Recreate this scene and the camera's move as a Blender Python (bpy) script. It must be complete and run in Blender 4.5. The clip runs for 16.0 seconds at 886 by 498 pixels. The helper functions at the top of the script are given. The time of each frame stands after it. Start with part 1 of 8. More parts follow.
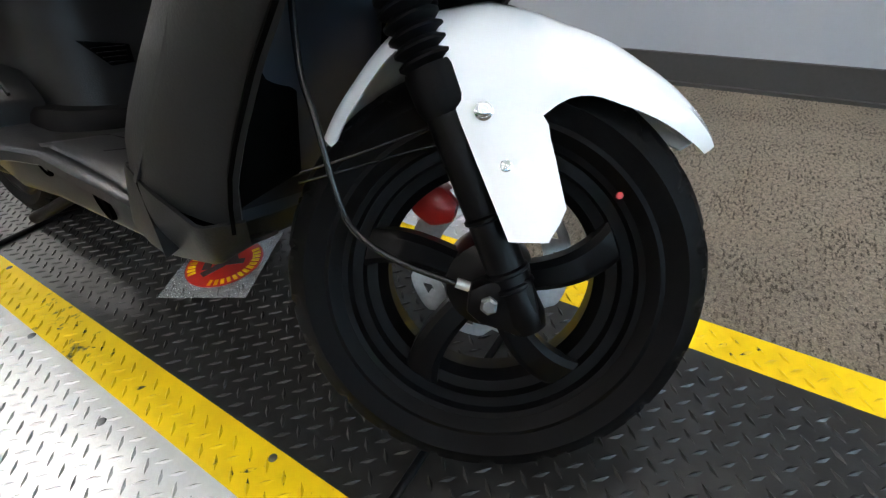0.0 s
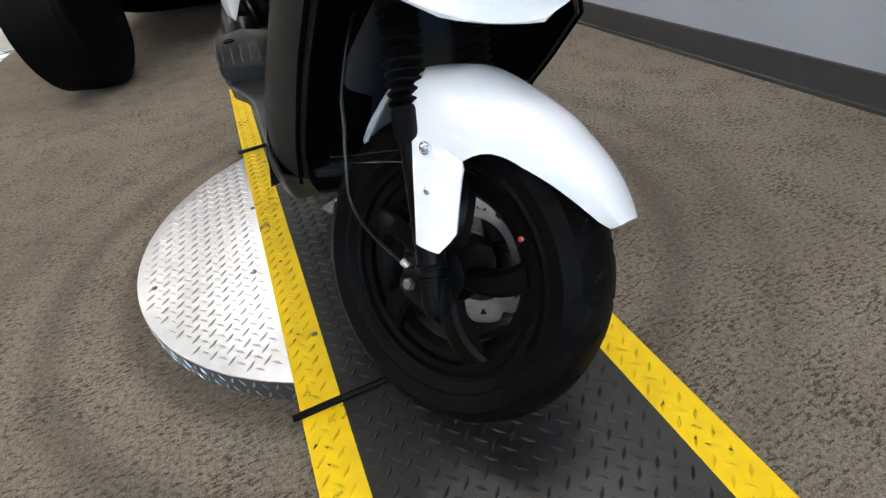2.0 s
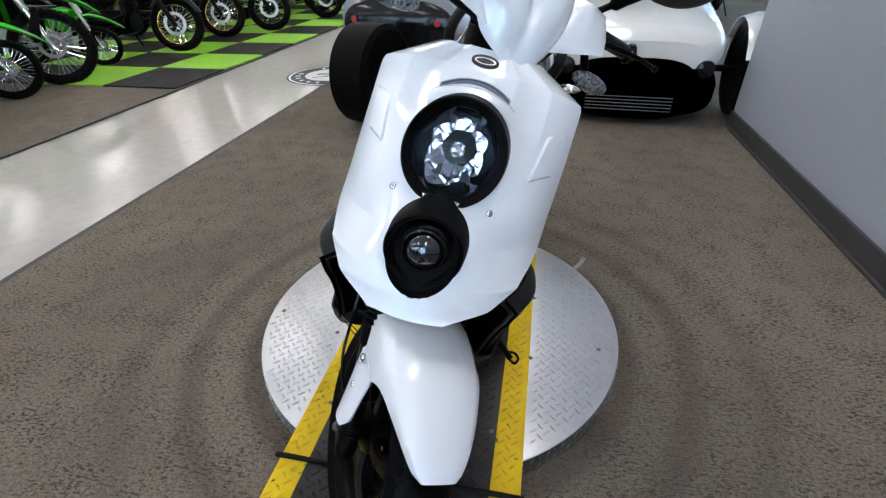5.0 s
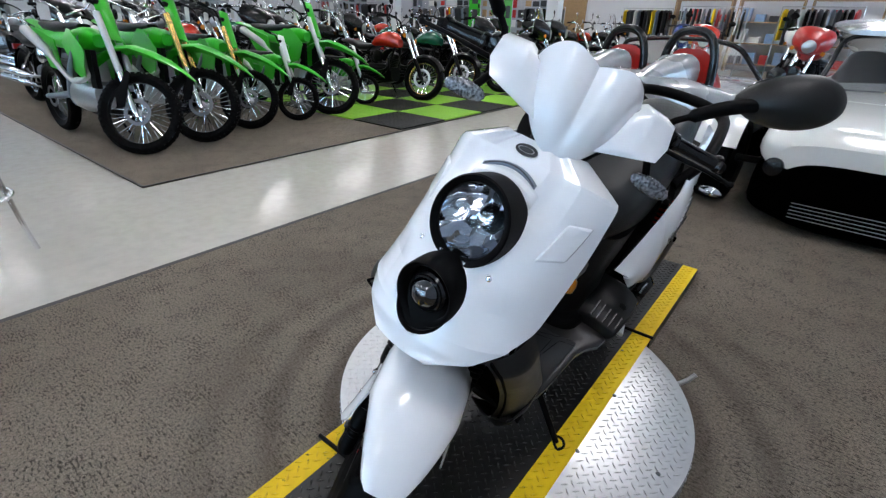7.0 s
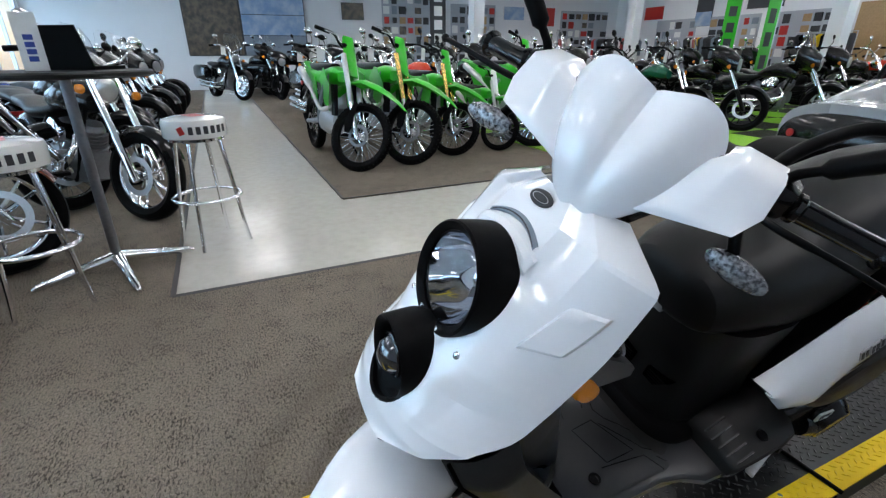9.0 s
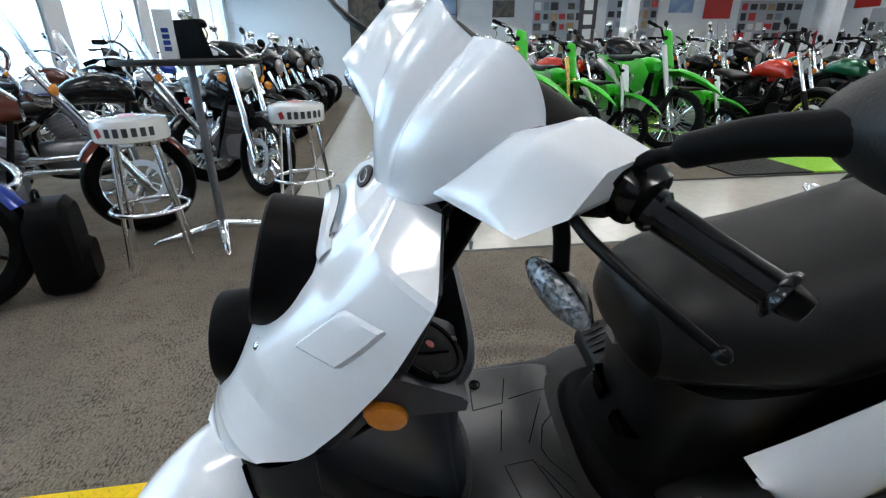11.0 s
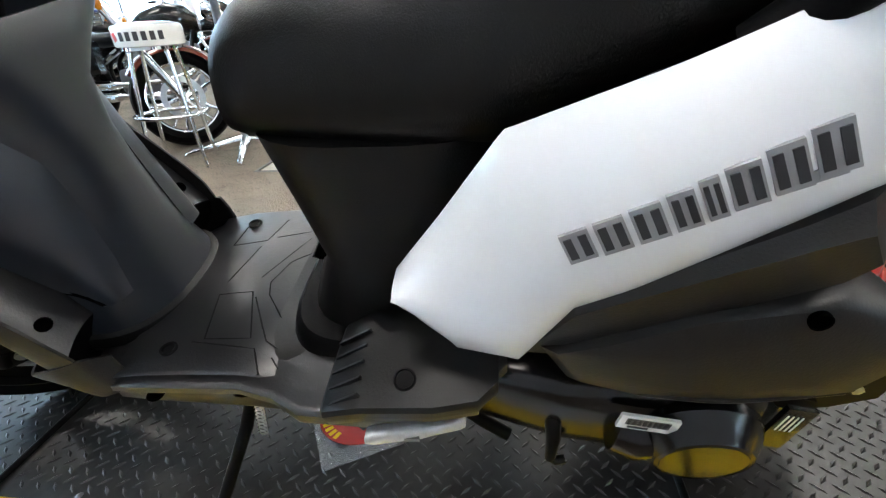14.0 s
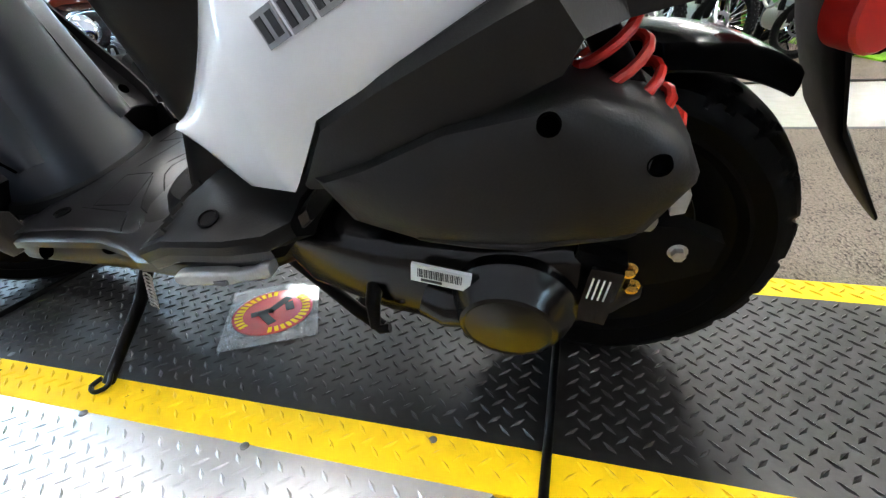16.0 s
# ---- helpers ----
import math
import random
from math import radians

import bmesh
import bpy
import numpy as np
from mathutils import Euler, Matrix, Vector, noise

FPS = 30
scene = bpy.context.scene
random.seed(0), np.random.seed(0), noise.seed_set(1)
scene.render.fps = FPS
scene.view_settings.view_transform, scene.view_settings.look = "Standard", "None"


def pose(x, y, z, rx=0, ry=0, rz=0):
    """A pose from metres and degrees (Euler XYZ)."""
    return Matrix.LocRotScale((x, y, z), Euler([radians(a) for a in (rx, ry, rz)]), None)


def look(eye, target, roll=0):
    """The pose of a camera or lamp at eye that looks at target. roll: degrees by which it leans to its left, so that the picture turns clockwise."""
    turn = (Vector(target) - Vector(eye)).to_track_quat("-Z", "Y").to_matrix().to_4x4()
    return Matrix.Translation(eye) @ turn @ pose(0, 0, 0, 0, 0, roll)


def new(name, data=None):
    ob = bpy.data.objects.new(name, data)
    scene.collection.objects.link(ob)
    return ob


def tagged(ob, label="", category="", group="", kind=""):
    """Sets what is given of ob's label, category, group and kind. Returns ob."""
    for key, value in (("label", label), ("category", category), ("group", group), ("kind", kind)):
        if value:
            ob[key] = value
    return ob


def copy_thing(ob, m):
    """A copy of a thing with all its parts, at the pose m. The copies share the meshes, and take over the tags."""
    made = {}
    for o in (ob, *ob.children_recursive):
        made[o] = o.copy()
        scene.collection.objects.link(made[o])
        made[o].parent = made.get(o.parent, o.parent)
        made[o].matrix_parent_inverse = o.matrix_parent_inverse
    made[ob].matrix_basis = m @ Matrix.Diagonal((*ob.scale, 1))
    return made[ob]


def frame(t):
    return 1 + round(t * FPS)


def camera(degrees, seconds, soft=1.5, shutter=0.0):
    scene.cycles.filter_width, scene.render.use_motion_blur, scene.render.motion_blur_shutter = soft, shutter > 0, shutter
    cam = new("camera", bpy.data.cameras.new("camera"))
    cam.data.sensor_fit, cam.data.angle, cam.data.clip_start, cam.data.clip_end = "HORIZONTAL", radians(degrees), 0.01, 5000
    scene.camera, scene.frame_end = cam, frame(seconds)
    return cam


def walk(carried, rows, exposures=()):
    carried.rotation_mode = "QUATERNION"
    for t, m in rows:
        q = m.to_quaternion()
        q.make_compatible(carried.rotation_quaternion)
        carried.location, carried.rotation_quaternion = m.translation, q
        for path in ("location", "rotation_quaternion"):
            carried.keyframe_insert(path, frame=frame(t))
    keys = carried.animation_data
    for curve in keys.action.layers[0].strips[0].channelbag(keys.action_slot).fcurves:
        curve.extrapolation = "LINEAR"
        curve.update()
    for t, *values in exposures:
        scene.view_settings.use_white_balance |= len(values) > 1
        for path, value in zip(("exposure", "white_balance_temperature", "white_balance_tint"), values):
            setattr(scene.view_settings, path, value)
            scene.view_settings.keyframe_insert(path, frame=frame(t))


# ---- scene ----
cam = camera(87.0, 16.0, 1.3)
EXPOSURES = [(0, 0.66, 6800, 13), (3.5, 0.44, 6700, 17), (6, 0.1, 6200, 16), (9, 0.18, 6250, 13), (11.5, 0.2, 6450, 11), (12, 0.24, 6550, 11), (12.5, 0.78, 6600, 12), (13.5, 1.4, 6750, 12), (16, 1.5, 6650, 13)]
PATH = [
    (0, (0.372, 0.808, 0.621), (-0.918, -0.104, -0.605), -5.0),
    (0.5, (0.323, 0.868, 0.616), (-0.839, -0.188, -0.623), -6.4),
    (1, (0.275, 0.938, 0.627), (-0.679, -0.293, -0.628), -7.8),
    (1.5, (0.243, 1.036, 0.646), (-0.485, -0.347, -0.603), -8.8),
    (2, (0.194, 1.093, 0.716), (-0.304, -0.38, -0.541), -8.3),
    (2.5, (0.181, 1.135, 0.784), (-0.18, -0.364, -0.49), -6.7),
    (3, (0.107, 1.152, 0.856), (-0.102, -0.388, -0.402), -5.0),
    (3.5, (0.017, 1.137, 0.909), (-0.076, -0.419, -0.343), -3.4),
    (3.7, (-0.009, 1.147, 0.938), (-0.067, -0.409, -0.317), -2.5),
    (5.8, (-0.343, 1.177, 1.102), (0.34, -0.436, 0.14), 0.2),
    (6, (-0.367, 1.182, 1.106), (0.396, -0.405, 0.158), 0.9),
    (6.5, (-0.443, 1.176, 1.108), (0.512, -0.332, 0.204), 1.4),
    (7, (-0.519, 1.133, 1.119), (0.585, -0.283, 0.237), 1.8),
    (7.5, (-0.588, 1.033, 1.121), (0.674, -0.262, 0.267), 1.6),
    (8, (-0.635, 0.945, 1.117), (0.805, -0.178, 0.3), 1.0),
    (8.5, (-0.625, 0.866, 1.102), (0.948, -0.088, 0.316), 0.6),
    (9, (-0.618, 0.773, 1.095), (1.06, 0.007, 0.322), -0.3),
    (9.2, (-0.629, 0.753, 1.095), (1.077, 0.04, 0.33), -0.4),
    (11.3, (-0.642, 0.324, 1.021), (1.193, 0.17, 0.241), -0.9),
    (11.5, (-0.629, 0.289, 1.005), (1.206, 0.171, 0.218), -1.1),
    (12, (-0.608, 0.18, 0.951), (1.208, 0.151, 0.113), -1.9),
    (12.5, (-0.598, 0.061, 0.921), (1.193, 0.122, 0.032), -1.6),
    (13, (-0.611, -0.046, 0.875), (1.177, 0.1, -0.009), -1.8),
    (13.5, (-0.606, -0.136, 0.785), (1.182, 0.1, -0.078), -3.0),
    (14, (-0.594, -0.23, 0.71), (1.181, 0.026, -0.176), -3.3),
    (14.5, (-0.592, -0.306, 0.658), (1.16, -0.024, -0.264), -3.4),
    (15, (-0.597, -0.385, 0.612), (1.14, -0.07, -0.328), -3.7),
    (15.5, (-0.603, -0.449, 0.574), (1.117, -0.016, -0.35), -4.0),
    (16, (-0.601, -0.506, 0.553), (1.104, 0.014, -0.353), -4.1),
]
walk(cam, [(t, look(eye, target, roll)) for t, eye, target, roll in PATH], EXPOSURES)

# ---- light and world ----
world = bpy.data.worlds.new("world")
scene.world = world
world.use_nodes = True
_wn = world.node_tree.nodes
_sky = _wn.new("ShaderNodeTexSky")
_sky.sky_type, _sky.sun_disc, _sky.sun_elevation, _sky.sun_rotation = "NISHITA", False, radians(45), radians(60)
world.node_tree.links.new(_sky.outputs[0], _wn["Background"].inputs[0])
_wn["Background"].inputs[1].default_value = 0.12
LAMP = 13.5         # strength of the ceiling's fluorescent panels
CEIL = 3.6

# ---- materials ----


def mat(name, col, rough=0.5, metal=0.0, grain=0.0, scale=40.0, bump=0.0, coat=0.0, col2=None, stain=0.0, spec=0.5, rvar=0.08):
    """A surface with grain and broader wear; col2 is the colour of the grain's darker or lighter share."""
    m = bpy.data.materials.new(name)
    m.use_nodes = True
    nt, b = m.node_tree, m.node_tree.nodes["Principled BSDF"]
    b.inputs["Roughness"].default_value, b.inputs["Metallic"].default_value = rough, metal
    b.inputs["Coat Weight"].default_value, b.inputs["Coat Roughness"].default_value = coat, 0.04
    b.inputs["Specular IOR Level"].default_value = spec
    tc = nt.nodes.new("ShaderNodeTexCoord")
    n1, n2 = nt.nodes.new("ShaderNodeTexNoise"), nt.nodes.new("ShaderNodeTexNoise")
    n1.inputs["Scale"].default_value, n1.inputs["Detail"].default_value = scale, 5
    n2.inputs["Scale"].default_value, n2.inputs["Detail"].default_value = scale * 0.07, 4
    for n in (n1, n2):
        nt.links.new(tc.outputs["Object"], n.inputs["Vector"])
    c2 = col2 or tuple(c * 0.6 for c in col)
    mix = nt.nodes.new("ShaderNodeMix")
    mix.data_type = "RGBA"
    mix.inputs[6].default_value, mix.inputs[7].default_value = (*col, 1), (*c2, 1)
    ramp = nt.nodes.new("ShaderNodeMath")
    ramp.operation, ramp.use_clamp = "MULTIPLY_ADD", True
    ramp.inputs[1].default_value, ramp.inputs[2].default_value = 4 * grain, -2 * grain + 0.5 * grain
    nt.links.new(n1.outputs[0], ramp.inputs[0])
    add = nt.nodes.new("ShaderNodeMath")
    add.operation, add.use_clamp = "MULTIPLY_ADD", True
    add.inputs[1].default_value = stain
    nt.links.new(n2.outputs[0], add.inputs[0])
    nt.links.new(ramp.outputs[0], add.inputs[2])
    nt.links.new(add.outputs[0], mix.inputs[0])
    nt.links.new(mix.outputs[2], b.inputs["Base Color"])
    if rvar:
        rr = nt.nodes.new("ShaderNodeMath")
        rr.operation, rr.use_clamp = "MULTIPLY_ADD", True
        rr.inputs[1].default_value, rr.inputs[2].default_value = rvar * 2, rough - rvar
        nt.links.new(n2.outputs[0], rr.inputs[0])
        nt.links.new(rr.outputs[0], b.inputs["Roughness"])
    if bump:
        bp = nt.nodes.new("ShaderNodeBump")
        bp.inputs["Strength"].default_value, bp.inputs["Distance"].default_value = 1.0, bump
        nt.links.new(n1.outputs[0], bp.inputs["Height"])
        nt.links.new(bp.outputs[0], b.inputs["Normal"])
    return m


def glow(name, col, strength):
    m = bpy.data.materials.new(name)
    m.use_nodes = True
    b = m.node_tree.nodes["Principled BSDF"]
    b.inputs["Base Color"].default_value = (*col, 1)
    b.inputs["Emission Color"].default_value, b.inputs["Emission Strength"].default_value = (*col, 1), strength
    return m


def glass(name, col=(1, 1, 1), rough=0.02, ior=1.45):
    m = bpy.data.materials.new(name)
    m.use_nodes = True
    b = m.node_tree.nodes["Principled BSDF"]
    b.inputs["Base Color"].default_value, b.inputs["Roughness"].default_value = (*col, 1), rough
    b.inputs["Transmission Weight"].default_value, b.inputs["IOR"].default_value = 1.0, ior
    return m


def worn(m, dark, scale, lo, hi):
    """Breaks a surface's colour with small dark chips where the paint is rubbed off."""
    nt, b = m.node_tree, m.node_tree.nodes["Principled BSDF"]
    src = b.inputs["Base Color"].links[0].from_socket
    tc, n, big = (nt.nodes.new(k) for k in ("ShaderNodeTexCoord", "ShaderNodeTexNoise", "ShaderNodeTexNoise"))
    n.inputs["Scale"].default_value, n.inputs["Detail"].default_value = scale, 6
    big.inputs["Scale"].default_value = scale * 0.1
    for q in (n, big):
        nt.links.new(tc.outputs["Object"], q.inputs["Vector"])
    sm = nt.nodes.new("ShaderNodeMath")
    sm.operation = "ADD"
    nt.links.new(n.outputs[0], sm.inputs[0])
    nt.links.new(big.outputs[0], sm.inputs[1])
    r = nt.nodes.new("ShaderNodeMapRange")
    r.inputs["From Min"].default_value, r.inputs["From Max"].default_value = lo, hi
    nt.links.new(sm.outputs[0], r.inputs["Value"])
    mx = nt.nodes.new("ShaderNodeMix")
    mx.data_type = "RGBA"
    mx.inputs[7].default_value = (*dark, 1)
    nt.links.new(src, mx.inputs[6])
    nt.links.new(r.outputs[0], mx.inputs[0])
    nt.links.new(mx.outputs[2], b.inputs["Base Color"])
    return m


def carpet_mat(name, a, b2, flip=0.0):
    """Loop-pile carpet: warm grey flecks, short dark dashes and broad traffic stains."""
    m = bpy.data.materials.new(name)
    m.use_nodes = True
    nt, b = m.node_tree, m.node_tree.nodes["Principled BSDF"]
    b.inputs["Roughness"].default_value, b.inputs["Specular IOR Level"].default_value = 0.95, 0.1
    tc = nt.nodes.new("ShaderNodeTexCoord")

    def tex(kind, sc, stretch=(1, 1, 1)):
        mp = nt.nodes.new("ShaderNodeMapping")
        mp.inputs["Scale"].default_value = stretch
        nt.links.new(tc.outputs["Object"], mp.inputs["Vector"])
        n = nt.nodes.new(kind)
        n.inputs["Scale"].default_value = sc
        nt.links.new(mp.outputs[0], n.inputs["Vector"])
        return n

    fine, fleck, dash, broad = tex("ShaderNodeTexNoise", 330), tex("ShaderNodeTexNoise", 120), tex("ShaderNodeTexNoise", 62, (1, 2.6, 1)), tex("ShaderNodeTexNoise", 1.3)
    dash2 = tex("ShaderNodeTexNoise", 70, (2.6, 1, 1))
    for n in (fine, fleck, dash, dash2, broad):
        n.inputs["Detail"].default_value = 3

    def step(src, lo, hi):
        r = nt.nodes.new("ShaderNodeMapRange")
        r.inputs["From Min"].default_value, r.inputs["From Max"].default_value = lo, hi
        nt.links.new(src, r.inputs["Value"])
        return r.outputs[0]

    def blend(fac, ca, cb, amount=1.0):
        mx = nt.nodes.new("ShaderNodeMix")
        mx.data_type = "RGBA"
        for i, c in ((6, ca), (7, cb)):
            if isinstance(c, tuple):
                mx.inputs[i].default_value = (*c, 1)
            else:
                nt.links.new(c, mx.inputs[i])
        k = nt.nodes.new("ShaderNodeMath")
        k.operation = "MULTIPLY"
        k.inputs[1].default_value = amount
        nt.links.new(fac, k.inputs[0])
        nt.links.new(k.outputs[0], mx.inputs[0])
        return mx.outputs[2]

    c = blend(step(fleck.outputs[0], 0.38, 0.62), a, b2)
    patch = tex("ShaderNodeTexNoise", 9)
    dk = nt.nodes.new("ShaderNodeMath")
    dk.operation = "MULTIPLY_ADD"
    dk.inputs[1].default_value = 0.32
    nt.links.new(patch.outputs[0], dk.inputs[0])
    nt.links.new(dash.outputs[0], dk.inputs[2])
    c = blend(step(dk.outputs[0], 0.7, 0.79), c, tuple(x * 0.14 for x in a), 0.92)
    c = blend(step(dash2.outputs[0], 0.6, 0.66), c, tuple(x * 0.3 for x in a), 0.7)
    c = blend(step(fine.outputs[0], 0.5, 0.72), c, tuple(min(1, x * 2.0) for x in a), 0.55)
    # brushed nap in rings round the turntable
    off = nt.nodes.new("ShaderNodeVectorMath")
    off.operation = "DISTANCE"
    nt.links.new(tc.outputs["Object"], off.inputs[0])
    off.inputs[1].default_value = (0.038, 0.03, 0.0)
    wave = nt.nodes.new("ShaderNodeMath")
    wave.operation = "MULTIPLY_ADD"
    wave.inputs[1].default_value = 34.0
    nt.links.new(off.outputs["Value"], wave.inputs[0])
    nt.links.new(broad.outputs[0], wave.inputs[2])
    sn = nt.nodes.new("ShaderNodeMath")
    sn.operation = "SINE"
    nt.links.new(wave.outputs[0], sn.inputs[0])
    fall = nt.nodes.new("ShaderNodeMapRange")
    fall.inputs["From Min"].default_value, fall.inputs["From Max"].default_value = 1.15, 0.62
    nt.links.new(off.outputs["Value"], fall.inputs["Value"])
    ring = nt.nodes.new("ShaderNodeMath")
    ring.operation = "MULTIPLY"
    nt.links.new(step(sn.outputs[0], -0.3, 1.0), ring.inputs[0])
    nt.links.new(fall.outputs[0], ring.inputs[1])
    c = blend(ring.outputs[0], c, tuple(x * 0.45 for x in b2), 0.55)
    c = blend(step(broad.outputs[0], 0.4, 0.7), c, tuple(x * 0.7 for x in b2), 0.45)
    nt.links.new(c, b.inputs["Base Color"])
    bp = nt.nodes.new("ShaderNodeBump")
    bp.inputs["Distance"].default_value = 0.006
    nt.links.new(dash.outputs[0], bp.inputs["Height"])
    nt.links.new(bp.outputs[0], b.inputs["Normal"])
    return m


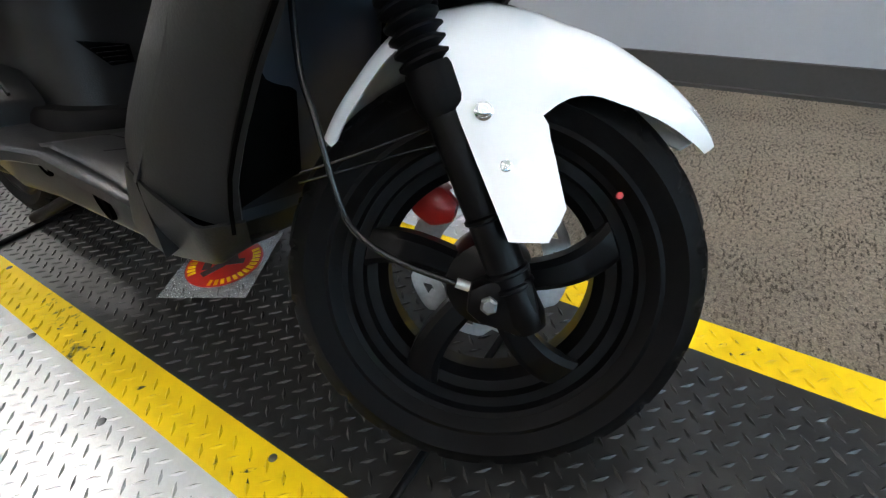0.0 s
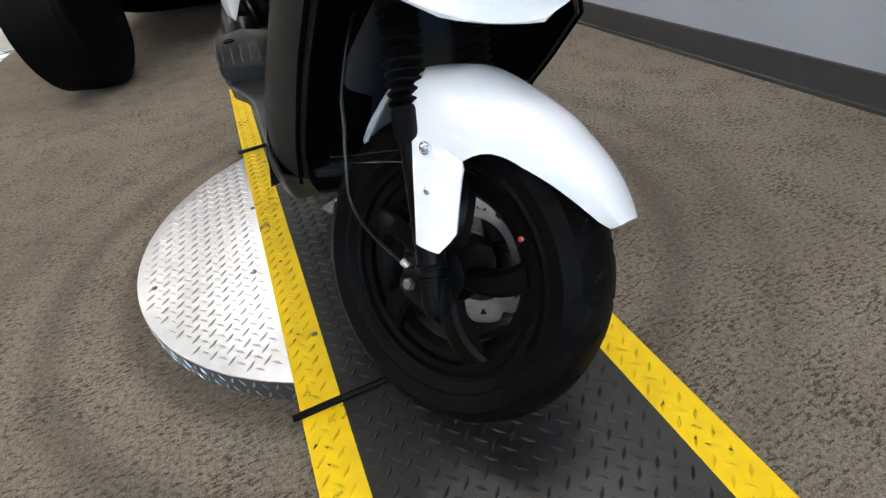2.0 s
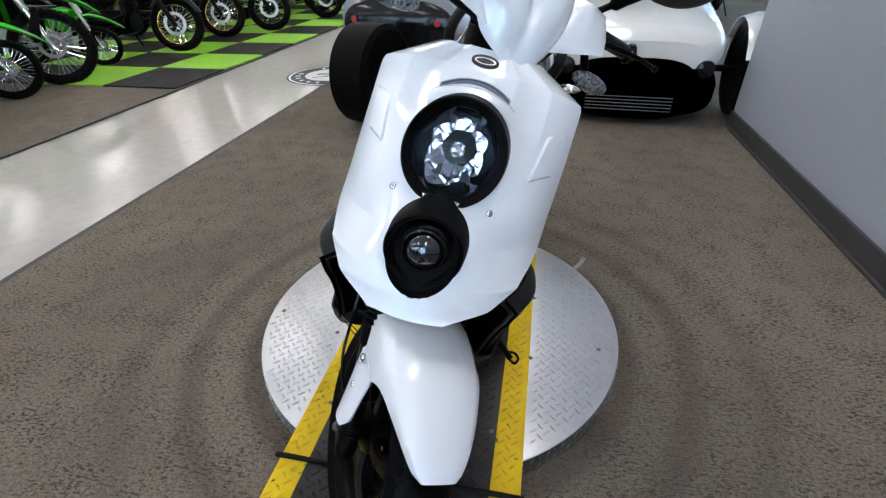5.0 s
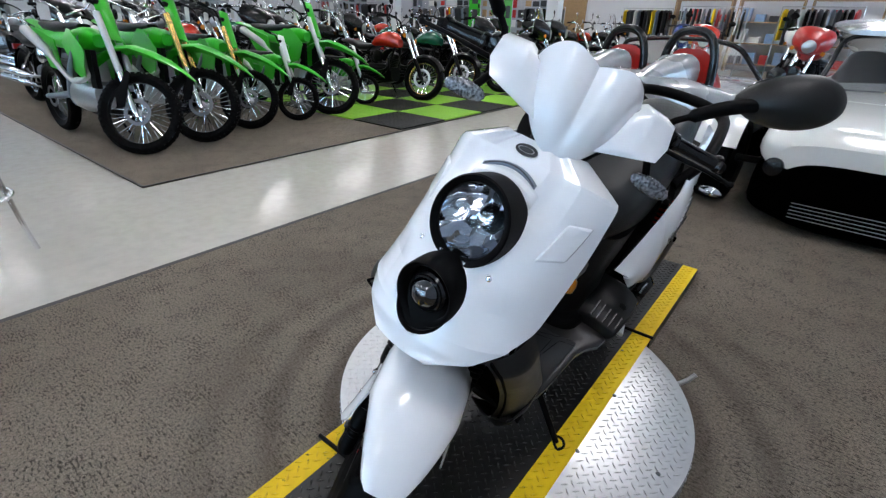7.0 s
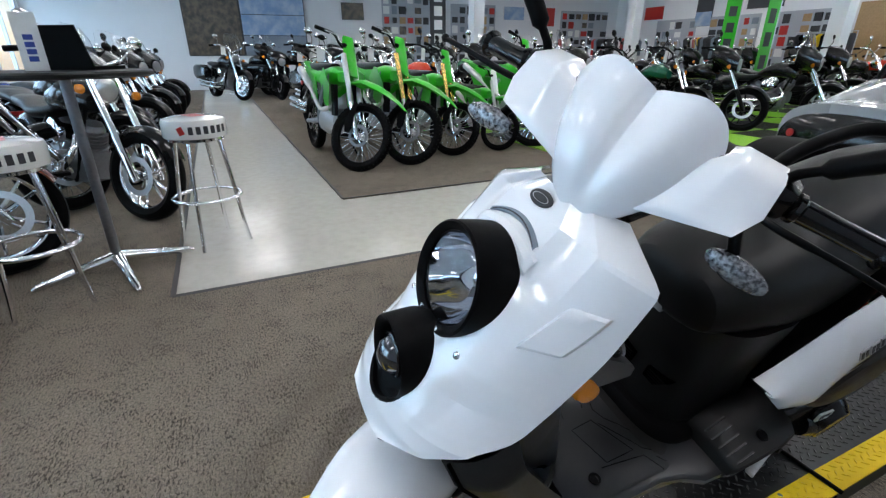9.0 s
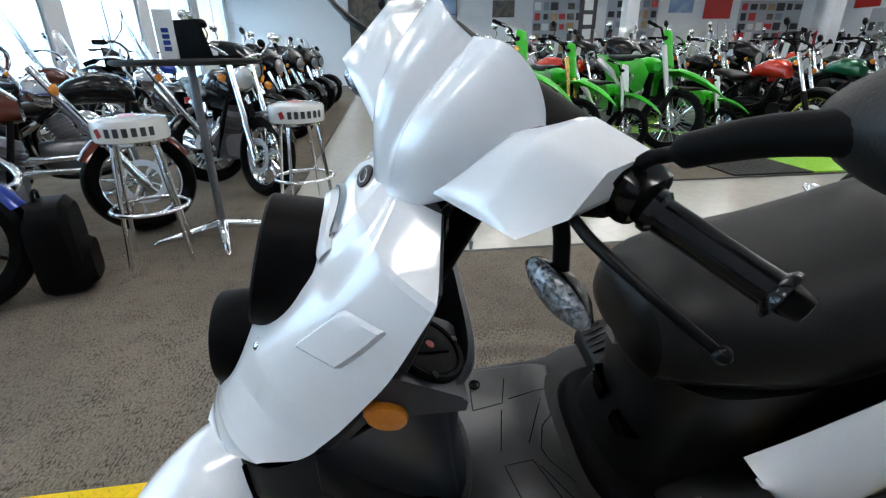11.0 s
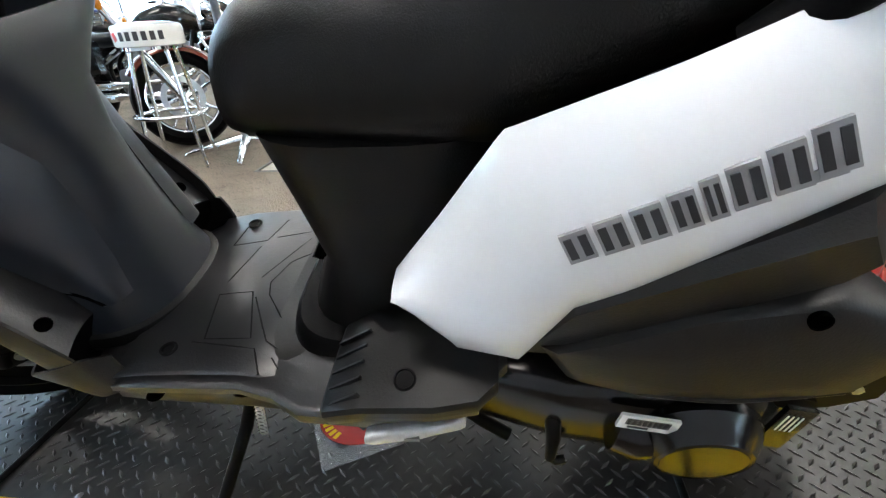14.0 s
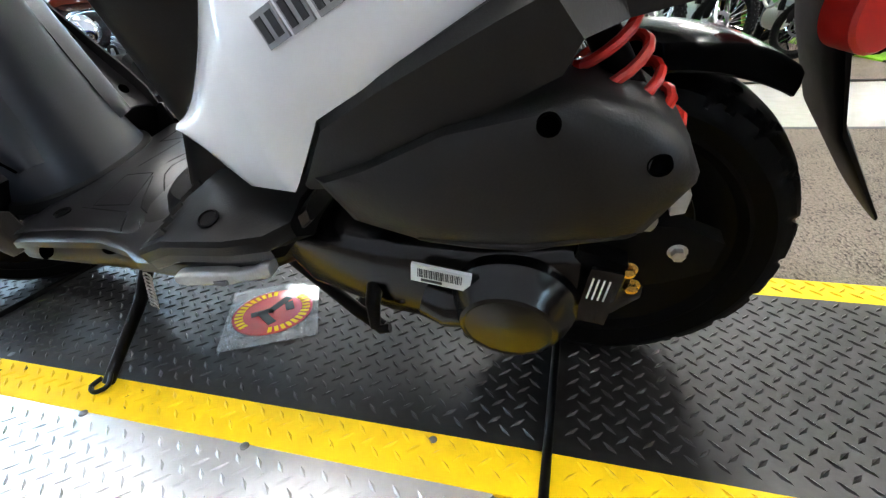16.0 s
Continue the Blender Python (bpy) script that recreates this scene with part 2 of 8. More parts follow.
M = dict(
    carpet=carpet_mat("carpet", (0.24, 0.204, 0.163), (0.14, 0.117, 0.093)),
    concrete=mat("polished_concrete", (0.56, 0.53, 0.47), 0.16, 0, 0.25, 14, 0.0004, 0.0, (0.42, 0.39, 0.34), 0.25, rvar=0.07),
    alu=mat("bright_tread_plate", (0.75, 0.745, 0.75), 0.33, 0.88, 0.22, 60, 0.0004, col2=(0.56, 0.555, 0.57), stain=0.28, rvar=0.12),
    alu_dark=mat("dull_rim_plate", (0.2, 0.2, 0.21), 0.42, 0.85, 0.3, 60, 0.0004),
    plate=mat("black_tread_plate", (0.009, 0.0088, 0.0085), 0.36, 0.1, 0.5, 45, 0.0004, col2=(0.024, 0.023, 0.022), stain=0.3, rvar=0.14),
    yellow=mat("yellow_paint", (0.9, 0.61, 0.004), 0.5, 0, 0.35, 30, 0.0003, col2=(0.72, 0.45, 0.004), stain=0.2, spec=0.25),
    white=mat("white_gloss_plastic", (0.9, 0.905, 0.92), 0.26, 0, 0.04, 8, 0, 1.0, (0.87, 0.875, 0.9), rvar=0.04),
    black=mat("black_matt_plastic", (0.0025, 0.0025, 0.0029), 0.5, 0, 0.3, 500, 0.00025, col2=(0.0045, 0.0045, 0.005), stain=0.1, rvar=0.06, spec=0.07),
    grey=mat("dark_grey_textured_plastic", (0.0068, 0.0067, 0.0067), 0.43, 0, 0.4, 420, 0.0003, col2=(0.011, 0.0108, 0.0107), stain=0.15, rvar=0.06, spec=0.36),
    gloss=mat("black_gloss_plastic", (0.006, 0.006, 0.0065), 0.2, 0, 0.1, 30, 0, 0.35, rvar=0.04, spec=0.22),
    paintblack=mat("black_semi_gloss_paint", (0.0022, 0.0022, 0.0025), 0.32, 0.0, 0.15, 90, 0.0001, 0.0, rvar=0.06, spec=0.1),
    rubber=mat("tyre_rubber", (0.0021, 0.0021, 0.0024), 0.5, 0, 0.4, 150, 0.0003, col2=(0.0045, 0.0045, 0.0048), stain=0.3, rvar=0.08, spec=0.06),
    seat=mat("seat_vinyl", (0.003, 0.003, 0.003), 0.4, 0, 0.5, 600, 0.0004, col2=(0.0045, 0.0045, 0.0045), stain=0.1, rvar=0.05, spec=0.26),
    chrome=mat("chrome", (0.82, 0.83, 0.85), 0.07, 1.0, 0.05, 20, rvar=0.03),
    steel=mat("brushed_steel", (0.55, 0.55, 0.56), 0.32, 1.0, 0.3, 200, 0.0002),
    silver=mat("silver_cast_alloy", (0.55, 0.55, 0.54), 0.4, 0.7, 0.3, 120, 0.0003),
    gold=mat("gold_anodised", (0.6, 0.4, 0.12), 0.25, 0.9, 0.1, 60),
    red=mat("red_plastic", (0.5, 0.02, 0.015), 0.3, 0, 0.1, 40, 0, 0.3),
    redspring=mat("red_spring_paint", (0.6, 0.03, 0.02), 0.28, 0, 0.15, 80, 0, 0.4),
    orange=mat("amber_lens", (0.75, 0.24, 0.02), 0.15, 0, 0.1, 300, 0.0006, 0.5),
    green=mat("lime_green_plastic", (0.03, 0.46, 0.012), 0.3, 0, 0.05, 10, 0, 0.25, (0.02, 0.36, 0.01), spec=0.35),
    wall=mat("grey_blue_wall_paint", (0.4, 0.42, 0.46), 0.75, 0, 0.15, 250, 0.0004, col2=(0.36, 0.38, 0.42), stain=0.12),
    wall2=mat("pale_wall_paint", (0.78, 0.78, 0.79), 0.75, 0, 0.15, 200, 0.0004, col2=(0.72, 0.72, 0.73), stain=0.12),
    base=mat("dark_vinyl_baseboard", (0.055, 0.053, 0.052), 0.55, 0, 0.2, 100, 0.0001),
    ceil=mat("ceiling_tile", (0.7, 0.7, 0.68), 0.9, 0, 0.3, 120, 0.0008),
    ivory=mat("ivory_plastic", (0.72, 0.66, 0.45), 0.45),
    tilek=mat("black_floor_tile", (0.012, 0.0125, 0.0125), 0.55, 0, 0.3, 90, 0.0004, col2=(0.02, 0.02, 0.02), spec=0.25),
    tileg=mat("lime_floor_tile", (0.3, 0.62, 0.03), 0.45, 0, 0.3, 90, 0.0004, col2=(0.22, 0.5, 0.03)),
    paper=mat("white_paper", (0.75, 0.75, 0.73), 0.7, 0, 0.1, 60),
    ink=mat("dark_ink", (0.03, 0.03, 0.035), 0.6),
    bluep=mat("deep_blue_paint", (0.02, 0.05, 0.3), 0.2, 0.3, 0.05, 20, 0, 0.8),
    maroon=mat("maroon_paint", (0.12, 0.022, 0.011), 0.16, 0.2, 0.05, 20, 0, 0.8),
    carwhite=mat("white_car_paint", (0.78, 0.77, 0.73), 0.2, 0, 0.04, 6, 0, 0.8, (0.75, 0.74, 0.7)),
    cargrey=mat("silver_car_paint", (0.42, 0.42, 0.43), 0.26, 0.2, 0.1, 30, 0, 0.8),
    tank_red=mat("red_tank_paint", (0.6, 0.03, 0.01), 0.18, 0.1, 0.05, 20, 0, 0.8),
    tank_green=mat("green_tank_paint", (0.01, 0.12, 0.06), 0.18, 0.2, 0.05, 20, 0, 0.8),
    clear=glass("clear_pane"),
    lens=glass("thin_lamp_lens", ior=1.16),
    lamp=glow("ceiling_lamp", (1.0, 0.98, 0.95), LAMP),
    day=glow("daylight_window", (0.52, 0.79, 1.0), 4.8),
    mirror_bowl=mat("lamp_reflector", (0.82, 0.85, 0.9), 0.05, 1.0, 0.2, 45, 0.0, col2=(0.6, 0.63, 0.68)),
    # blue cast in this black plastic stands in for window light reflected on it
    shield=mat("blue_sheen_shield_plastic", (0.015, 0.0185, 0.026), 0.36, 0, 0.15, 500, 0.0002, col2=(0.02, 0.0235, 0.031), stain=0.1, rvar=0.03, spec=0.75),
    bodygrey=mat("underseat_plastic", (0.0055, 0.0055, 0.0057), 0.42, 0, 0.3, 450, 0.0003, col2=(0.008, 0.008, 0.0082), stain=0.1, rvar=0.06, spec=0.22),
    skirt=mat("satin_belly_plastic", (0.011, 0.0105, 0.0098), 0.3, 0, 0.3, 300, 0.0002, col2=(0.016, 0.015, 0.014), stain=0.2, rvar=0.06, spec=0.42),
    footmat=mat("foot_mat_rubber", (0.0105, 0.0103, 0.0115), 0.32, 0, 0.3, 300, 0.0003, col2=(0.015, 0.0147, 0.016), stain=0.15, rvar=0.05, spec=0.55),
    slate=mat("blue_grey_plastic", (0.2, 0.24, 0.29), 0.3, 0, 0.2, 50),
    plaque=mat("bright_badge_plate", (0.36, 0.36, 0.37), 0.4, 0.3, 0.2, 60),
    # blacker than the other plastics: shade inside the wheel housing put into the colour
    well_shade=mat("shaded_well_plastic", (0.0012, 0.0012, 0.0013), 0.8, 0, 0.3, 200, col2=(0.002, 0.002, 0.002), spec=0.03),
    engine=mat("black_engine_enamel", (0.0025, 0.0025, 0.0027), 0.2, 0, 0.2, 120, 0.0001, col2=(0.004, 0.004, 0.004), rvar=0.05, spec=0.4),
    hole=mat("dark_hole", (0.0006, 0.0006, 0.0006), 0.9, spec=0.0),
    wood=mat("pale_wood", (0.42, 0.27, 0.13), 0.5, 0, 0.4, 30, 0.0003),
    bull=mat("dark_lens_glass", (0.004, 0.005, 0.008), 0.02, 0, 0, 20, 0, 1.0, rvar=0, spec=0.9),
)
M["yellow_worn"] = worn(mat("chipped_yellow_paint", (0.88, 0.59, 0.004), 0.48, 0, 0.4, 30, 0.0003, col2=(0.66, 0.41, 0.004), stain=0.25, spec=0.25), (0.03, 0.026, 0.02), 70, 1.19, 1.26)
worn(M["yellow"], (0.05, 0.042, 0.02), 55, 1.3, 1.4)

# ---- mesh helpers ----
V = Vector


def add(bm, vs, fs):
    vv = [bm.verts.new(v) for v in vs]
    for f in fs:
        bm.faces.new([vv[i] for i in f])
    return vv


def box(bm, c, s, m=None, taper=1.0):
    x, y, z = (a / 2 for a in s)
    vs = [V((i * x * (taper if k > 0 else 1), j * y * (taper if k > 0 else 1), k * z)) for k in (-1, 1) for j in (-1, 1) for i in (-1, 1)]
    vs = [(m @ v if m else v) + V(c) for v in vs]
    return add(bm, vs, [(0, 2, 3, 1), (4, 5, 7, 6), (0, 1, 5, 4), (2, 6, 7, 3), (0, 4, 6, 2), (1, 3, 7, 5)])


def loft(bm, rings, cap=True, closed=True):
    n = len(rings[0])
    vs = [v for r in rings for v in r]
    fs = []
    for a in range(len(rings) - 1):
        for b in range(n if closed else n - 1):
            c = (b + 1) % n
            fs.append((a * n + b, a * n + c, (a + 1) * n + c, (a + 1) * n + b))
    if cap and closed:
        fs.append(tuple(range(n - 1, -1, -1)))
        fs.append(tuple((len(rings) - 1) * n + i for i in range(n)))
    return add(bm, vs, fs)


def tube(bm, pts, r, n=10, cap=True):
    pts = [V(p) for p in pts]
    rs = r if isinstance(r, (list, tuple)) else [r] * len(pts)
    rings, up = [], None
    for i, p in enumerate(pts):
        d = (pts[min(i + 1, len(pts) - 1)] - pts[max(i - 1, 0)]).normalized()
        if up is None:
            up = d.orthogonal().normalized()
        up = (up - d * up.dot(d)).normalized()
        s = d.cross(up)
        rings.append([p + rs[i] * (math.cos(a) * up + math.sin(a) * s) for a in (2 * math.pi * k / n for k in range(n))])
    return loft(bm, rings, cap)


def spline(pts, k=6):
    """A smooth line through the points (Catmull-Rom)."""
    pts = [V(p) for p in pts]
    out = []
    for i in range(len(pts) - 1):
        a, b, c, d = pts[max(i - 1, 0)], pts[i], pts[i + 1], pts[min(i + 2, len(pts) - 1)]
        for j in range(k):
            t = j / k
            out.append(0.5 * (2 * b + (c - a) * t + (2 * a - 5 * b + 4 * c - d) * t * t + (3 * b - a - 3 * c + d) * t**3))
    return out + [pts[-1]]


def lathe(bm, prof, m=None, n=32, groove=None, closed=False):
    """Turns (radius, height) pairs about the local z axis of m. groove(angle, i) lowers the radius."""
    m = m or Matrix()
    rings = []
    for i, (r, h) in enumerate(prof):
        ring = []
        for k in range(n):
            a = 2 * math.pi * k / n
            q = max(r - (groove(a, i) if groove else 0), 0.0004)
            ring.append(m @ V((q * math.cos(a), q * math.sin(a), h)))
        rings.append(ring)
    if closed:
        rings.append(rings[0])
    return loft(bm, rings, cap=not closed and (prof[0][0] > 0.001 or prof[-1][0] > 0.001))


def plate(bm, outline, x0, x1, m=None):
    """A slab in the y-z plane between x0 and x1."""
    n = len(outline)
    vs = [V((x, y, z)) for x in (x0, x1) for y, z in outline]
    vs = [m @ v for v in vs] if m else vs
    return add(bm, vs, [tuple(range(n)), tuple(range(2 * n - 1, n - 1, -1))] + [(i, i + n, (i + 1) % n + n, (i + 1) % n) for i in range(n)])


def srect(hx, hy, k=20, e=3.0):
    """A rounded-rectangle ring of k points, as pairs."""
    out = []
    for i in range(k):
        a = 2 * math.pi * (i + 0.5) / k
        c, s = math.cos(a), math.sin(a)
        out.append((hx * math.copysign(abs(c) ** (2 / e), c), hy * math.copysign(abs(s) ** (2 / e), s)))
    return out


def part(name, bm, material, parent, label="", bevel=0.0, sharp=38, solid=0.0, sub=0, xf=None, mirror=False):
    """Links a bmesh as one mesh under a thing or a part."""
    if xf is not None:
        bmesh.ops.transform(bm, matrix=xf, verts=bm.verts)
    if solid:
        bmesh.ops.recalc_face_normals(bm, faces=bm.faces)
        bmesh.ops.solidify(bm, geom=bm.faces[:], thickness=solid)
    if bevel:
        es = [e for e in bm.edges if len(e.link_faces) == 2 and e.calc_face_angle(0) > radians(30)]
        bmesh.ops.bevel(bm, geom=es, offset=bevel, segments=2, affect="EDGES", profile=0.5, clamp_overlap=True)
    bmesh.ops.recalc_face_normals(bm, faces=bm.faces)
    me = bpy.data.meshes.new(name)
    bm.to_mesh(me)
    bm.free()
    me.polygons.foreach_set("use_smooth", [True] * len(me.polygons))
    me.set_sharp_from_angle(angle=radians(sharp))
    me.materials.append(M[material] if isinstance(material, str) else material)
    ob = new(name, me)
    ob.parent = parent
    if sub:
        md = ob.modifiers.new("smooth", "SUBSURF")
        md.levels = md.render_levels = sub
    if label:
        ob["label"] = label
    return ob


def thing(name, m, label, category, group=""):
    ob = new(name)
    ob.matrix_world = m
    return tagged(ob, label, category, group)


def B():
    return bmesh.new()


def solo(name, bm, material, label="", category="", group="", kind="", **k):
    return tagged(part(name, bm, material, None, **k), label, category, group, kind)


def rotm(deg, axis):
    return Matrix.Rotation(radians(deg), 4, axis)


def along(p, d):
    """A matrix whose z axis points along d from p."""
    return Matrix.Translation(p) @ V(d).to_track_quat("Z", "Y").to_matrix().to_4x4()



def facing(p, n, x):
    """A matrix at p with its z axis along n and its x axis as near to x as can be."""
    n = V(n).normalized()
    x = V(x)
    x = (x - n * x.dot(n)).normalized()
    y = n.cross(x)
    return Matrix(((x.x, y.x, n.x, p[0]), (x.y, y.y, n.y, p[1]), (x.z, y.z, n.z, p[2]), (0, 0, 0, 1)))


XAX = rotm(90, "Y")     # local z to world x: for wheels and axles

# ---- the room ----
room = B()
box(room, (6.5, -5.5, -0.062), (23, 22.4, 0.1))
solo("floor", room, "concrete", "polished pale concrete showroom floor", "floor", kind="structure")


def carpet(name, x0, x1, y0, y1):
    b = B()
    box(b, ((x0 + x1) / 2, (y0 + y1) / 2, -0.006), (x1 - x0, y1 - y0, 0.012))
    solo(name, b, "carpet", "worn grey-brown loop-pile showroom carpet", "carpet", kind="structure", bevel=0.003)


carpet("carpet_1", -4.8, 1.775, -16.5, 5.45)
carpet("carpet_2", 1.775, 17.8, 1.14, 5.45)
carpet("carpet_3", 3.09, 17.8, -16.5, -0.02)


def edging(name, p, q):
    b = B()
    d = (V(q) - V(p)).normalized()
    n = V((-d.y, d.x, 0))
    rings = []
    for e in (V(p), V(q)):
        rings.append([e + n * s + V((0, 0, z)) for s, z in ((-0.014, -0.009), (-0.011, 0.0005), (0.011, 0.004), (0.014, -0.002))])
    loft(b, rings)
    solo(name, b, "base", "thin dark carpet edging strip", "edging", kind="structure")


edging("trim_1", (1.775, 1.14, 0), (1.775, -16.5, 0))
edging("trim_2", (17.8, 1.14, 0), (1.775, 1.14, 0))
edging("trim_3", (3.09, -16.5, 0), (3.09, -0.02, 0))
edging("trim_4", (3.09, -0.02, 0), (17.8, -0.02, 0))


def wall(name, c, s, material="wall2", label="pale painted showroom wall"):
    b = B()
    box(b, c, s)
    solo(name, b, material, label, "wall", kind="structure")


wall("wall_west", (-1.6, 1.6, CEIL / 2), (0.2, 7.8, CEIL), "wall", "blue-grey painted wall with dark baseboard")
wall("wall_return", (-3.3, -2.19, CEIL / 2), (3.2, 0.2, CEIL))
wall("wall_south", (6.5, -16.6, CEIL / 2), (23, 0.2, CEIL))
wall("wall_east", (17.9, -5.5, CEIL / 2), (0.2, 22.2, CEIL))
# the window wall: piers, a low sill wall and a header round six openings
for i in range(7):
    x = -1.5 + i * 3.2
    wall("wall_north_pier", (x + 0.2, 5.55, CEIL / 2), (0.5, 0.2, CEIL))
    if i < 6:
        wall("wall_north_sill", (x + 1.8, 5.55, 0.2), (2.7, 0.2, 0.4))
        wall("wall_north_header", (x + 1.8, 5.55, 3.25), (2.7, 0.2, 0.7))
        w = tagged(new("window_%d" % (i + 1)), "tall shop window with bright daylight behind", "window", kind="structure")
        w.location = (x + 1.8, 5.55, 1.65)
        b = B()
        box(b, (0, 0, 0), (2.7, 0.012, 2.5))
        part("pane", b, M["clear"], w).visible_shadow = False
        b = B()
        for s in (-1, 1):
            box(b, (s * 1.32, 0, 0), (0.06, 0.1, 2.5))
            box(b, (0, 0, s * 1.22), (2.58, 0.1, 0.06))
        box(b, (0, 0, 0), (0.05, 0.09, 2.38))
        part("window_frame", b, "steel", w, bevel=0.004)
# shop windows of the side room to the south-west
for i in range(5):
    y = -2.5 - i * 3.5
    wall("wall_west_pier", (-4.9, y - 0.2, CEIL / 2), (0.2, 0.6, CEIL))
    if i < 4:
        wall("wall_west_sill", (-4.9, y - 1.95, 0.2), (0.2, 2.9, 0.4))
        wall("wall_west_header", (-4.9, y - 1.95, 3.25), (0.2, 2.9, 0.7))
        w = tagged(new("window_%d" % (i + 7)), "tall shop window with bright daylight behind", "window", kind="structure")
        w.location = (-4.9, y - 1.95, 1.65)
        b = B()
        box(b, (0, 0, 0), (0.012, 2.9, 2.5))
        part("pane", b, M["clear"], w).visible_shadow = False
        b = B()
        for s in (-1, 1):
            box(b, (0, s * 1.42, 0), (0.1, 0.06, 2.5))
            box(b, (0, 0, s * 1.22), (0.1, 2.78, 0.06))
        box(b, (0, 0, 0), (0.09, 0.05, 2.38))
        part("window_frame", b, "steel", w, bevel=0.004)
b = B()
box(b, (-9.5, -10, 3), (0.1, 26, 12))
solo("backdrop_side", b, "day", "bright hazy daylight outside the side windows", "backdrop", kind="structure")
b = B()
box(b, (7, 11, 3), (46, 0.1, 12))
solo("backdrop", b, "day", "bright hazy daylight outside the windows", "backdrop", kind="structure")

b = B()
box(b, (-1.4925, 1.6, 0.052), (0.015, 7.8, 0.104))
solo("baseboard_1", b, "base", "dark vinyl cove baseboard", "baseboard", kind="structure", bevel=0.004)
b = B()
box(b, (-1.478, 1.6, 0.006), (0.016, 7.8, 0.012))
solo("baseboard_2", b, "base", "narrow dark carpet strip along the wall", "baseboard", kind="structure", bevel=0.003)

b = B()
box(b, (6.5, -5.5, CEIL + 0.06), (23, 22.4, 0.12))
for i in range(19):
    box(b, (-4.5 + i * 1.22, -5.5, CEIL - 0.002), (0.024, 22, 0.012))
for i in range(18):
    box(b, (6.5, -16 + i * 1.22, CEIL - 0.004), (22.8, 0.024, 0.012))
solo("ceiling", b, "ceil", "white suspended grid ceiling", "ceiling", kind="structure")


def ceiling_light(m):
    t = thing("ceiling_light", m, "long white fluorescent ceiling light with diffuser", "ceiling light", "ceiling lights")
    b = B()
    for s in (-1, 1):
        box(b, (s * 0.225, 0, -0.02), (0.03, 1.26, 0.05))
        box(b, (0, s * 0.615, -0.02), (0.42, 0.03, 0.05))
    part("frame", b, "carwhite", t, bevel=0.004)
    b = B()
    box(b, (0, 0, -0.012), (0.418, 1.198, 0.02))
    part("diffuser", b, "lamp", t)
    return t


first = ceiling_light(Matrix.Translation((-0.75, 3.4, CEIL - 0.01)))
for i in range(6):
    for j in range(7):
        x, y = -0.75 + i * 2.9, 3.4 - j * 3.0
        if (i, j) != (0, 0):
            copy_thing(first, Matrix.Translation((x, y, CEIL - 0.01)))

# wall socket
t = thing("wall_socket", Matrix.Translation((-1.5, -0.535, 0.285)), "ivory double wall socket on the grey wall", "wall socket")
b = B()
box(b, (0.004, 0, 0), (0.008, 0.07, 0.115))
part("cover_plate", b, "ivory", t, bevel=0.003)
for s in (-1, 1):
    b = B()
    lathe(b, [(0.0165, 0), (0.0165, 0.003)], Matrix.Translation((0.0075, 0, s * 0.0195)) @ XAX, 20)
    part("outlet", b, "ivory", t)
    for k in (-1, 1):
        b = B()
        box(b, (0.0112, k * 0.0065, s * 0.0195 + 0.003), (0.001, 0.002, 0.008))
        part("slot", b, "ink", t)

# ---- the turntable and the ramp over it ----
PL = 0.06
RC, RW, SW = 0.0235, 0.2815, 0.068      # ramp centre, half width, stripe width
SEAM_F, SEAM_B, END_F, END_B = 0.594, -0.496, 1.42, -1.245
DISC = (0.038, 0.03, 0.557)


def tread(bm, inside, box4, zf, pitch=0.031):
    """Raised lozenges in two directions, as on tread plate: two square lattices, half a pitch apart."""
    x0, x1, y0, y1 = box4
    nx, ny = int((x1 - x0) / pitch) + 1, int((y1 - y0) / pitch) + 1
    vs, fs = [], []
    l, w, h = 0.0126, 0.0036, 0.0021
    for i in range(2 * nx):
        for j in range(2 * ny):
            if (i + j) % 2:
                continue
            x, y = x0 + 0.008 + i * pitch / 2, y0 + 0.008 + j * pitch / 2
            if not inside(x, y):
                continue
            a = radians(45 if i % 2 else -45)
            c, s = math.cos(a), math.sin(a)
            k = len(vs)
            for u, v, z in ((-l, 0, 0), (0, -w, 0), (l, 0, 0), (0, w, 0), (-l * 0.55, 0, h), (l * 0.55, 0, h)):
                px, py = x + u * c - v * s, y + u * s + v * c
                vs.append(V((px, py, zf(px, py) + z - (0.0003 if z == 0 else 0))))
            fs += [(k, k + 1, k + 4), (k + 1, k + 5, k + 4), (k + 1, k + 2, k + 5), (k + 2, k + 3, k + 5), (k + 3, k + 4, k + 5), (k + 3, k, k + 4)]
    add(bm, vs, fs)


tt = thing("turntable", Matrix(), "round bright diamond-plate vehicle turntable on carpet", "turntable")
b = B()
m0 = Matrix.Translation((DISC[0], DISC[1], 0))
lathe(b, [(DISC[2] - 0.004, 0.0), (DISC[2], 0.006), (DISC[2], PL - 0.004)], m0, 128)
part("rim", b, "alu_dark", tt, "dull tread-plate rim")
b = B()
vs, fs = [], []
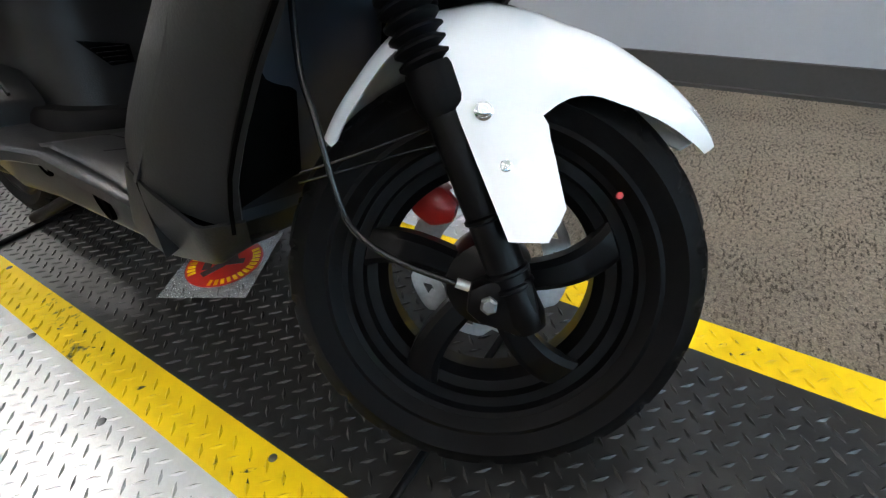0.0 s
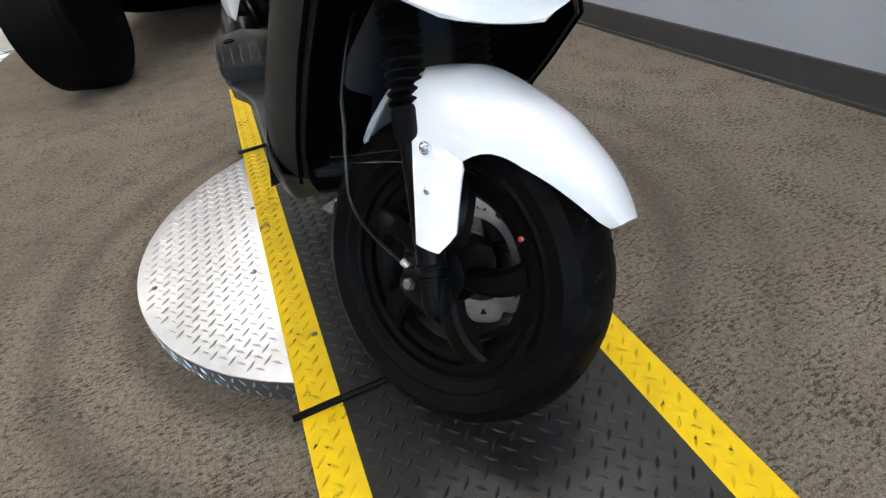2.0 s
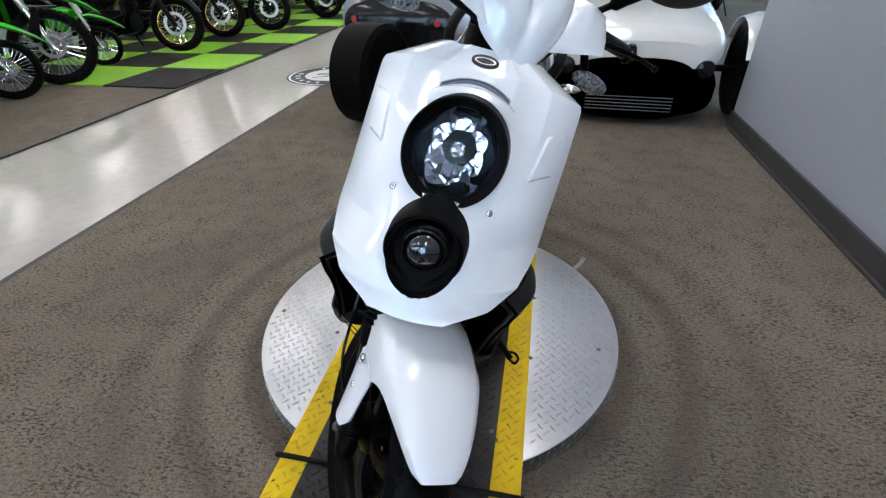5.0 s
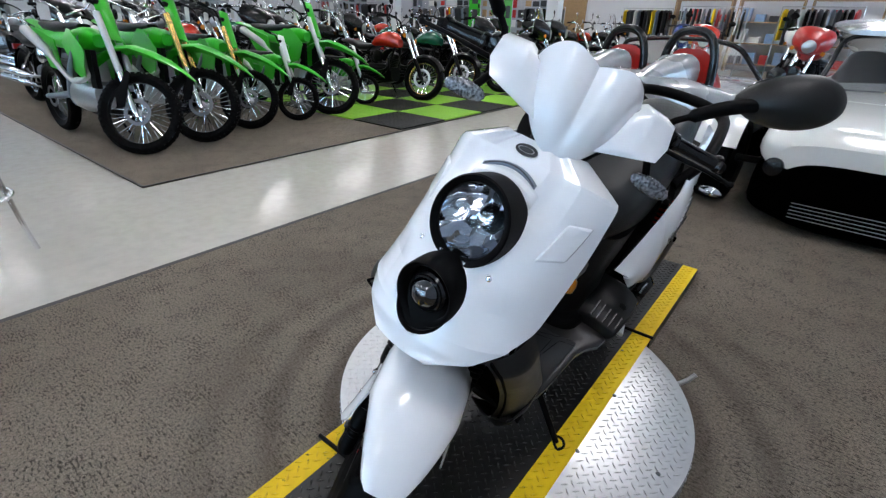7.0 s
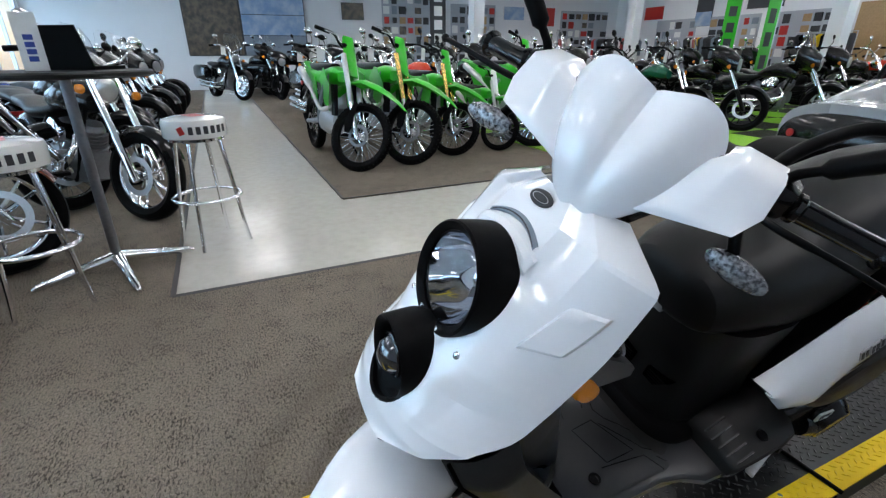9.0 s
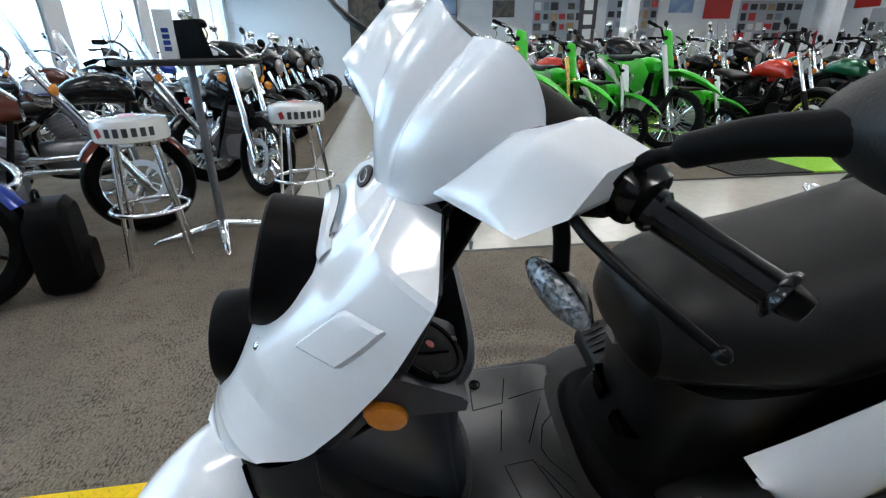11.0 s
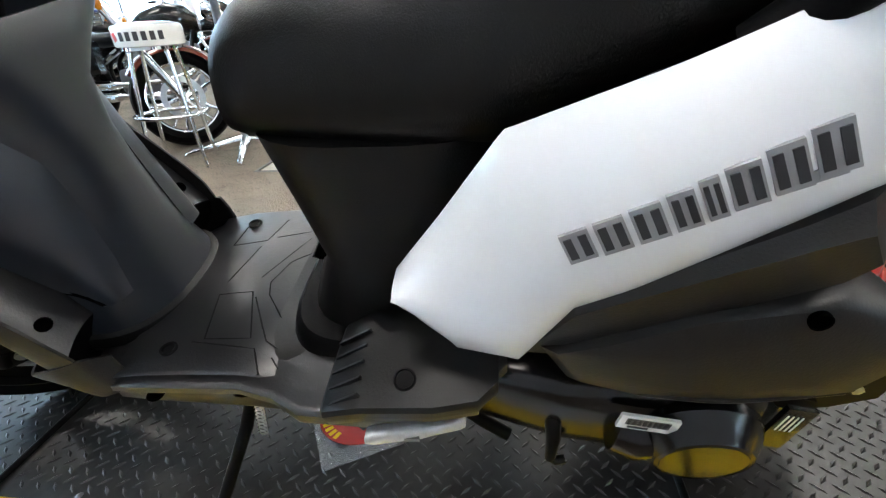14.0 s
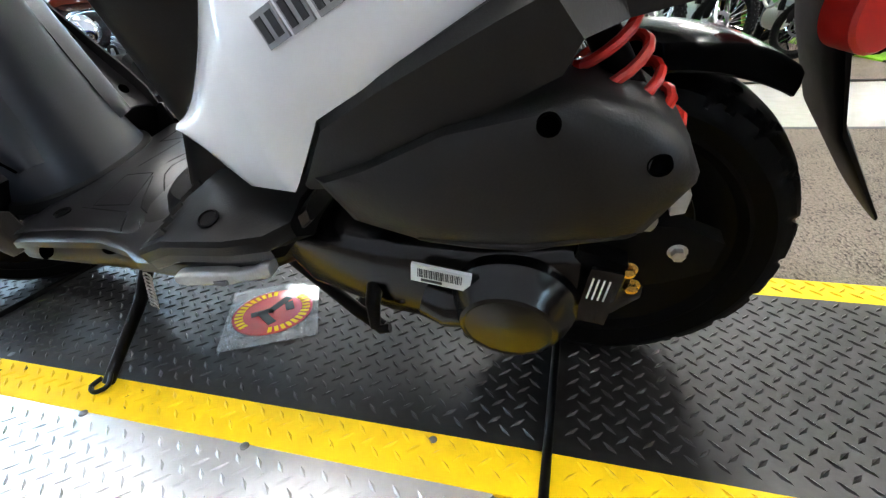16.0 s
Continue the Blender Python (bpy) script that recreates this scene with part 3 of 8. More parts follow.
for k in range(150):
    a = 2 * math.pi * k / 150
    for r, z in ((0, 0.016), (1, 0.042)):
        o = 0.013 * (1 if (k + r) % 2 else -1)
        da = 0.011
        kk = len(vs)
        R0 = DISC[2] + 0.0002
        for u, v, h in ((-da, -o * 0.8, 0), (0.003, -0.004, 0), (da, o * 0.8, 0), (-0.003, 0.004, 0), (0, 0, 0.0016)):
            aa = a + u
            vs.append(V((DISC[0] + (R0 + h) * math.cos(aa), DISC[1] + (R0 + h) * math.sin(aa), z + v)))
        fs += [(kk, kk + 1, kk + 4), (kk + 1, kk + 2, kk + 4), (kk + 2, kk + 3, kk + 4), (kk + 3, kk, kk + 4)]
add(b, vs, fs)
tagged(part("rim_tread", b, "alu", tt), kind="stuff")
b = B()
lathe(b, [(0.0004, PL - 0.004), (DISC[2] - 0.0015, PL - 0.004), (DISC[2] - 0.0015, PL - 0.0025), (DISC[2] - 0.003, PL - 0.0015), (0.0004, PL - 0.0015)], m0, 128)
part("top_plate", b, "alu", tt)


def on_disc(x, y):
    return math.hypot(x - DISC[0], y - DISC[1]) < DISC[2] - 0.02 and abs(x - RC) > RW + 0.014


b = B()
tread(b, on_disc, (-0.52, 0.61, -0.54, 0.6), lambda x, y: PL - 0.0015)
tagged(part("tread", b, "alu", tt), kind="stuff")
for a, r in ((25, 0.33), (-28, 0.31), (62, 0.45), (-63, 0.46), (8, 0.52), (155, 0.33), (205, 0.33), (172, 0.5), (118, 0.46), (238, 0.45)):
    b = B()
    x, y = DISC[0] + r * math.cos(radians(a)), DISC[1] + r * math.sin(radians(a))
    lathe(b, [(0.0004, 0.0025), (0.003, 0.0025), (0.0058, 0.0012), (0.0066, -0.0005)], Matrix.Translation((x, y, PL - 0.001)), 14)
    part("screw", b, "alu_dark", tt)
b = B()
tube(b, [(-0.36, -0.3, 0.022), (-0.405, -0.35, 0.028), (-0.425, -0.372, 0.04), (-0.44, -0.385, 0.062)], 0.008, 12)
part("locking_pin", b, "steel", tt, "steel locking pin on the rim")


def slope(y):
    if y > SEAM_F:
        return PL - 0.018 * (y - SEAM_F) / (END_F - SEAM_F)
    if y < SEAM_B:
        return PL - 0.008 * (SEAM_B - y) / (SEAM_B - END_B)
    return PL


rp = thing("ramp", Matrix(), "black tread-plate ramp with painted yellow edges", "ramp")
for nm, ya, yb in (("front_section", SEAM_F + 0.002, END_F), ("bridge_section", SEAM_B + 0.002, SEAM_F - 0.002), ("rear_section", END_B, SEAM_B - 0.002)):
    sec = None
    for s, x0, x1, mt in ((0, RC - RW + SW, RC + RW - SW, "plate"), (-1, RC - RW, RC - RW + SW, "yellow"), (1, RC + RW - SW, RC + RW, "yellow")):
        b = B()
        rings = []
        for y in (ya, yb):
            z = slope(y)
            rings.append([V((x, y, q)) for x, q in ((x0, z), (x1, z), (x1, max(z - 0.006, 0.001)), (x0, max(z - 0.006, 0.001)))])
        loft(b, rings)
        if sec is None:
            sec = part(nm, b, mt, rp)
        else:
            part("yellow_stripe", b, mt, sec, "scuffed yellow painted edge")
        b = B()
        tread(b, lambda x, y: x0 + 0.009 < x < x1 - 0.009 and ya + 0.012 < y < yb - 0.012, (x0, x1, ya, yb), lambda x, y: slope(y))
        tagged(part("tread", b, "yellow_worn" if mt == "yellow" else mt, sec), kind="stuff")
    if nm != "bridge_section":
        for x in (RC - RW + 0.003, RC + RW - 0.003):
            b = B()
            plate(b, [(ya, 0.0), (yb, 0.0), (yb, max(slope(yb) - 0.006, 0.0005)), (ya, slope(ya) - 0.006)], x - 0.002, x + 0.002)
            part("side_flange", b, "paintblack", sec)
        b = B()
        ye = END_F - 0.003 if nm == "front_section" else END_B + 0.003
        box(b, (RC, ye, (slope(ye) - 0.006) / 2), (2 * RW - 0.012, 0.004, slope(ye) - 0.0065))
        part("end_flange", b, "paintblack", sec)
for nm, y in (("front_hinge_rod", SEAM_F), ("rear_hinge_rod", SEAM_B)):
    b = B()
    tube(b, [(RC - RW - 0.008, y, PL + 0.004), (RC + RW + 0.012, y, PL + 0.004)], 0.0062, 12)
    part(nm, b, "paintblack", rp)

# ---- the scooter, leaning on its side stand ----
LEANING = 13.0
SC = Matrix.Translation((0.079, 0, 0.0617)) @ rotm(-LEANING, "Y")
scooter = thing("motor_scooter", SC, "white and black motor scooter leaning on its side stand", "scooter")
STEER = 28.5
HEAD = V((0, 0.30, 0.84))
AXIS = V((0, -math.sin(radians(26)), math.cos(radians(26))))
ST = Matrix.Translation(HEAD) @ Matrix.Rotation(radians(STEER), 4, AXIS) @ Matrix.Translation(-HEAD)


def tyre(parent, c, R, w, rim, xf=None, n=340, kind="road"):
    b = B()
    hw = w / 2
    prof = [(rim, -hw * 0.72), (rim + 0.008, -hw * 0.84), (rim + 0.011, -hw * 0.88), (rim + 0.016, -hw * 0.86), (rim + (R - rim) * 0.52, -hw), (R - 0.028, -hw * 0.97), (R - 0.014, -hw * 0.84), (R - 0.006, -hw * 0.6), (R - 0.0015, -hw * 0.3), (R, 0)]
    prof = prof + [(r, -h) for r, h in reversed(prof[:-1])] + [(rim + 0.004, 0)]
    fine = []
    for i in range(len(prof) - 1):
        (r0, h0), (r1, h1) = prof[i], prof[i + 1]
        for k in range(3):
            t = k / 3
            fine.append((r0 + (r1 - r0) * t, h0 + (h1 - h0) * t))
    prof = fine

    def groove(a, i):
        r, h = prof[i]
        u = abs(h) / hw
        if r < R - 0.03 or r < rim + 0.01:
            return 0
        q = (a / (2 * math.pi) * 21 + (u * 0.7 if h > 0 else 0.5 + u * 0.7)) % 1.0
        d = 0.0045 if q < 0.15 and 0.22 < u < 0.9 else 0
        q2 = (a / (2 * math.pi) * 15 + 0.5 + (u * 1.5 if h > 0 else 0.5 + u * 1.5)) % 1.0
        if q2 < 0.1 and 0.5 < u < 0.85:
            d = 0.005
        return d

    lathe(b, prof, Matrix.Translation(c) @ XAX, n, groove, closed=True)
    return part("tyre", b, "rubber", parent, xf=xf, sharp=30)


def rim_mesh(parent, c, r, w, spokes, xf=None, material="paintblack", off=0.0):
    b = B()
    hw = w / 2
    prof = [(r, -hw), (r + 0.006, -hw * 0.98), (r + 0.004, -hw * 0.86), (r - 0.012, -hw * 0.8), (r - 0.02, -hw * 0.5), (r - 0.022, hw * 0.5), (r - 0.012, hw * 0.8), (r + 0.004, hw * 0.86), (r + 0.006, hw * 0.98), (r, hw * 1.04), (r - 0.006, hw * 1.0), (r - 0.009, hw * 0.82), (r - 0.02, hw * 0.78), (r - 0.0225, hw * 0.56), (r - 0.034, hw * 0.5), (r - 0.043, hw * 0.2), (r - 0.041, -hw * 0.5), (r - 0.016, -hw * 0.86)]
    m = Matrix.Translation(c) @ XAX
    lathe(b, prof, m, 72, closed=True)
    rim = part("rim", b, material, parent, xf=xf, sharp=28)
    for k in range(spokes):
        b = B()
        rings = []
        for j in range(9):
            t = j / 8
            a = 2 * math.pi * k / spokes + 1.86 + 0.2 * t * t
            rr = 0.035 + (r - 0.022 - 0.035) * t
            wd, th = 0.03 + 0.012 * t ** 1.5, 0.034 - 0.006 * t
            d, tn = V((math.cos(a), math.sin(a), 0)), V((-math.sin(a), math.cos(a), 0))
            x = off + 0.006 * math.sin(math.pi * t)
            rings.append([m @ (d * rr + tn * (wd * u) + V((0, 0, x + th * v))) for u, v in ((-0.5, -0.3), (-0.3, -0.5), (0.3, -0.5), (0.5, -0.3), (0.5, 0.3), (0.3, 0.5), (-0.3, 0.5), (-0.5, 0.3))])
        loft(b, rings)
        part("spoke", b, material, rim, xf=xf)
    b = B()
    lathe(b, [(0.02, -0.05), (0.045, -0.042), (0.05, -0.02), (0.05, 0.02), (0.045, 0.04), (0.022, 0.052)], m, 32)
    part("hub", b, material, rim, xf=xf)
    return rim


def disc_rotor(parent, c, r0, r1, x, xf=None):
    b = B()
    n, k = 96, 8
    m = Matrix.Translation(c) @ XAX
    def rad(a):
        return r1 - 0.010 * max(0, math.sin(8 * a)) ** 3
    for (ra, rb) in ((lambda a: rad(a) - 0.012, rad), (lambda a: r0, lambda a: r0 + 0.012)):
        rings = []
        for zz, wh in ((x - 0.002, ra), (x - 0.002, rb), (x + 0.002, rb), (x + 0.002, ra), (x - 0.002, ra)):
            rings.append([m @ V((wh(2 * math.pi * i / n) * math.cos(2 * math.pi * i / n), wh(2 * math.pi * i / n) * math.sin(2 * math.pi * i / n), zz)) for i in range(n)])
        loft(b, rings, cap=False)
    for i in range(16):
        a = 2 * math.pi * i / 16
        box(b, m @ V(((r0 + r1) / 2 * math.cos(a), (r0 + r1) / 2 * math.sin(a), x)), (0.0038, 0.016, r1 - r0 - 0.01), rotm(90 - math.degrees(a) - 90, "X") @ rotm(18, "X"))
    return part("brake_disc", b, "steel", parent, "drilled steel brake disc", xf=xf)


# front wheel
FC = V((0, 0.622, 0.2205))
fw = new("front_wheel")
fw.parent = scooter
fw["label"] = "black five-spoke front wheel turned to the side"
tyre(fw, FC, 0.2235, 0.12, 0.156, ST)
rim_mesh(fw, FC, 0.156, 0.082, 5, ST, off=0.02)
disc_rotor(fw, FC, 0.066, 0.1, -0.052, ST)
b = B()
lathe(b, [(0.0004, 0.0), (0.0026, 0.0), (0.0036, -0.0012)], along(ST @ (FC + V((0.0612, 0.105, 0.112))), ST.to_3x3() @ V((1, 0, 0))), 10)
part("paint_dot", b, "red", fw, "small pink paint dot")

# forks, axle
FDIR = V((0, -math.sin(radians(29)), math.cos(radians(29))))
for s in (-1, 1):
    fk = new("fork_leg")
    fk.parent = scooter
    x = s * 0.078
    base, d = FC + V((x, 0.036, -0.012)), FDIR
    b = B()
    tube(b, [base - d * 0.014, base, base + d * 0.02, base + d * 0.22, base + d * 0.23], [0.017, 0.0205, 0.0192, 0.0192, 0.019], 20)
    part("slider", b, "paintblack", fk, xf=ST)
    for h in (0.03, 0.045, 0.1):
        b = B()
        lathe(b, [(0.019, 0), (0.0215, 0.002), (0.0215, 0.005), (0.019, 0.007)], along(base + d * h, d), 24)
        part("ring", b, "paintblack", fk, xf=ST)
    b = B()
    lathe(b, [(0.0185, 0.2), (0.0215, 0.205), (0.0238, 0.212), (0.0242, 0.238), (0.0225, 0.243)], along(base, d), 28)
    part("dust_seal", b, "black", fk, xf=ST)
    b = B()
    lathe(b, [v for k in range(14) for v in ((0.0185, 0.243 + k * 0.0114), (0.0252, 0.2478 + k * 0.0114), (0.0252, 0.2502 + k * 0.0114))] + [(0.019, 0.403)], along(base, d), 28)
    part("rubber_gaiter", b, "rubber", fk, "ribbed black rubber gaiter", xf=ST)
    b = B()
    tube(b, [base + d * 0.38, base + d * 0.47], 0.017, 16)
    part("stanchion", b, "paintblack", fk, xf=ST)
    b = B()
    plate(b, [(FC.y - 0.02, FC.z - 0.012), (FC.y - 0.005, FC.z - 0.022), (FC.y + 0.04, FC.z - 0.03), (FC.y + 0.052, FC.z - 0.012), (FC.y + 0.035, FC.z + 0.03), (FC.y - 0.005, FC.z + 0.02), (FC.y - 0.02, FC.z + 0.01)], x - 0.016, x + 0.016)
    part("axle_lug", b, "paintblack", fk, xf=ST, bevel=0.004)
b = B()
lathe(b, [(0.0105, 0.086), (0.0105, 0.092), (0.008, 0.0935)], Matrix.Translation(FC) @ XAX, 24)
lathe(b, [(0.0085, 0.095), (0.0085, 0.101), (0.006, 0.103)], Matrix.Translation(FC) @ XAX, 6)
part("axle_nut", b, "alu_dark", scooter, "bright steel axle nut", xf=ST)
b = B()
tube(b, [FC + V((-0.1, 0, 0)), FC + V((0.088, 0, 0))], 0.009, 12)
part("axle", b, "steel", scooter, xf=ST)

def lerp_rows(table, t):
    """Smooth values between table rows (t, ...)."""
    for a, c in zip(table, table[1:]):
        if t <= c[0]:
            k = (t - a[0]) / (c[0] - a[0])
            return [p + (q - p) * k for p, q in zip(a[1:], c[1:])]
    return table[-1][1:]


# front mudguard: a curved hood with long legs beside the wheel
HOOD = [(0, 0.2557), (0.24, 0.253), (0.4, 0.258), (0.55, 0.27), (0.66, 0.268), (0.85, 0.241), (1, 0.226)]
b = B()
rings = []


def hood(a):
    """Half width, top radius and edge drop at an angle (degrees) round the wheel."""
    t = (a - 41.5) / 103.5
    wd = (0.027 + 0.062 * min(1, t * 2.5) ** 0.62) * (1 - 0.5 * max(0, (t - 0.64) / 0.36) ** 0.9)
    drop = (0.014 + 0.05 * min(1, t * 2.3) ** 0.8) * (1 - 0.72 * max(0, min(1, (t - 0.62) / 0.12)))
    web_ = min(1, max(0, (a - 68) / 15.5)) ** 3 * min(1, max(0, (113 - a) / 7))   # the rounded corner where the leg begins
    return wd, lerp_rows(HOOD, t)[0], drop + 0.024 * web_


for j in range(43):
    a = 41.5 + 103.5 * j / 42                     # from the tip ahead of the wheel to the tail behind the fork
    wd, rad, drop = hood(a)
    ring = []
    for u, q in ((-1.0, 1.0), (-0.99, 0.62), (-0.93, 0.36), (-0.74, 0.16), (-0.4, 0.04), (0, 0), (0.4, 0.04), (0.74, 0.16), (0.93, 0.36), (0.99, 0.62), (1.0, 1.0)):
        r = rad - drop * q
        ring.append(FC + V((wd * u, r * math.cos(radians(a)), r * math.sin(radians(a)))))
    rings.append(ring)
loft(b, rings, closed=False)
gd = part("front_mudguard", b, "white", scooter, "glossy white front mudguard", solid=-0.0035, xf=ST)
LEG = [(0.0255, 0.165, -0.054, 0.17), (0.0285, 0.154, -0.047, 0.157), (0.035, 0.138, -0.036, 0.139), (0.0425, 0.118, -0.0235, 0.118), (0.05, 0.099, -0.012, 0.099), (0.046, 0.086, -0.001, 0.081), (0.039, 0.07, 0.008, 0.066)]


def flare(z):
    return 0.030 * max(0, (0.16 - z) / 0.14) ** 1.2


for s in (-1, 1):
    b = B()
    top = []
    for k in range(9):
        a = 83.5 + 22.5 * k / 8
        wd, rad, drop = hood(a)
        top.append(V((s * wd, FC.y + (rad - drop) * math.cos(radians(a)), FC.z + (rad - drop) * math.sin(radians(a)))))
    rings = [top]
    for n_, (ya, za, yb, zb) in enumerate(LEG):
        ring = []
        for k in range(9):
            v = k / 8
            y, z = ya + (yb - ya) * v, za + (zb - za) * v
            ring.append(V((s * (0.0892 + 0.004 * min(1, (n_ + 1) / 3) + flare(z) + 0.004 * min(1, n_ / 2) * math.sin(math.pi * v)), FC.y + y, FC.z + z)))
        rings.append(ring)
    loft(b, rings, closed=False)
    part("side_leg", b, "white", gd, solid=-0.004 * s, xf=ST)
    for y, z in ((-0.0295, 0.170), (-0.0045, 0.128)):
        b = B()
        c = V((s * (0.0985 + flare(z)), FC.y + y, FC.z + z))
        m = along(c, (s, 0, 0.25 if z < 0.15 else 0))
        lathe(b, [(0.008, -0.003), (0.008, 0.0006), (0.0066, 0.0012), (0.006, 0.0006), (0.0052, 0.0026), (0.0034, 0.0036), (0.0004, 0.0038)], m, 22)
        box(b, c + V((s * 0.0038, 0, 0)), (0.001, 0.005, 0.0012))
        box(b, c + V((s * 0.0038, 0, 0)), (0.0012, 0.0012, 0.005))
        part("screw", b, "chrome", gd, "bright cross-head screw", xf=ST)

# brake caliper on the far side, cables
b = B()
plate(b, [(-0.09, 0.078), (-0.062, 0.06), (-0.034, 0.068), (-0.03, 0.094), (-0.052, 0.112), (-0.086, 0.104)], -0.1, -0.04, Matrix.Translation(FC + V((0.0, -0.015, -0.026))))
part("brake_caliper", b, "red", scooter, "red brake caliper", bevel=0.008, xf=ST)
b = B()
tube(b, spline([(0.05, 0.40, 0.60), (0.08, 0.414, 0.49), (0.09, 0.43, 0.409), (0.09, 0.446, 0.368), (0.09, 0.471, 0.30), (0.09, 0.491, 0.269), (0.088, 0.527, 0.249), (0.083, 0.565, 0.237), (0.079, 0.60, 0.229)], 6), 0.0032, 10)
part("speedometer_cable", b, "gloss", scooter, "thin black cable down to the hub", xf=ST)
b = B()
tube(b, [(0.079, 0.589, 0.2317), (0.0785, 0.602, 0.229)], 0.005, 12)
part("cable_collar", b, "silver", scooter, xf=ST)
for z in (0.0, -0.018):
    b = B()
    tube(b, spline([(0.07, 0.553, 0.374 + z), (0.078, 0.52, 0.358 + z * 0.8), (0.088, 0.47, 0.333 + z * 0.6), (0.094, 0.436, 0.318 + z * 0.5)], 5), 0.0012, 6)
    part("cable_tie_wire", b, "gloss", scooter, xf=ST)


def grid_panel(rows, cols, fn):
    """A surface grid from fn(row, column) in 0..1 each."""
    b = B()
    loft(b, [[fn(i / (rows - 1), j / (cols - 1)) for j in range(cols)] for i in range(rows)], closed=False)
    return b


body_before = set(scene.objects)
# front fairing: (t, centre y, centre z, edge half width, edge y, edge z)
FAIR = [(0.0, 0.646, 0.542, 0.062, 0.645, 0.546), (0.13, 0.633, 0.577, 0.125, 0.598, 0.566), (0.2, 0.621, 0.598, 0.159, 0.552, 0.591), (0.27, 0.609, 0.619, 0.176, 0.494, 0.615), (0.5, 0.557, 0.702, 0.179, 0.447, 0.668), (0.74, 0.478, 0.80, 0.184, 0.392, 0.745), (0.92, 0.418, 0.868, 0.184, 0.347, 0.835), (1.0, 0.384, 0.893, 0.092, 0.334, 0.878)]


def dip(p):
    """How far the shell sinks behind the two lamps."""
    q = p - V((0, 0.468, 0.765))
    ax = V((0, 0.978, 0.206))
    if (q - ax * q.dot(ax)).length < 0.079:
        return 0.105
    a = math.hypot(p.x / 0.058, (p.z - 0.643) / 0.0685)
    return 0.06 if a < 1 else 0.0


def shell_row(t):
    """The shell's outline at t, its corners rounded off."""
    w = 0.07 * min(1, max(0, t - 0.2) / 0.1, max(0, 0.935 - t) / 0.09)
    ks = range(-6, 7)
    rows = [lerp_rows(FAIR, min(1, t + w * k / 6)) for k in ks]
    return [sum(v * (7 - abs(k)) for v, k in zip(q, ks)) / 49 for q in zip(*rows)]


def fair(t, u, lift=0.0):
    yc, zc, hw, ye, ze = shell_row(t)
    au = abs(u)
    k = au ** 2 + 0.7 * (au ** 4 - au ** 2) * min(1, max(0, t - 0.04) / 0.2)
    y, z = yc + (ye - yc) * k, zc + (ze - zc) * k
    fold = 0.0
    if au > 0.4 and 0.15 < t < 0.5:               # the cheek folds in below the bolts
        fold -= 0.008 * min((0.5 - t) / 0.12, (t - 0.15) / 0.23) * min((au - 0.4) / 0.24, (1 - au) / 0.36)
    if t > 0.72 and 0.34 < au < 0.66:             # hollow beside the brow
        fold -= 0.006 * min(1, (t - 0.72) / 0.06) * math.sin(math.pi * (au - 0.34) / 0.32)
    n = V((0.75 * u, 0.83, 0.5)).normalized()
    return V((hw * u, y, z)) + n * (fold + lift)


b = grid_panel(91, 91, lambda t, v: fair(t, 2 * v - 1, -dip(fair(t, 2 * v - 1))))
ff = part("front_fairing", b, "white", scooter, "glossy white faceted front fairing", solid=-0.004, sharp=9)
for s in (-1, 1):
    b = B()
    q = [(0.612, 0.645), (0.665, 0.885), (0.838, 0.94), (0.805, 0.725)]
    def at(a, c, l):
        w = [(1 - a) * (1 - c), (1 - a) * c, a * c, a * (1 - c)]
        return fair(sum(w[i] * q[i][0] for i in range(4)), s * sum(w[i] * q[i][1] for i in range(4)), l)
    ed = (0.0, 0.06, 0.12, 0.3, 0.5, 0.7, 0.88, 0.94, 1.0)
    loft(b, [[at(ed[i], ed[j], (-0.004, 0.004, 0.008)[min(i, 8 - i, j, 8 - j, 2)]) for j in range(9)] for i in range(9)], closed=False)
    part("raised_panel", b, "white", ff, "raised quadrilateral panel")
    b = B()
    m = along(fair(0.51, s * 0.44, 0.001), (0.35 * s, 0.83, 0.5))
    lathe(b, [(0.0105, 0), (0.0095, 0.002), (0.007, 0.0005), (0.0056, 0.003), (0.0036, 0.0044), (0.0004, 0.0046)], m, 22)
    box(b, m @ V((0, 0, 0.0047)), (0.006, 0.001, 0.0012))
    part("fairing_bolt", b, "chrome", ff, "bright fairing bolt")
# oval badge, air slot
b = B()
m = facing(fair(0.955, 0.0, 0.005), (0.0, 0.62, 0.78), (1, 0, 0)) @ Matrix.Diagonal((1.75, 0.85, 1, 1))
lathe(b, [(0.0135, 0), (0.0135, 0.002), (0.012, 0.003), (0.0004, 0.0032)], m, 28)
part("badge", b, "ink", ff, "small dark oval badge")
b = B()
m = facing(fair(0.955, 0.0, 0.0072), (0.0, 0.62, 0.78), (1, 0, 0)) @ Matrix.Diagonal((1.5, 0.5, 1, 1))
lathe(b, [(0.0118, 0.001), (0.0118, 0.0014), (0.0105, 0.0014), (0.0105, 0.001)], m, 28, closed=True)
part("badge_mark", b, "steel", ff)
b = B()
loft(b, [[fair(0.868 + 0.010 * i - 0.035 * (2 * j / 16 - 1) ** 2, (2 * j / 16 - 1) * 0.31, (0.0, 0.0085, 0.0085, 0.0)[i]) for i in range(4)] for j in range(17)], closed=False)
sl = part("air_slot", b, "slate", ff, "narrow arched slot over the headlight")
b = B()
loft(b, [[fair(0.882 + 0.004 * i - 0.035 * (2 * j / 16 - 1) ** 2, (2 * j / 16 - 1) * 0.29, 0.0092) for i in range(2)] for j in range(17)], closed=False)
part("slot_gap", b, "ink", sl)
b = B()
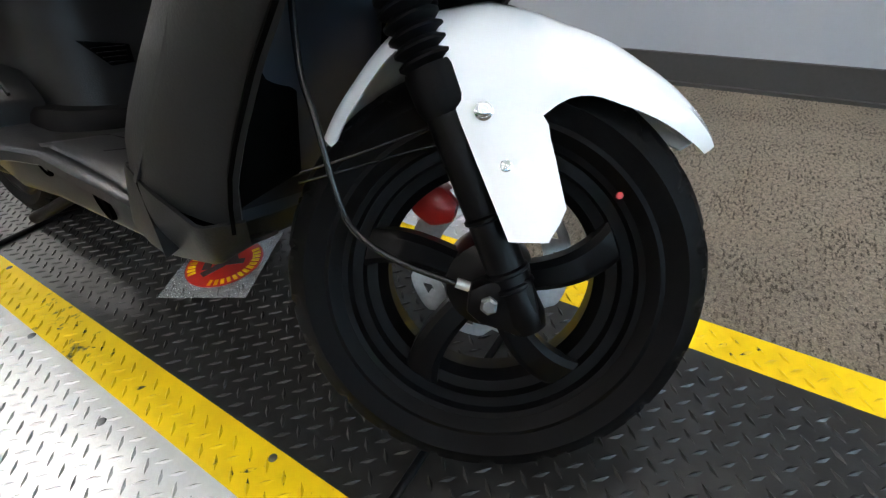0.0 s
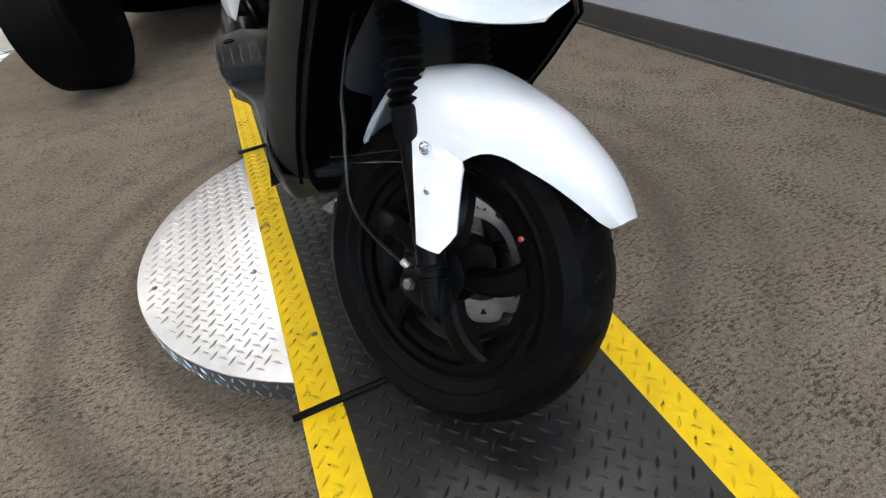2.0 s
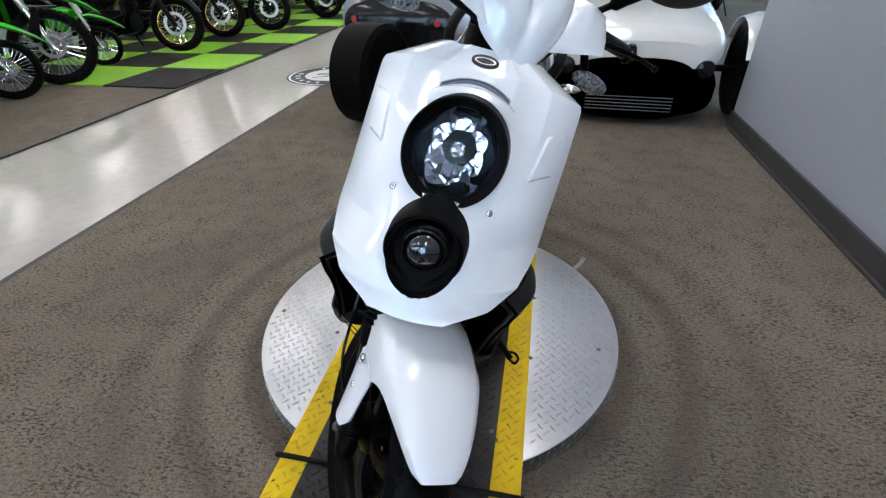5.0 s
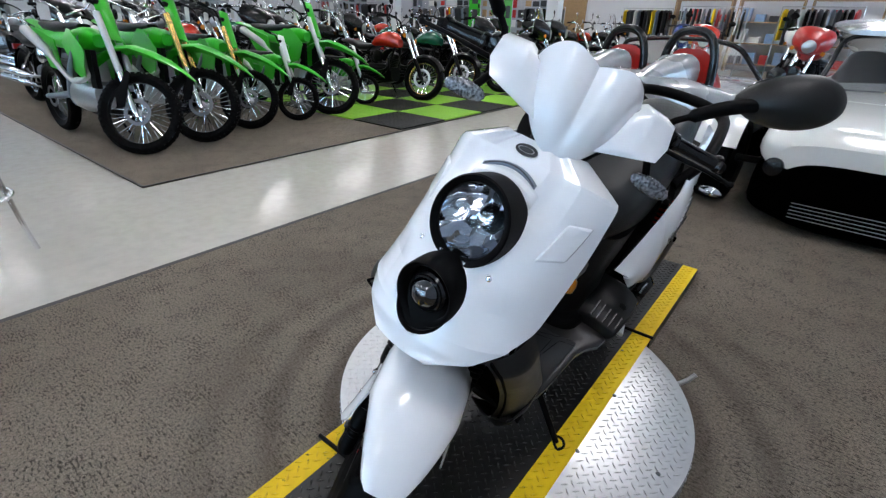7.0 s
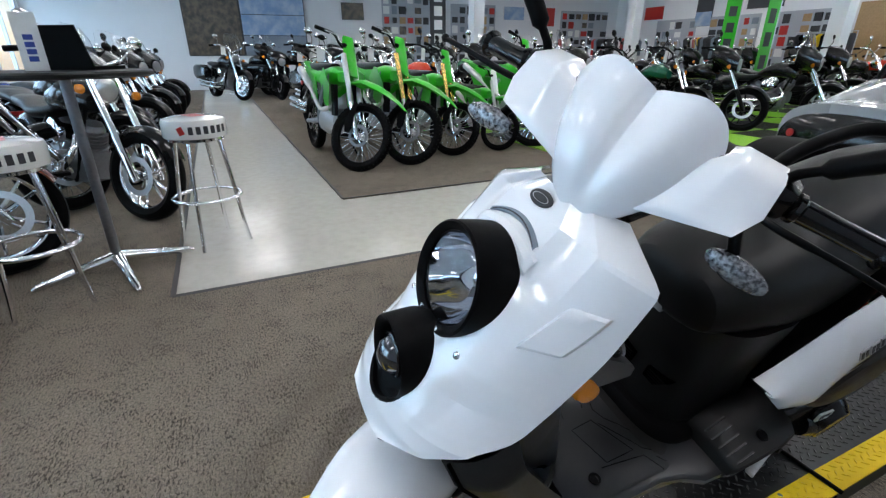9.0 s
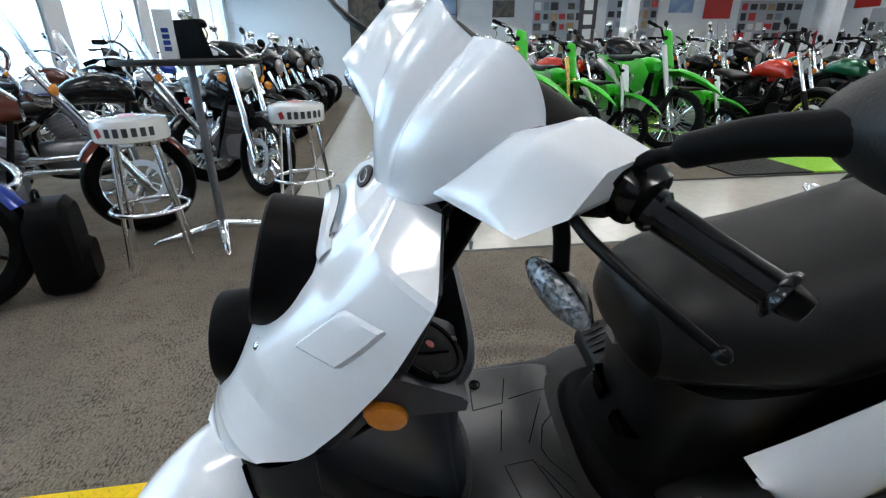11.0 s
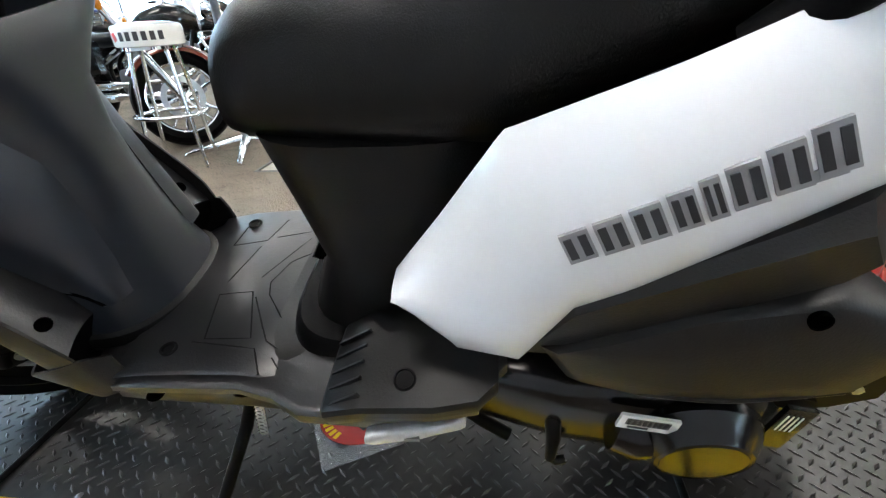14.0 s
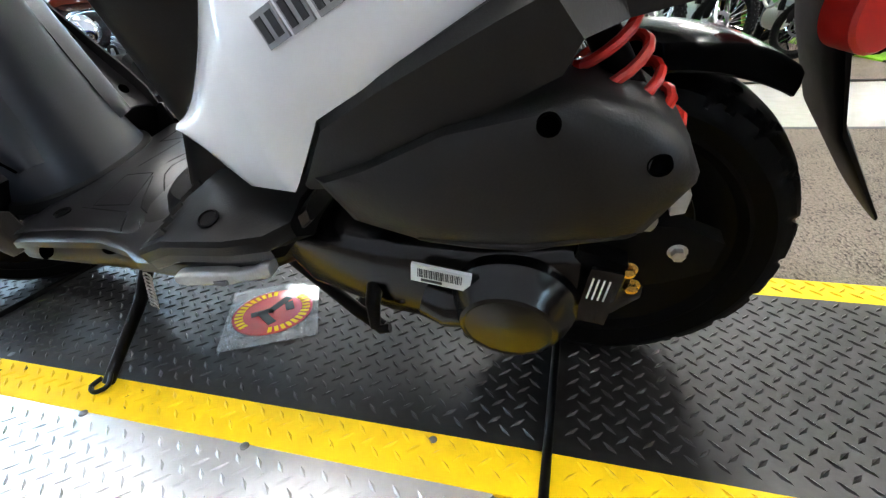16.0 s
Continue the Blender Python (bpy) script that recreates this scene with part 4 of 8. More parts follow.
loft(b, [[fair(0.80 + 0.019 * i - 0.035 * (2 * j / 16 - 1) ** 2, (2 * j / 16 - 1) * 0.38, (0.0, 0.010, 0.014, 0.012, 0.0)[i] * (1 - 0.4 * (2 * j / 16 - 1) ** 4)) for i in range(5)] for j in range(17)], closed=False)
part("slot_brow", b, "white", ff, "white brow over the headlight", sharp=25)

# headlights: upper round lamp and lower projector, each in a black tube
for nm, c, d, r, ln, lab in (("headlight", V((0, 0.478, 0.761)), V((0, 0.95, 0.26)), 0.082, 0.06, "round clear headlight in a black bezel"), ("projector_lamp", V((0, 0.578, 0.648)), V((0, 0.97, 0.06)), 0.063, 0.034, "round projector lamp in a black tube")):
    lp = new(nm)
    lp.parent = scooter
    lp["label"] = lab
    m = facing(c - d.normalized() * 0.045, d, (1, 0, 0))
    L0 = ln + 0.045
    b = B()
    lathe(b, [(r * 1.06, 0.0), (r * 1.04, L0 * 0.6), (r, L0), (r * 0.965, L0 + 0.003), (r * 0.9, L0), (r * 0.83, L0 - 0.005), (r * 0.815, L0 - 0.014), (r * 0.81, 0.02), (r * 0.5, 0.004)], m, 56)
    part("bezel", b, "black", lp, "black plastic bezel tube")
    if nm == "headlight":
        b = B()
        lathe(b, [(r * 0.8, L0 - 0.01), (r * 0.77, 0.07), (r * 0.7, 0.056), (r * 0.66, 0.046), (r * 0.52, 0.03), (r * 0.34, 0.018), (r * 0.2, 0.011), (0.0004, 0.01), (0.0004, 0.007), (r * 0.55, 0.02), (r * 0.8, 0.06)], m, 72, lambda a, i: 0.0035 * abs(((a / (2 * math.pi) * 6 + 0.5 * (i > 3)) % 1) - 0.5) * 2 * (1 if 1 < i < 6 else 0), closed=True)
        part("reflector", b, "mirror_bowl", lp, "faceted bright reflector", sharp=28)
        b = B()
        lathe(b, [(0.012, 0.012), (0.012, 0.05), (0.008, 0.058), (0.0004, 0.06)], m, 18)
        part("bulb_shield", b, "chrome", lp)
        b = B()
        lathe(b, [(r * 0.34, 0.017), (r * 0.31, 0.021), (r * 0.17, 0.019), (r * 0.17, 0.012)], m, 28)
        part("bulb_collar", b, "paintblack", lp, "dark collar round the bulb")
        for sx in (-0.52, -0.2, 0.2, 0.52):
            for sy in (-1, 1):
                b = B()
                box(b, m @ V((sx * r, sy * r * 0.52, 0.034)), (0.0016, 0.014, r * 0.42), Matrix.Rotation(math.atan2(d.z, d.y), 3, "X"))
                part("reflector_rib", b, "alu_dark", lp)
        b = B()
        lathe(b, [(r * 0.81, L0 - 0.008), (r * 0.74, L0 - 0.002), (r * 0.48, L0 + 0.003), (0.0004, L0 + 0.0055), (0.0004, L0 + 0.0025), (r * 0.48, L0), (r * 0.74, L0 - 0.005), (r * 0.81, L0 - 0.0105)], m, 48, closed=True)
        part("lens", b, M["lens"], lp, "clear domed lens").visible_shadow = False
    else:
        b = B()
        lathe(b, [(r * 0.62, 0.02), (r * 0.62, L0 - 0.012), (r * 0.55, L0 - 0.008), (r * 0.5, L0 - 0.014)], m, 40)
        part("inner_ring", b, "gloss", lp)
        b = B()
        lathe(b, [(r * 0.54, L0 - 0.02), (r * 0.51, L0 - 0.006), (r * 0.36, L0 + 0.008), (r * 0.18, L0 + 0.014), (0.0004, L0 + 0.016)], m, 36)
        part("lens", b, "bull", lp, "dark bulging projector lens")
        b = B()
        lathe(b, [(r * 0.56, L0 - 0.008), (r * 0.56, L0 - 0.004), (r * 0.51, L0 - 0.002), (r * 0.51, L0 - 0.008)], m, 40, closed=True)
        part("trim_ring", b, "gloss", lp)
# the oval recess of the lower lamp
b = B()
def oval(k, lift):
    ring = []
    for i in range(44):
        a = 2 * math.pi * i / 44
        t, x = 0.325 + 0.185 * k * math.sin(a), 0.0555 * k * math.cos(a)
        ring.append(fair(t, x / lerp_rows(FAIR, t)[2], lift))
    return ring
loft(b, [oval(1.06, -0.004), oval(1.06, 0.0035), oval(1.0, 0.0055), oval(0.94, 0.002), oval(0.88, -0.026), oval(0.4, -0.028), oval(0.02, -0.028)])
part("lamp_recess", b, "black", scooter, "oval black recess round the lower lamp")

# side apron of the front wheel housing: outer face, from the fairing down to the footboard nose
OUT = [(0.0, 0.166, 0.484, 0.612), (0.12, 0.192, 0.48, 0.574), (0.4, 0.194, 0.412, 0.475), (0.6, 0.195, 0.381, 0.433), (0.8, 0.194, 0.35, 0.393), (0.9, 0.193, 0.33, 0.36), (1.0, 0.188, 0.318, 0.326)]
FRO = [(0.0, 0.15, 0.578, 0.572), (0.12, 0.175, 0.567, 0.546), (0.4, 0.175, 0.523, 0.48), (0.6, 0.172, 0.492, 0.437), (0.8, 0.168, 0.455, 0.372), (0.9, 0.165, 0.434, 0.325), (1.0, 0.158, 0.425, 0.275)]
for s in (-1, 1):
    def ap(t, v):
        x0, y0, z0 = lerp_rows(OUT, t)
        x1, y1, z1 = lerp_rows(FRO, t)
        return V((s * (x0 + (x1 - x0) * v + 0.012 * math.sin(math.pi * v) - 0.012 * v ** 4), y0 + (y1 - y0) * v, z0 + (z1 - z0) * v))
    b = grid_panel(33, 9, ap)
    part("leg_shield_side", b, "grey", scooter, "dark grey textured leg shield side", solid=0.004 * s)
    def lin(t, v):
        x, y, z = lerp_rows(FRO, t)
        return V((s * (x - (x - 0.045) * v ** 1.2), max(y - 0.13 * v, 0.392 if z < 0.46 else 0.36), z + 0.03 * v))
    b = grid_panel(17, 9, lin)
    part("inner_liner", b, "well_shade", scooter, "black wheel housing liner", solid=0.004 * s)
# rounded nose cap round the foot of the apron
NTOP = [(0.0, 0.17, 0.286, 0.318), (0.12, 0.187, 0.308, 0.33), (0.45, 0.19, 0.362, 0.312), (0.75, 0.182, 0.41, 0.288), (1.0, 0.146, 0.43, 0.287)]
NBOT = [(0.0, 0.17, 0.28, 0.276), (0.12, 0.18, 0.292, 0.262), (0.45, 0.172, 0.335, 0.242), (0.75, 0.155, 0.395, 0.238), (1.0, 0.125, 0.404, 0.25)]
NIN = [(0.0, 0.155, 0.29, 0.262), (0.12, 0.145, 0.305, 0.25), (0.45, 0.12, 0.335, 0.232), (0.75, 0.1, 0.36, 0.23), (1.0, 0.07, 0.38, 0.232)]
for s in (-1, 1):
    def nose(t, v):
        a, c, e = (V(lerp_rows(q, v)) for q in (NTOP, NBOT, NIN))
        n = V((1 - 0.6 * v, 0.25 + 0.75 * v, -0.25))
        p = a.lerp(c, t / 0.65) if t < 0.65 else c.lerp(e, (t - 0.65) / 0.35)
        p = p + n.normalized() * (0.013 * math.sin(math.pi * min(1, (0.08 + t) / 1.08)) ** 0.7 * min(1, v / 0.35) * (1 - 0.5 * v ** 3))
        return V((s * p.x, p.y, p.z))
    b = grid_panel(21, 19, nose)
    part("nose_cap", b, "grey", scooter, "rounded satin nose under the leg shield side", solid=0.004 * s)
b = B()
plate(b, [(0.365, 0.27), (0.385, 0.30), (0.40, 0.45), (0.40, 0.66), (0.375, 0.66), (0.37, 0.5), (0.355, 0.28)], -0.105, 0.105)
part("inner_mudguard", b, "well_shade", scooter, "black panel behind the front wheel", bevel=0.008)
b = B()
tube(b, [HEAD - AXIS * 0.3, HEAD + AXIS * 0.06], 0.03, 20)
part("head_tube", b, "well_shade", scooter)
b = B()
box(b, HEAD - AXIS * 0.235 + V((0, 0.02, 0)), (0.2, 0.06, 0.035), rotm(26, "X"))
part("fork_yoke", b, "well_shade", scooter, bevel=0.008, xf=ST)

# leg shield's rider side: bellied body with an open bin, filler shelf, upper wall
BODY = [(0.262, 0.125, 0.375, 0.11, 0.012, 2.6), (0.285, 0.128, 0.375, 0.109, 0.012, 2.6), (0.33, 0.12, 0.38, 0.103, 0.012, 2.4), (0.40, 0.108, 0.385, 0.096, 0.012, 2.4), (0.48, 0.088, 0.40, 0.11, 0.02, 2.5), (0.55, 0.082, 0.415, 0.124, 0.02, 2.6), (0.61, 0.096, 0.43, 0.138, 0.03, 2.9), (0.65, 0.132, 0.43, 0.142, 0.03, 3.4), (0.69, 0.17, 0.43, 0.143, 0.03, 4.4), (0.697, 0.172, 0.43, 0.141, 0.03, 4.4), (0.697, 0.166, 0.43, 0.134, 0.026, 4.4), (0.65, 0.148, 0.43, 0.12, 0.02, 3.8), (0.6, 0.105, 0.42, 0.085, 0.0, 3.4)]
b = B()
loft(b, [[V((x, yc + w * (df if w > 0 else db), z)) for x, w in srect(hw, 1, 48, e)] for z, hw, yc, db, df, e in BODY])
part("leg_shield_body", b, "shield", scooter, "rounded black leg shield body with open bin")
b = B()
loft(b, [[V((x, y, z)) for x, y, z in ((xa, 0.312, 0.67), (xa, 0.31, 0.685), (xa, 0.318, 0.695), (xa, 0.348, 0.712), (xa, 0.383, 0.731), (xa, 0.408, 0.741), (xa, 0.408, 0.67))] for xa in (-0.172, -0.166, -0.11, -0.06, -0.052)])
part("filler_shelf", b, "shield", scooter, "sloping black shelf round the fuel filler", bevel=0.003)
b = B()
loft(b, [[V((x, y + 0.012 + w * 0.011 + 0.05 * (1 - (x / hw) ** 2) * (0.4 if z < 0.8 else 0.25), z)) for x, w in srect(hw, 1, 32, 8)] for z, y, hw in ((0.56, 0.485, 0.15), (0.62, 0.445, 0.166), (0.69, 0.385, 0.162), (0.77, 0.355, 0.162), (0.83, 0.335, 0.158), (0.86, 0.328, 0.1), (0.872, 0.326, 0.08))])
part("leg_shield_inner", b, "shield", scooter, "matt black inner leg shield")
b = B()
loft(b, [[V((x, yc + w * (dy if w < 0 else 0.01), 0.29 + q)) for x, w in srect(hw, 1, 36, 2.6)] for q, hw, yc, dy in ((-0.012, 0.134, 0.38, 0.122), (0.006, 0.133, 0.38, 0.121), (0.009, 0.126, 0.38, 0.112))])
part("tunnel_lip", b, "grey", scooter, "raised lip round the tunnel foot")
b = B()
box(b, (-0.099, 0.3865, 0.765), (0.02, 0.003, 0.006), rotm(18, "Y"))
part("warning_tag", b, "red", scooter, "tiny red printed tag")
fc = new("fuel_cap")
fc.parent = scooter
fm = facing((-0.116, 0.351, 0.7165), (0.0, -0.52, 0.88), (1, 0.5, 0))
b = B()
lathe(b, [(0.048, -0.01), (0.048, 0.004), (0.045, 0.006), (0.041, 0.005), (0.0395, 0.002), (0.038, 0.0035), (0.0004, 0.005)], fm, 40)
part("cap", b, "black", fc, "round black fuel cap")
b = B()
box(b, (0, 0, 0.0055), (0.022, 0.05, 0.004))
part("grip_bar", b, "black", fc, bevel=0.0015, xf=fm)
b = B()
lathe(b, [(0.0055, 0.0075), (0.0055, 0.0082), (0.0004, 0.0084)], fm, 16)
part("red_dot", b, "red", fc, "red dot")
for a in (40, 160, 280):
    b = B()
    lathe(b, [(0.0045, 0.004), (0.0045, 0.0075), (0.002, 0.0075)], fm @ Matrix.Translation((0.0435 * math.cos(radians(a)), 0.0435 * math.sin(radians(a)), 0)), 12)
    part("cap_screw", b, "gloss", fc)
for s in (-1, 1):
    b = B()
    m = facing((s * 0.174, 0.40, 0.681), (s, -0.12, 0.15), (0, 0.85, 0.5)) @ Matrix.Diagonal((1.0, 0.63, 1, 1))
    lathe(b, [(0.026, -0.004), (0.026, 0.005), (0.023, 0.010), (0.014, 0.013), (0.0004, 0.014)], m, 32)
    part("amber_reflector", b, "orange", scooter, "oval amber side reflector")

# foot shields beside the tunnel: a sloping strip that ends in a step over the footboard
SHI = [(0.0, 0.166, 0.486, 0.602, 0.192, 0.489, 0.565), (0.45, 0.138, 0.426, 0.472, 0.197, 0.425, 0.437), (1.0, 0.104, 0.345, 0.333, 0.193, 0.336, 0.317)]
for s in (-1, 1):
    def sh(t, v, q=0.0):
        xa, ya, za, xb, yb, zb = lerp_rows(SHI, t)
        return V((s * (xa + (xb - xa) * v), ya + (yb - ya) * v + q * 0.3, za + (zb - za) * v - q + 0.01 * math.sin(math.pi * v)))
    b = grid_panel(15, 7, lambda t, v: sh(t, v))
    fs_ = part("foot_shield", b, "footmat", scooter, "dark grey foot shield with screw holes", solid=0.004 * s)
    def web(t, v):
        p = V(lerp_rows(SHI, t)[:3])
        q = V(lerp_rows(((0, 0.07, 0.345, 0.63), (0.45, 0.055, 0.315, 0.535), (1, 0.075, 0.3, 0.345)), t))
        w = p.lerp(q, v) + V((0.5, -0.6, 0.3)) * (0.034 * math.sin(math.pi * v))
        return V((s * w.x, w.y, w.z))
    b = grid_panel(25, 13, web)
    part("shield_web", b, "shield", fs_, solid=0.003 * s)
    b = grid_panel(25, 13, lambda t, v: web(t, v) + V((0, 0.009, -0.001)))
    part("web_lining", b, "well_shade", fs_)
    b = grid_panel(5, 7, lambda t, v: sh(1, v, t * 0.07) + V((0, 0.012 * t, 0)))
    part("step_face", b, "black", fs_, solid=0.003 * s)
    for t, v in ((0.44, 0.6), (0.86, 0.62)):
        b = B()
        p = sh(t, v)
        n = (sh(t + 0.05, v) - p).cross(sh(t, v + 0.05) - p).normalized()
        n = n if n.z > 0 else -n
        lathe(b, [(0.0095, -0.006), (0.0095, 0.003), (0.008, 0.0035), (0.0075, 0.002), (0.0004, 0.002)], along(p + n * 0.003, n), 16)
        part("screw_recess", b, "hole", fs_)

# the front body leans a little more than the wheels
for ob in set(scene.objects) - body_before:
    if ob.type == "MESH":
        for v in ob.data.vertices:
            v.co.x -= (0.031 * v.co.z - 0.0142) * (1 + v.co.x / 0.18)

# footboard with rubber mat
FB = [(0.345, 0.268, 0.165, 0.02), (0.32, 0.272, 0.186, 0.022), (0.25, 0.292, 0.199, 0.022), (0.10, 0.303, 0.201, 0.022), (0.05, 0.302, 0.211, 0.024), (0.01, 0.305, 0.232, 0.03), (-0.09, 0.318, 0.24, 0.034), (-0.18, 0.338, 0.235, 0.034), (-0.235, 0.375, 0.2, 0.028)]
b = B()
loft(b, [[V((x, y, z - th / 2 + w)) for x, w in srect(hw, th / 2, 28, 6)] for y, z, hw, th in FB])
part("footboard", b, "footmat", scooter, "dark grey plastic footboard")
b = B()
ys = [(0.30, 0.284), (0.25, 0.294), (0.18, 0.301), (0.10, 0.305), (0.05, 0.297), (0.02, 0.283)]
loft(b, [[V((x, y, z + q)) for x, q in ((-0.185, 0), (-0.18, 0.003), (0.18, 0.003), (0.185, 0))] for y, z in ys])
fmat = part("rubber_mat", b, "footmat", scooter, "grey rubber foot mat with moulded lines")
RIBS = (((0.084, 0.239), (0.148, 0.235)), ((0.084, 0.239), (0.091, 0.177), (0.151, 0.16)), ((0.099, 0.162), (0.117, 0.076)), ((-0.011, 0.202), (0.075, 0.182)), ((-0.004, 0.147), (0.092, 0.097)), ((0.068, 0.07), (0.03, 0.111), (-0.016, 0.127), (-0.043, 0.118), (-0.092, 0.079), (-0.095, 0.054)), ((-0.036, 0.148), (-0.127, 0.111), (-0.128, 0.18), (-0.04, 0.202), (-0.036, 0.148)), ((-0.048, 0.138), (-0.13, 0.088), (-0.164, 0.024)), ((-0.155, 0.071), (-0.182, 0.046)), ((-0.133, 0.197), (-0.145, 0.098), (-0.182, 0.078)))
def fz(y):
    for (y0, z0), (y1, z1) in zip(ys, ys[1:]):
        if y1 <= y <= y0:
            return z0 + (z1 - z0) * (y0 - y) / (y0 - y1) + 0.003
    return 0.286
for pts in RIBS:
    b = B()
    fine = []
    for (xa, ya), (xb, yb) in zip(pts, pts[1:]):
        fine += [(xa + (xb - xa) * k / 4, ya + (yb - ya) * k / 4, fz(ya + (yb - ya) * k / 4)) for k in range(4)]
    xa, ya = pts[-1]
    tube(b, [(x, y, z - 0.0012) for x, y, z in fine + [(xa, ya, fz(ya))]], 0.0018, 6)
    part("mat_rib", b, "black", fmat)
for s in (-1, 1):
    b = B()
    lathe(b, [(0.012, 0), (0.012, 0.0035), (0.009, 0.0035), (0.008, 0.001), (0.0004, 0.001)], Matrix.Translation((s * 0.145, 0.225, 0.299)), 20)
    part("mat_plug", b, "black", fmat)
    b = B()
    HEEL = ((-0.03, 0.335, 0.33, 0.246), (-0.036, 0.344, 0.337, 0.252), (-0.08, 0.373, 0.356, 0.256), (-0.16, 0.376, 0.36, 0.254), (-0.205, 0.379, 0.364, 0.246), (-0.226, 0.376, 0.366, 0.222))
    loft(b, [[V((s * x, y, z)) for x, z in ((0.13, zi - 0.05), (0.13, zi), (0.19, zi), (xo - 0.012, zo + 0.002), (xo - 0.003, zo), (xo, zo - 0.006), (xo - 0.003, zo - 0.02), (0.19, zo - 0.04))] for y, zi, zo, xo in HEEL])
    pg = part("heel_block", b, "bodygrey", scooter, "dark moulded heel block with a ribbed front slope", bevel=0.003)
    for k in range(5):
        b = B()
        box(b, (s * (0.165 + 0.019 * k), -0.058, 0.362 - 0.0035 * k), (0.003, 0.05, 0.006), rotm(-33, "X"))
        part("rib", b, "footmat", pg, bevel=0.001)
    b = B()
    loft(b, [[V((s * x, y, z)) for x, z in ((xo - 0.014, zo - 0.02), (xo - 0.006, zo - 0.0215), (xo - 0.008, zo - 0.034), (xo - 0.022, zo - 0.043), (xo - 0.06, zo - 0.044))] for y, zi, zo, xo in HEEL[:-1]])
    part("heel_rim", b, "skirt", pg, "satin grey rim under the heel block")
    b = B()
    lathe(b, [(0.0125, -0.004), (0.0125, 0.002), (0.0105, 0.003), (0.0095, 0.001), (0.0004, 0.001)], along((s * 0.223, -0.127, 0.3665), (s * 0.3, 0, 0.95)), 20)
    part("plug", b, "black", pg)
b = B()
loft(b, [[V((x, y, z + w)) for x, w in srect(hw, hh, 28, 4.5)] for y, z, hw, hh in ((0.36, 0.247, 0.14, 0.024), (0.30, 0.254, 0.186, 0.03), (0.25, 0.262, 0.192, 0.034), (0.1, 0.266, 0.194, 0.04), (0.0, 0.262, 0.198, 0.044), (-0.1, 0.268, 0.19, 0.044), (-0.2, 0.29, 0.13, 0.05))])
part("belly_pan", b, "skirt", scooter, "black painted belly pan")
for s in (-1, 1):
    for y, z, a in ((0.095, 0.284, 24), (0.232, 0.266, 40)):
        b = B()
        lathe(b, [(0.011, -0.004), (0.011, 0.0015), (0.0092, 0.002), (0.0085, -0.001), (0.0004, -0.001)], Matrix.Translation((s * 0.1945, y, z)) @ rotm(a * -1, "X") @ along((0, 0, 0), (s, 0, 0)) @ Matrix.Diagonal((2.0, 0.8, 1, 1)), 22)
        part("skirt_slot", b, "hole", scooter)

# black body under the seat
b = B()
rings = []
for z, yf, hw, yb_ in ((0.26, 0.03, 0.14, -0.25), (0.33, 0.035, 0.13, -0.25), (0.42, 0.0, 0.125, -0.25), (0.52, 0.015, 0.14, -0.25), (0.60, 0.03, 0.15, -0.25)):
    ring = []
    for x, w in srect(hw, 1, 28, 3.2):
        ring.append(V((x, (yf + yb_) / 2 + w * (yf - yb_) / 2, z)))
    rings.append(ring)
loft(b, rings)
part("underseat_body", b, "bodygrey", scooter, "matt black body panel under the seat")
# plinth round its foot and the vents in its front
b = B()
loft(b, [[V((x, (yf - 0.22) / 2 + w * (yf + 0.22) / 2, z)) for x, w in srect(hw, 1, 40, 3.6)] for z, hw, yf in ((0.27, 0.158, 0.066), (0.305, 0.157, 0.066), (0.322, 0.153, 0.06), (0.33, 0.147, 0.052), (0.332, 0.12, 0.03))])
part("body_plinth", b, "black", scooter, "dark ledge round the foot of the seat body")
for s in (-1, 1):
    b = B()
    loft(b, [[V((s * x, y + dy, z)) for x, z, dy in ((0.08, 0.416, -0.004), (0.02, 0.412, 0.002), (0.02, 0.388, 0.006), (0.05, 0.384, 0.004))] for y in (-0.03, 0.0115)])
    vt = part("vent", b, "hole", scooter, "small dark air vent", bevel=0.002)
    for k in range(4):
        b = B()
        box(b, (s * (0.049 - 0.003 * k), 0.0125 + 0.0006 * k, 0.409 - 0.0065 * k), (0.046 - 0.006 * k, 0.004, 0.0016), rotm(s * 4, "Y"))
        part("vent_bar", b, "black", vt)
b = B()
loft(b, [[V((x, y, z + w)) for x, w in srect(hw, hh, 24, 3)] for y, z, hw, hh in ((-0.2, 0.48, 0.148, 0.105), (-0.35, 0.555, 0.155, 0.085), (-0.55, 0.64, 0.128, 0.07), (-0.74, 0.71, 0.09, 0.05))])
part("rear_body", b, "black", scooter, "black rear body")
b = B()
box(b, (0.0, 0.045, 0.595), (0.03, 0.012, 0.035))
part("seat_latch", b, "silver", scooter, bevel=0.003)

# seat
SEAT = [(0.053, 0.628, 0.08, 0.04), (0.045, 0.634, 0.112, 0.057), (0.0, 0.649, 0.134, 0.0715), (-0.06, 0.655, 0.147, 0.077), (-0.14, 0.654, 0.154, 0.09), (-0.22, 0.663, 0.156, 0.098), (-0.30, 0.696, 0.153, 0.093), (-0.40, 0.7375, 0.146, 0.0825), (-0.52, 0.775, 0.13, 0.075), (-0.64, 0.793, 0.11, 0.06), (-0.70, 0.80, 0.07, 0.04)]
b = B()
rings = []
for y, z, hw, hh in SEAT:
    ring = []
    for x, w in srect(hw, hh, 36, 3.2):
        ring.append(V((x * (1 - 0.2 * max(0, w / hh)), y, z + w)))
    rings.append(ring)
loft(b, rings)
part("seat", b, "seat", scooter, "black grained vinyl seat", sub=1)
b = B()
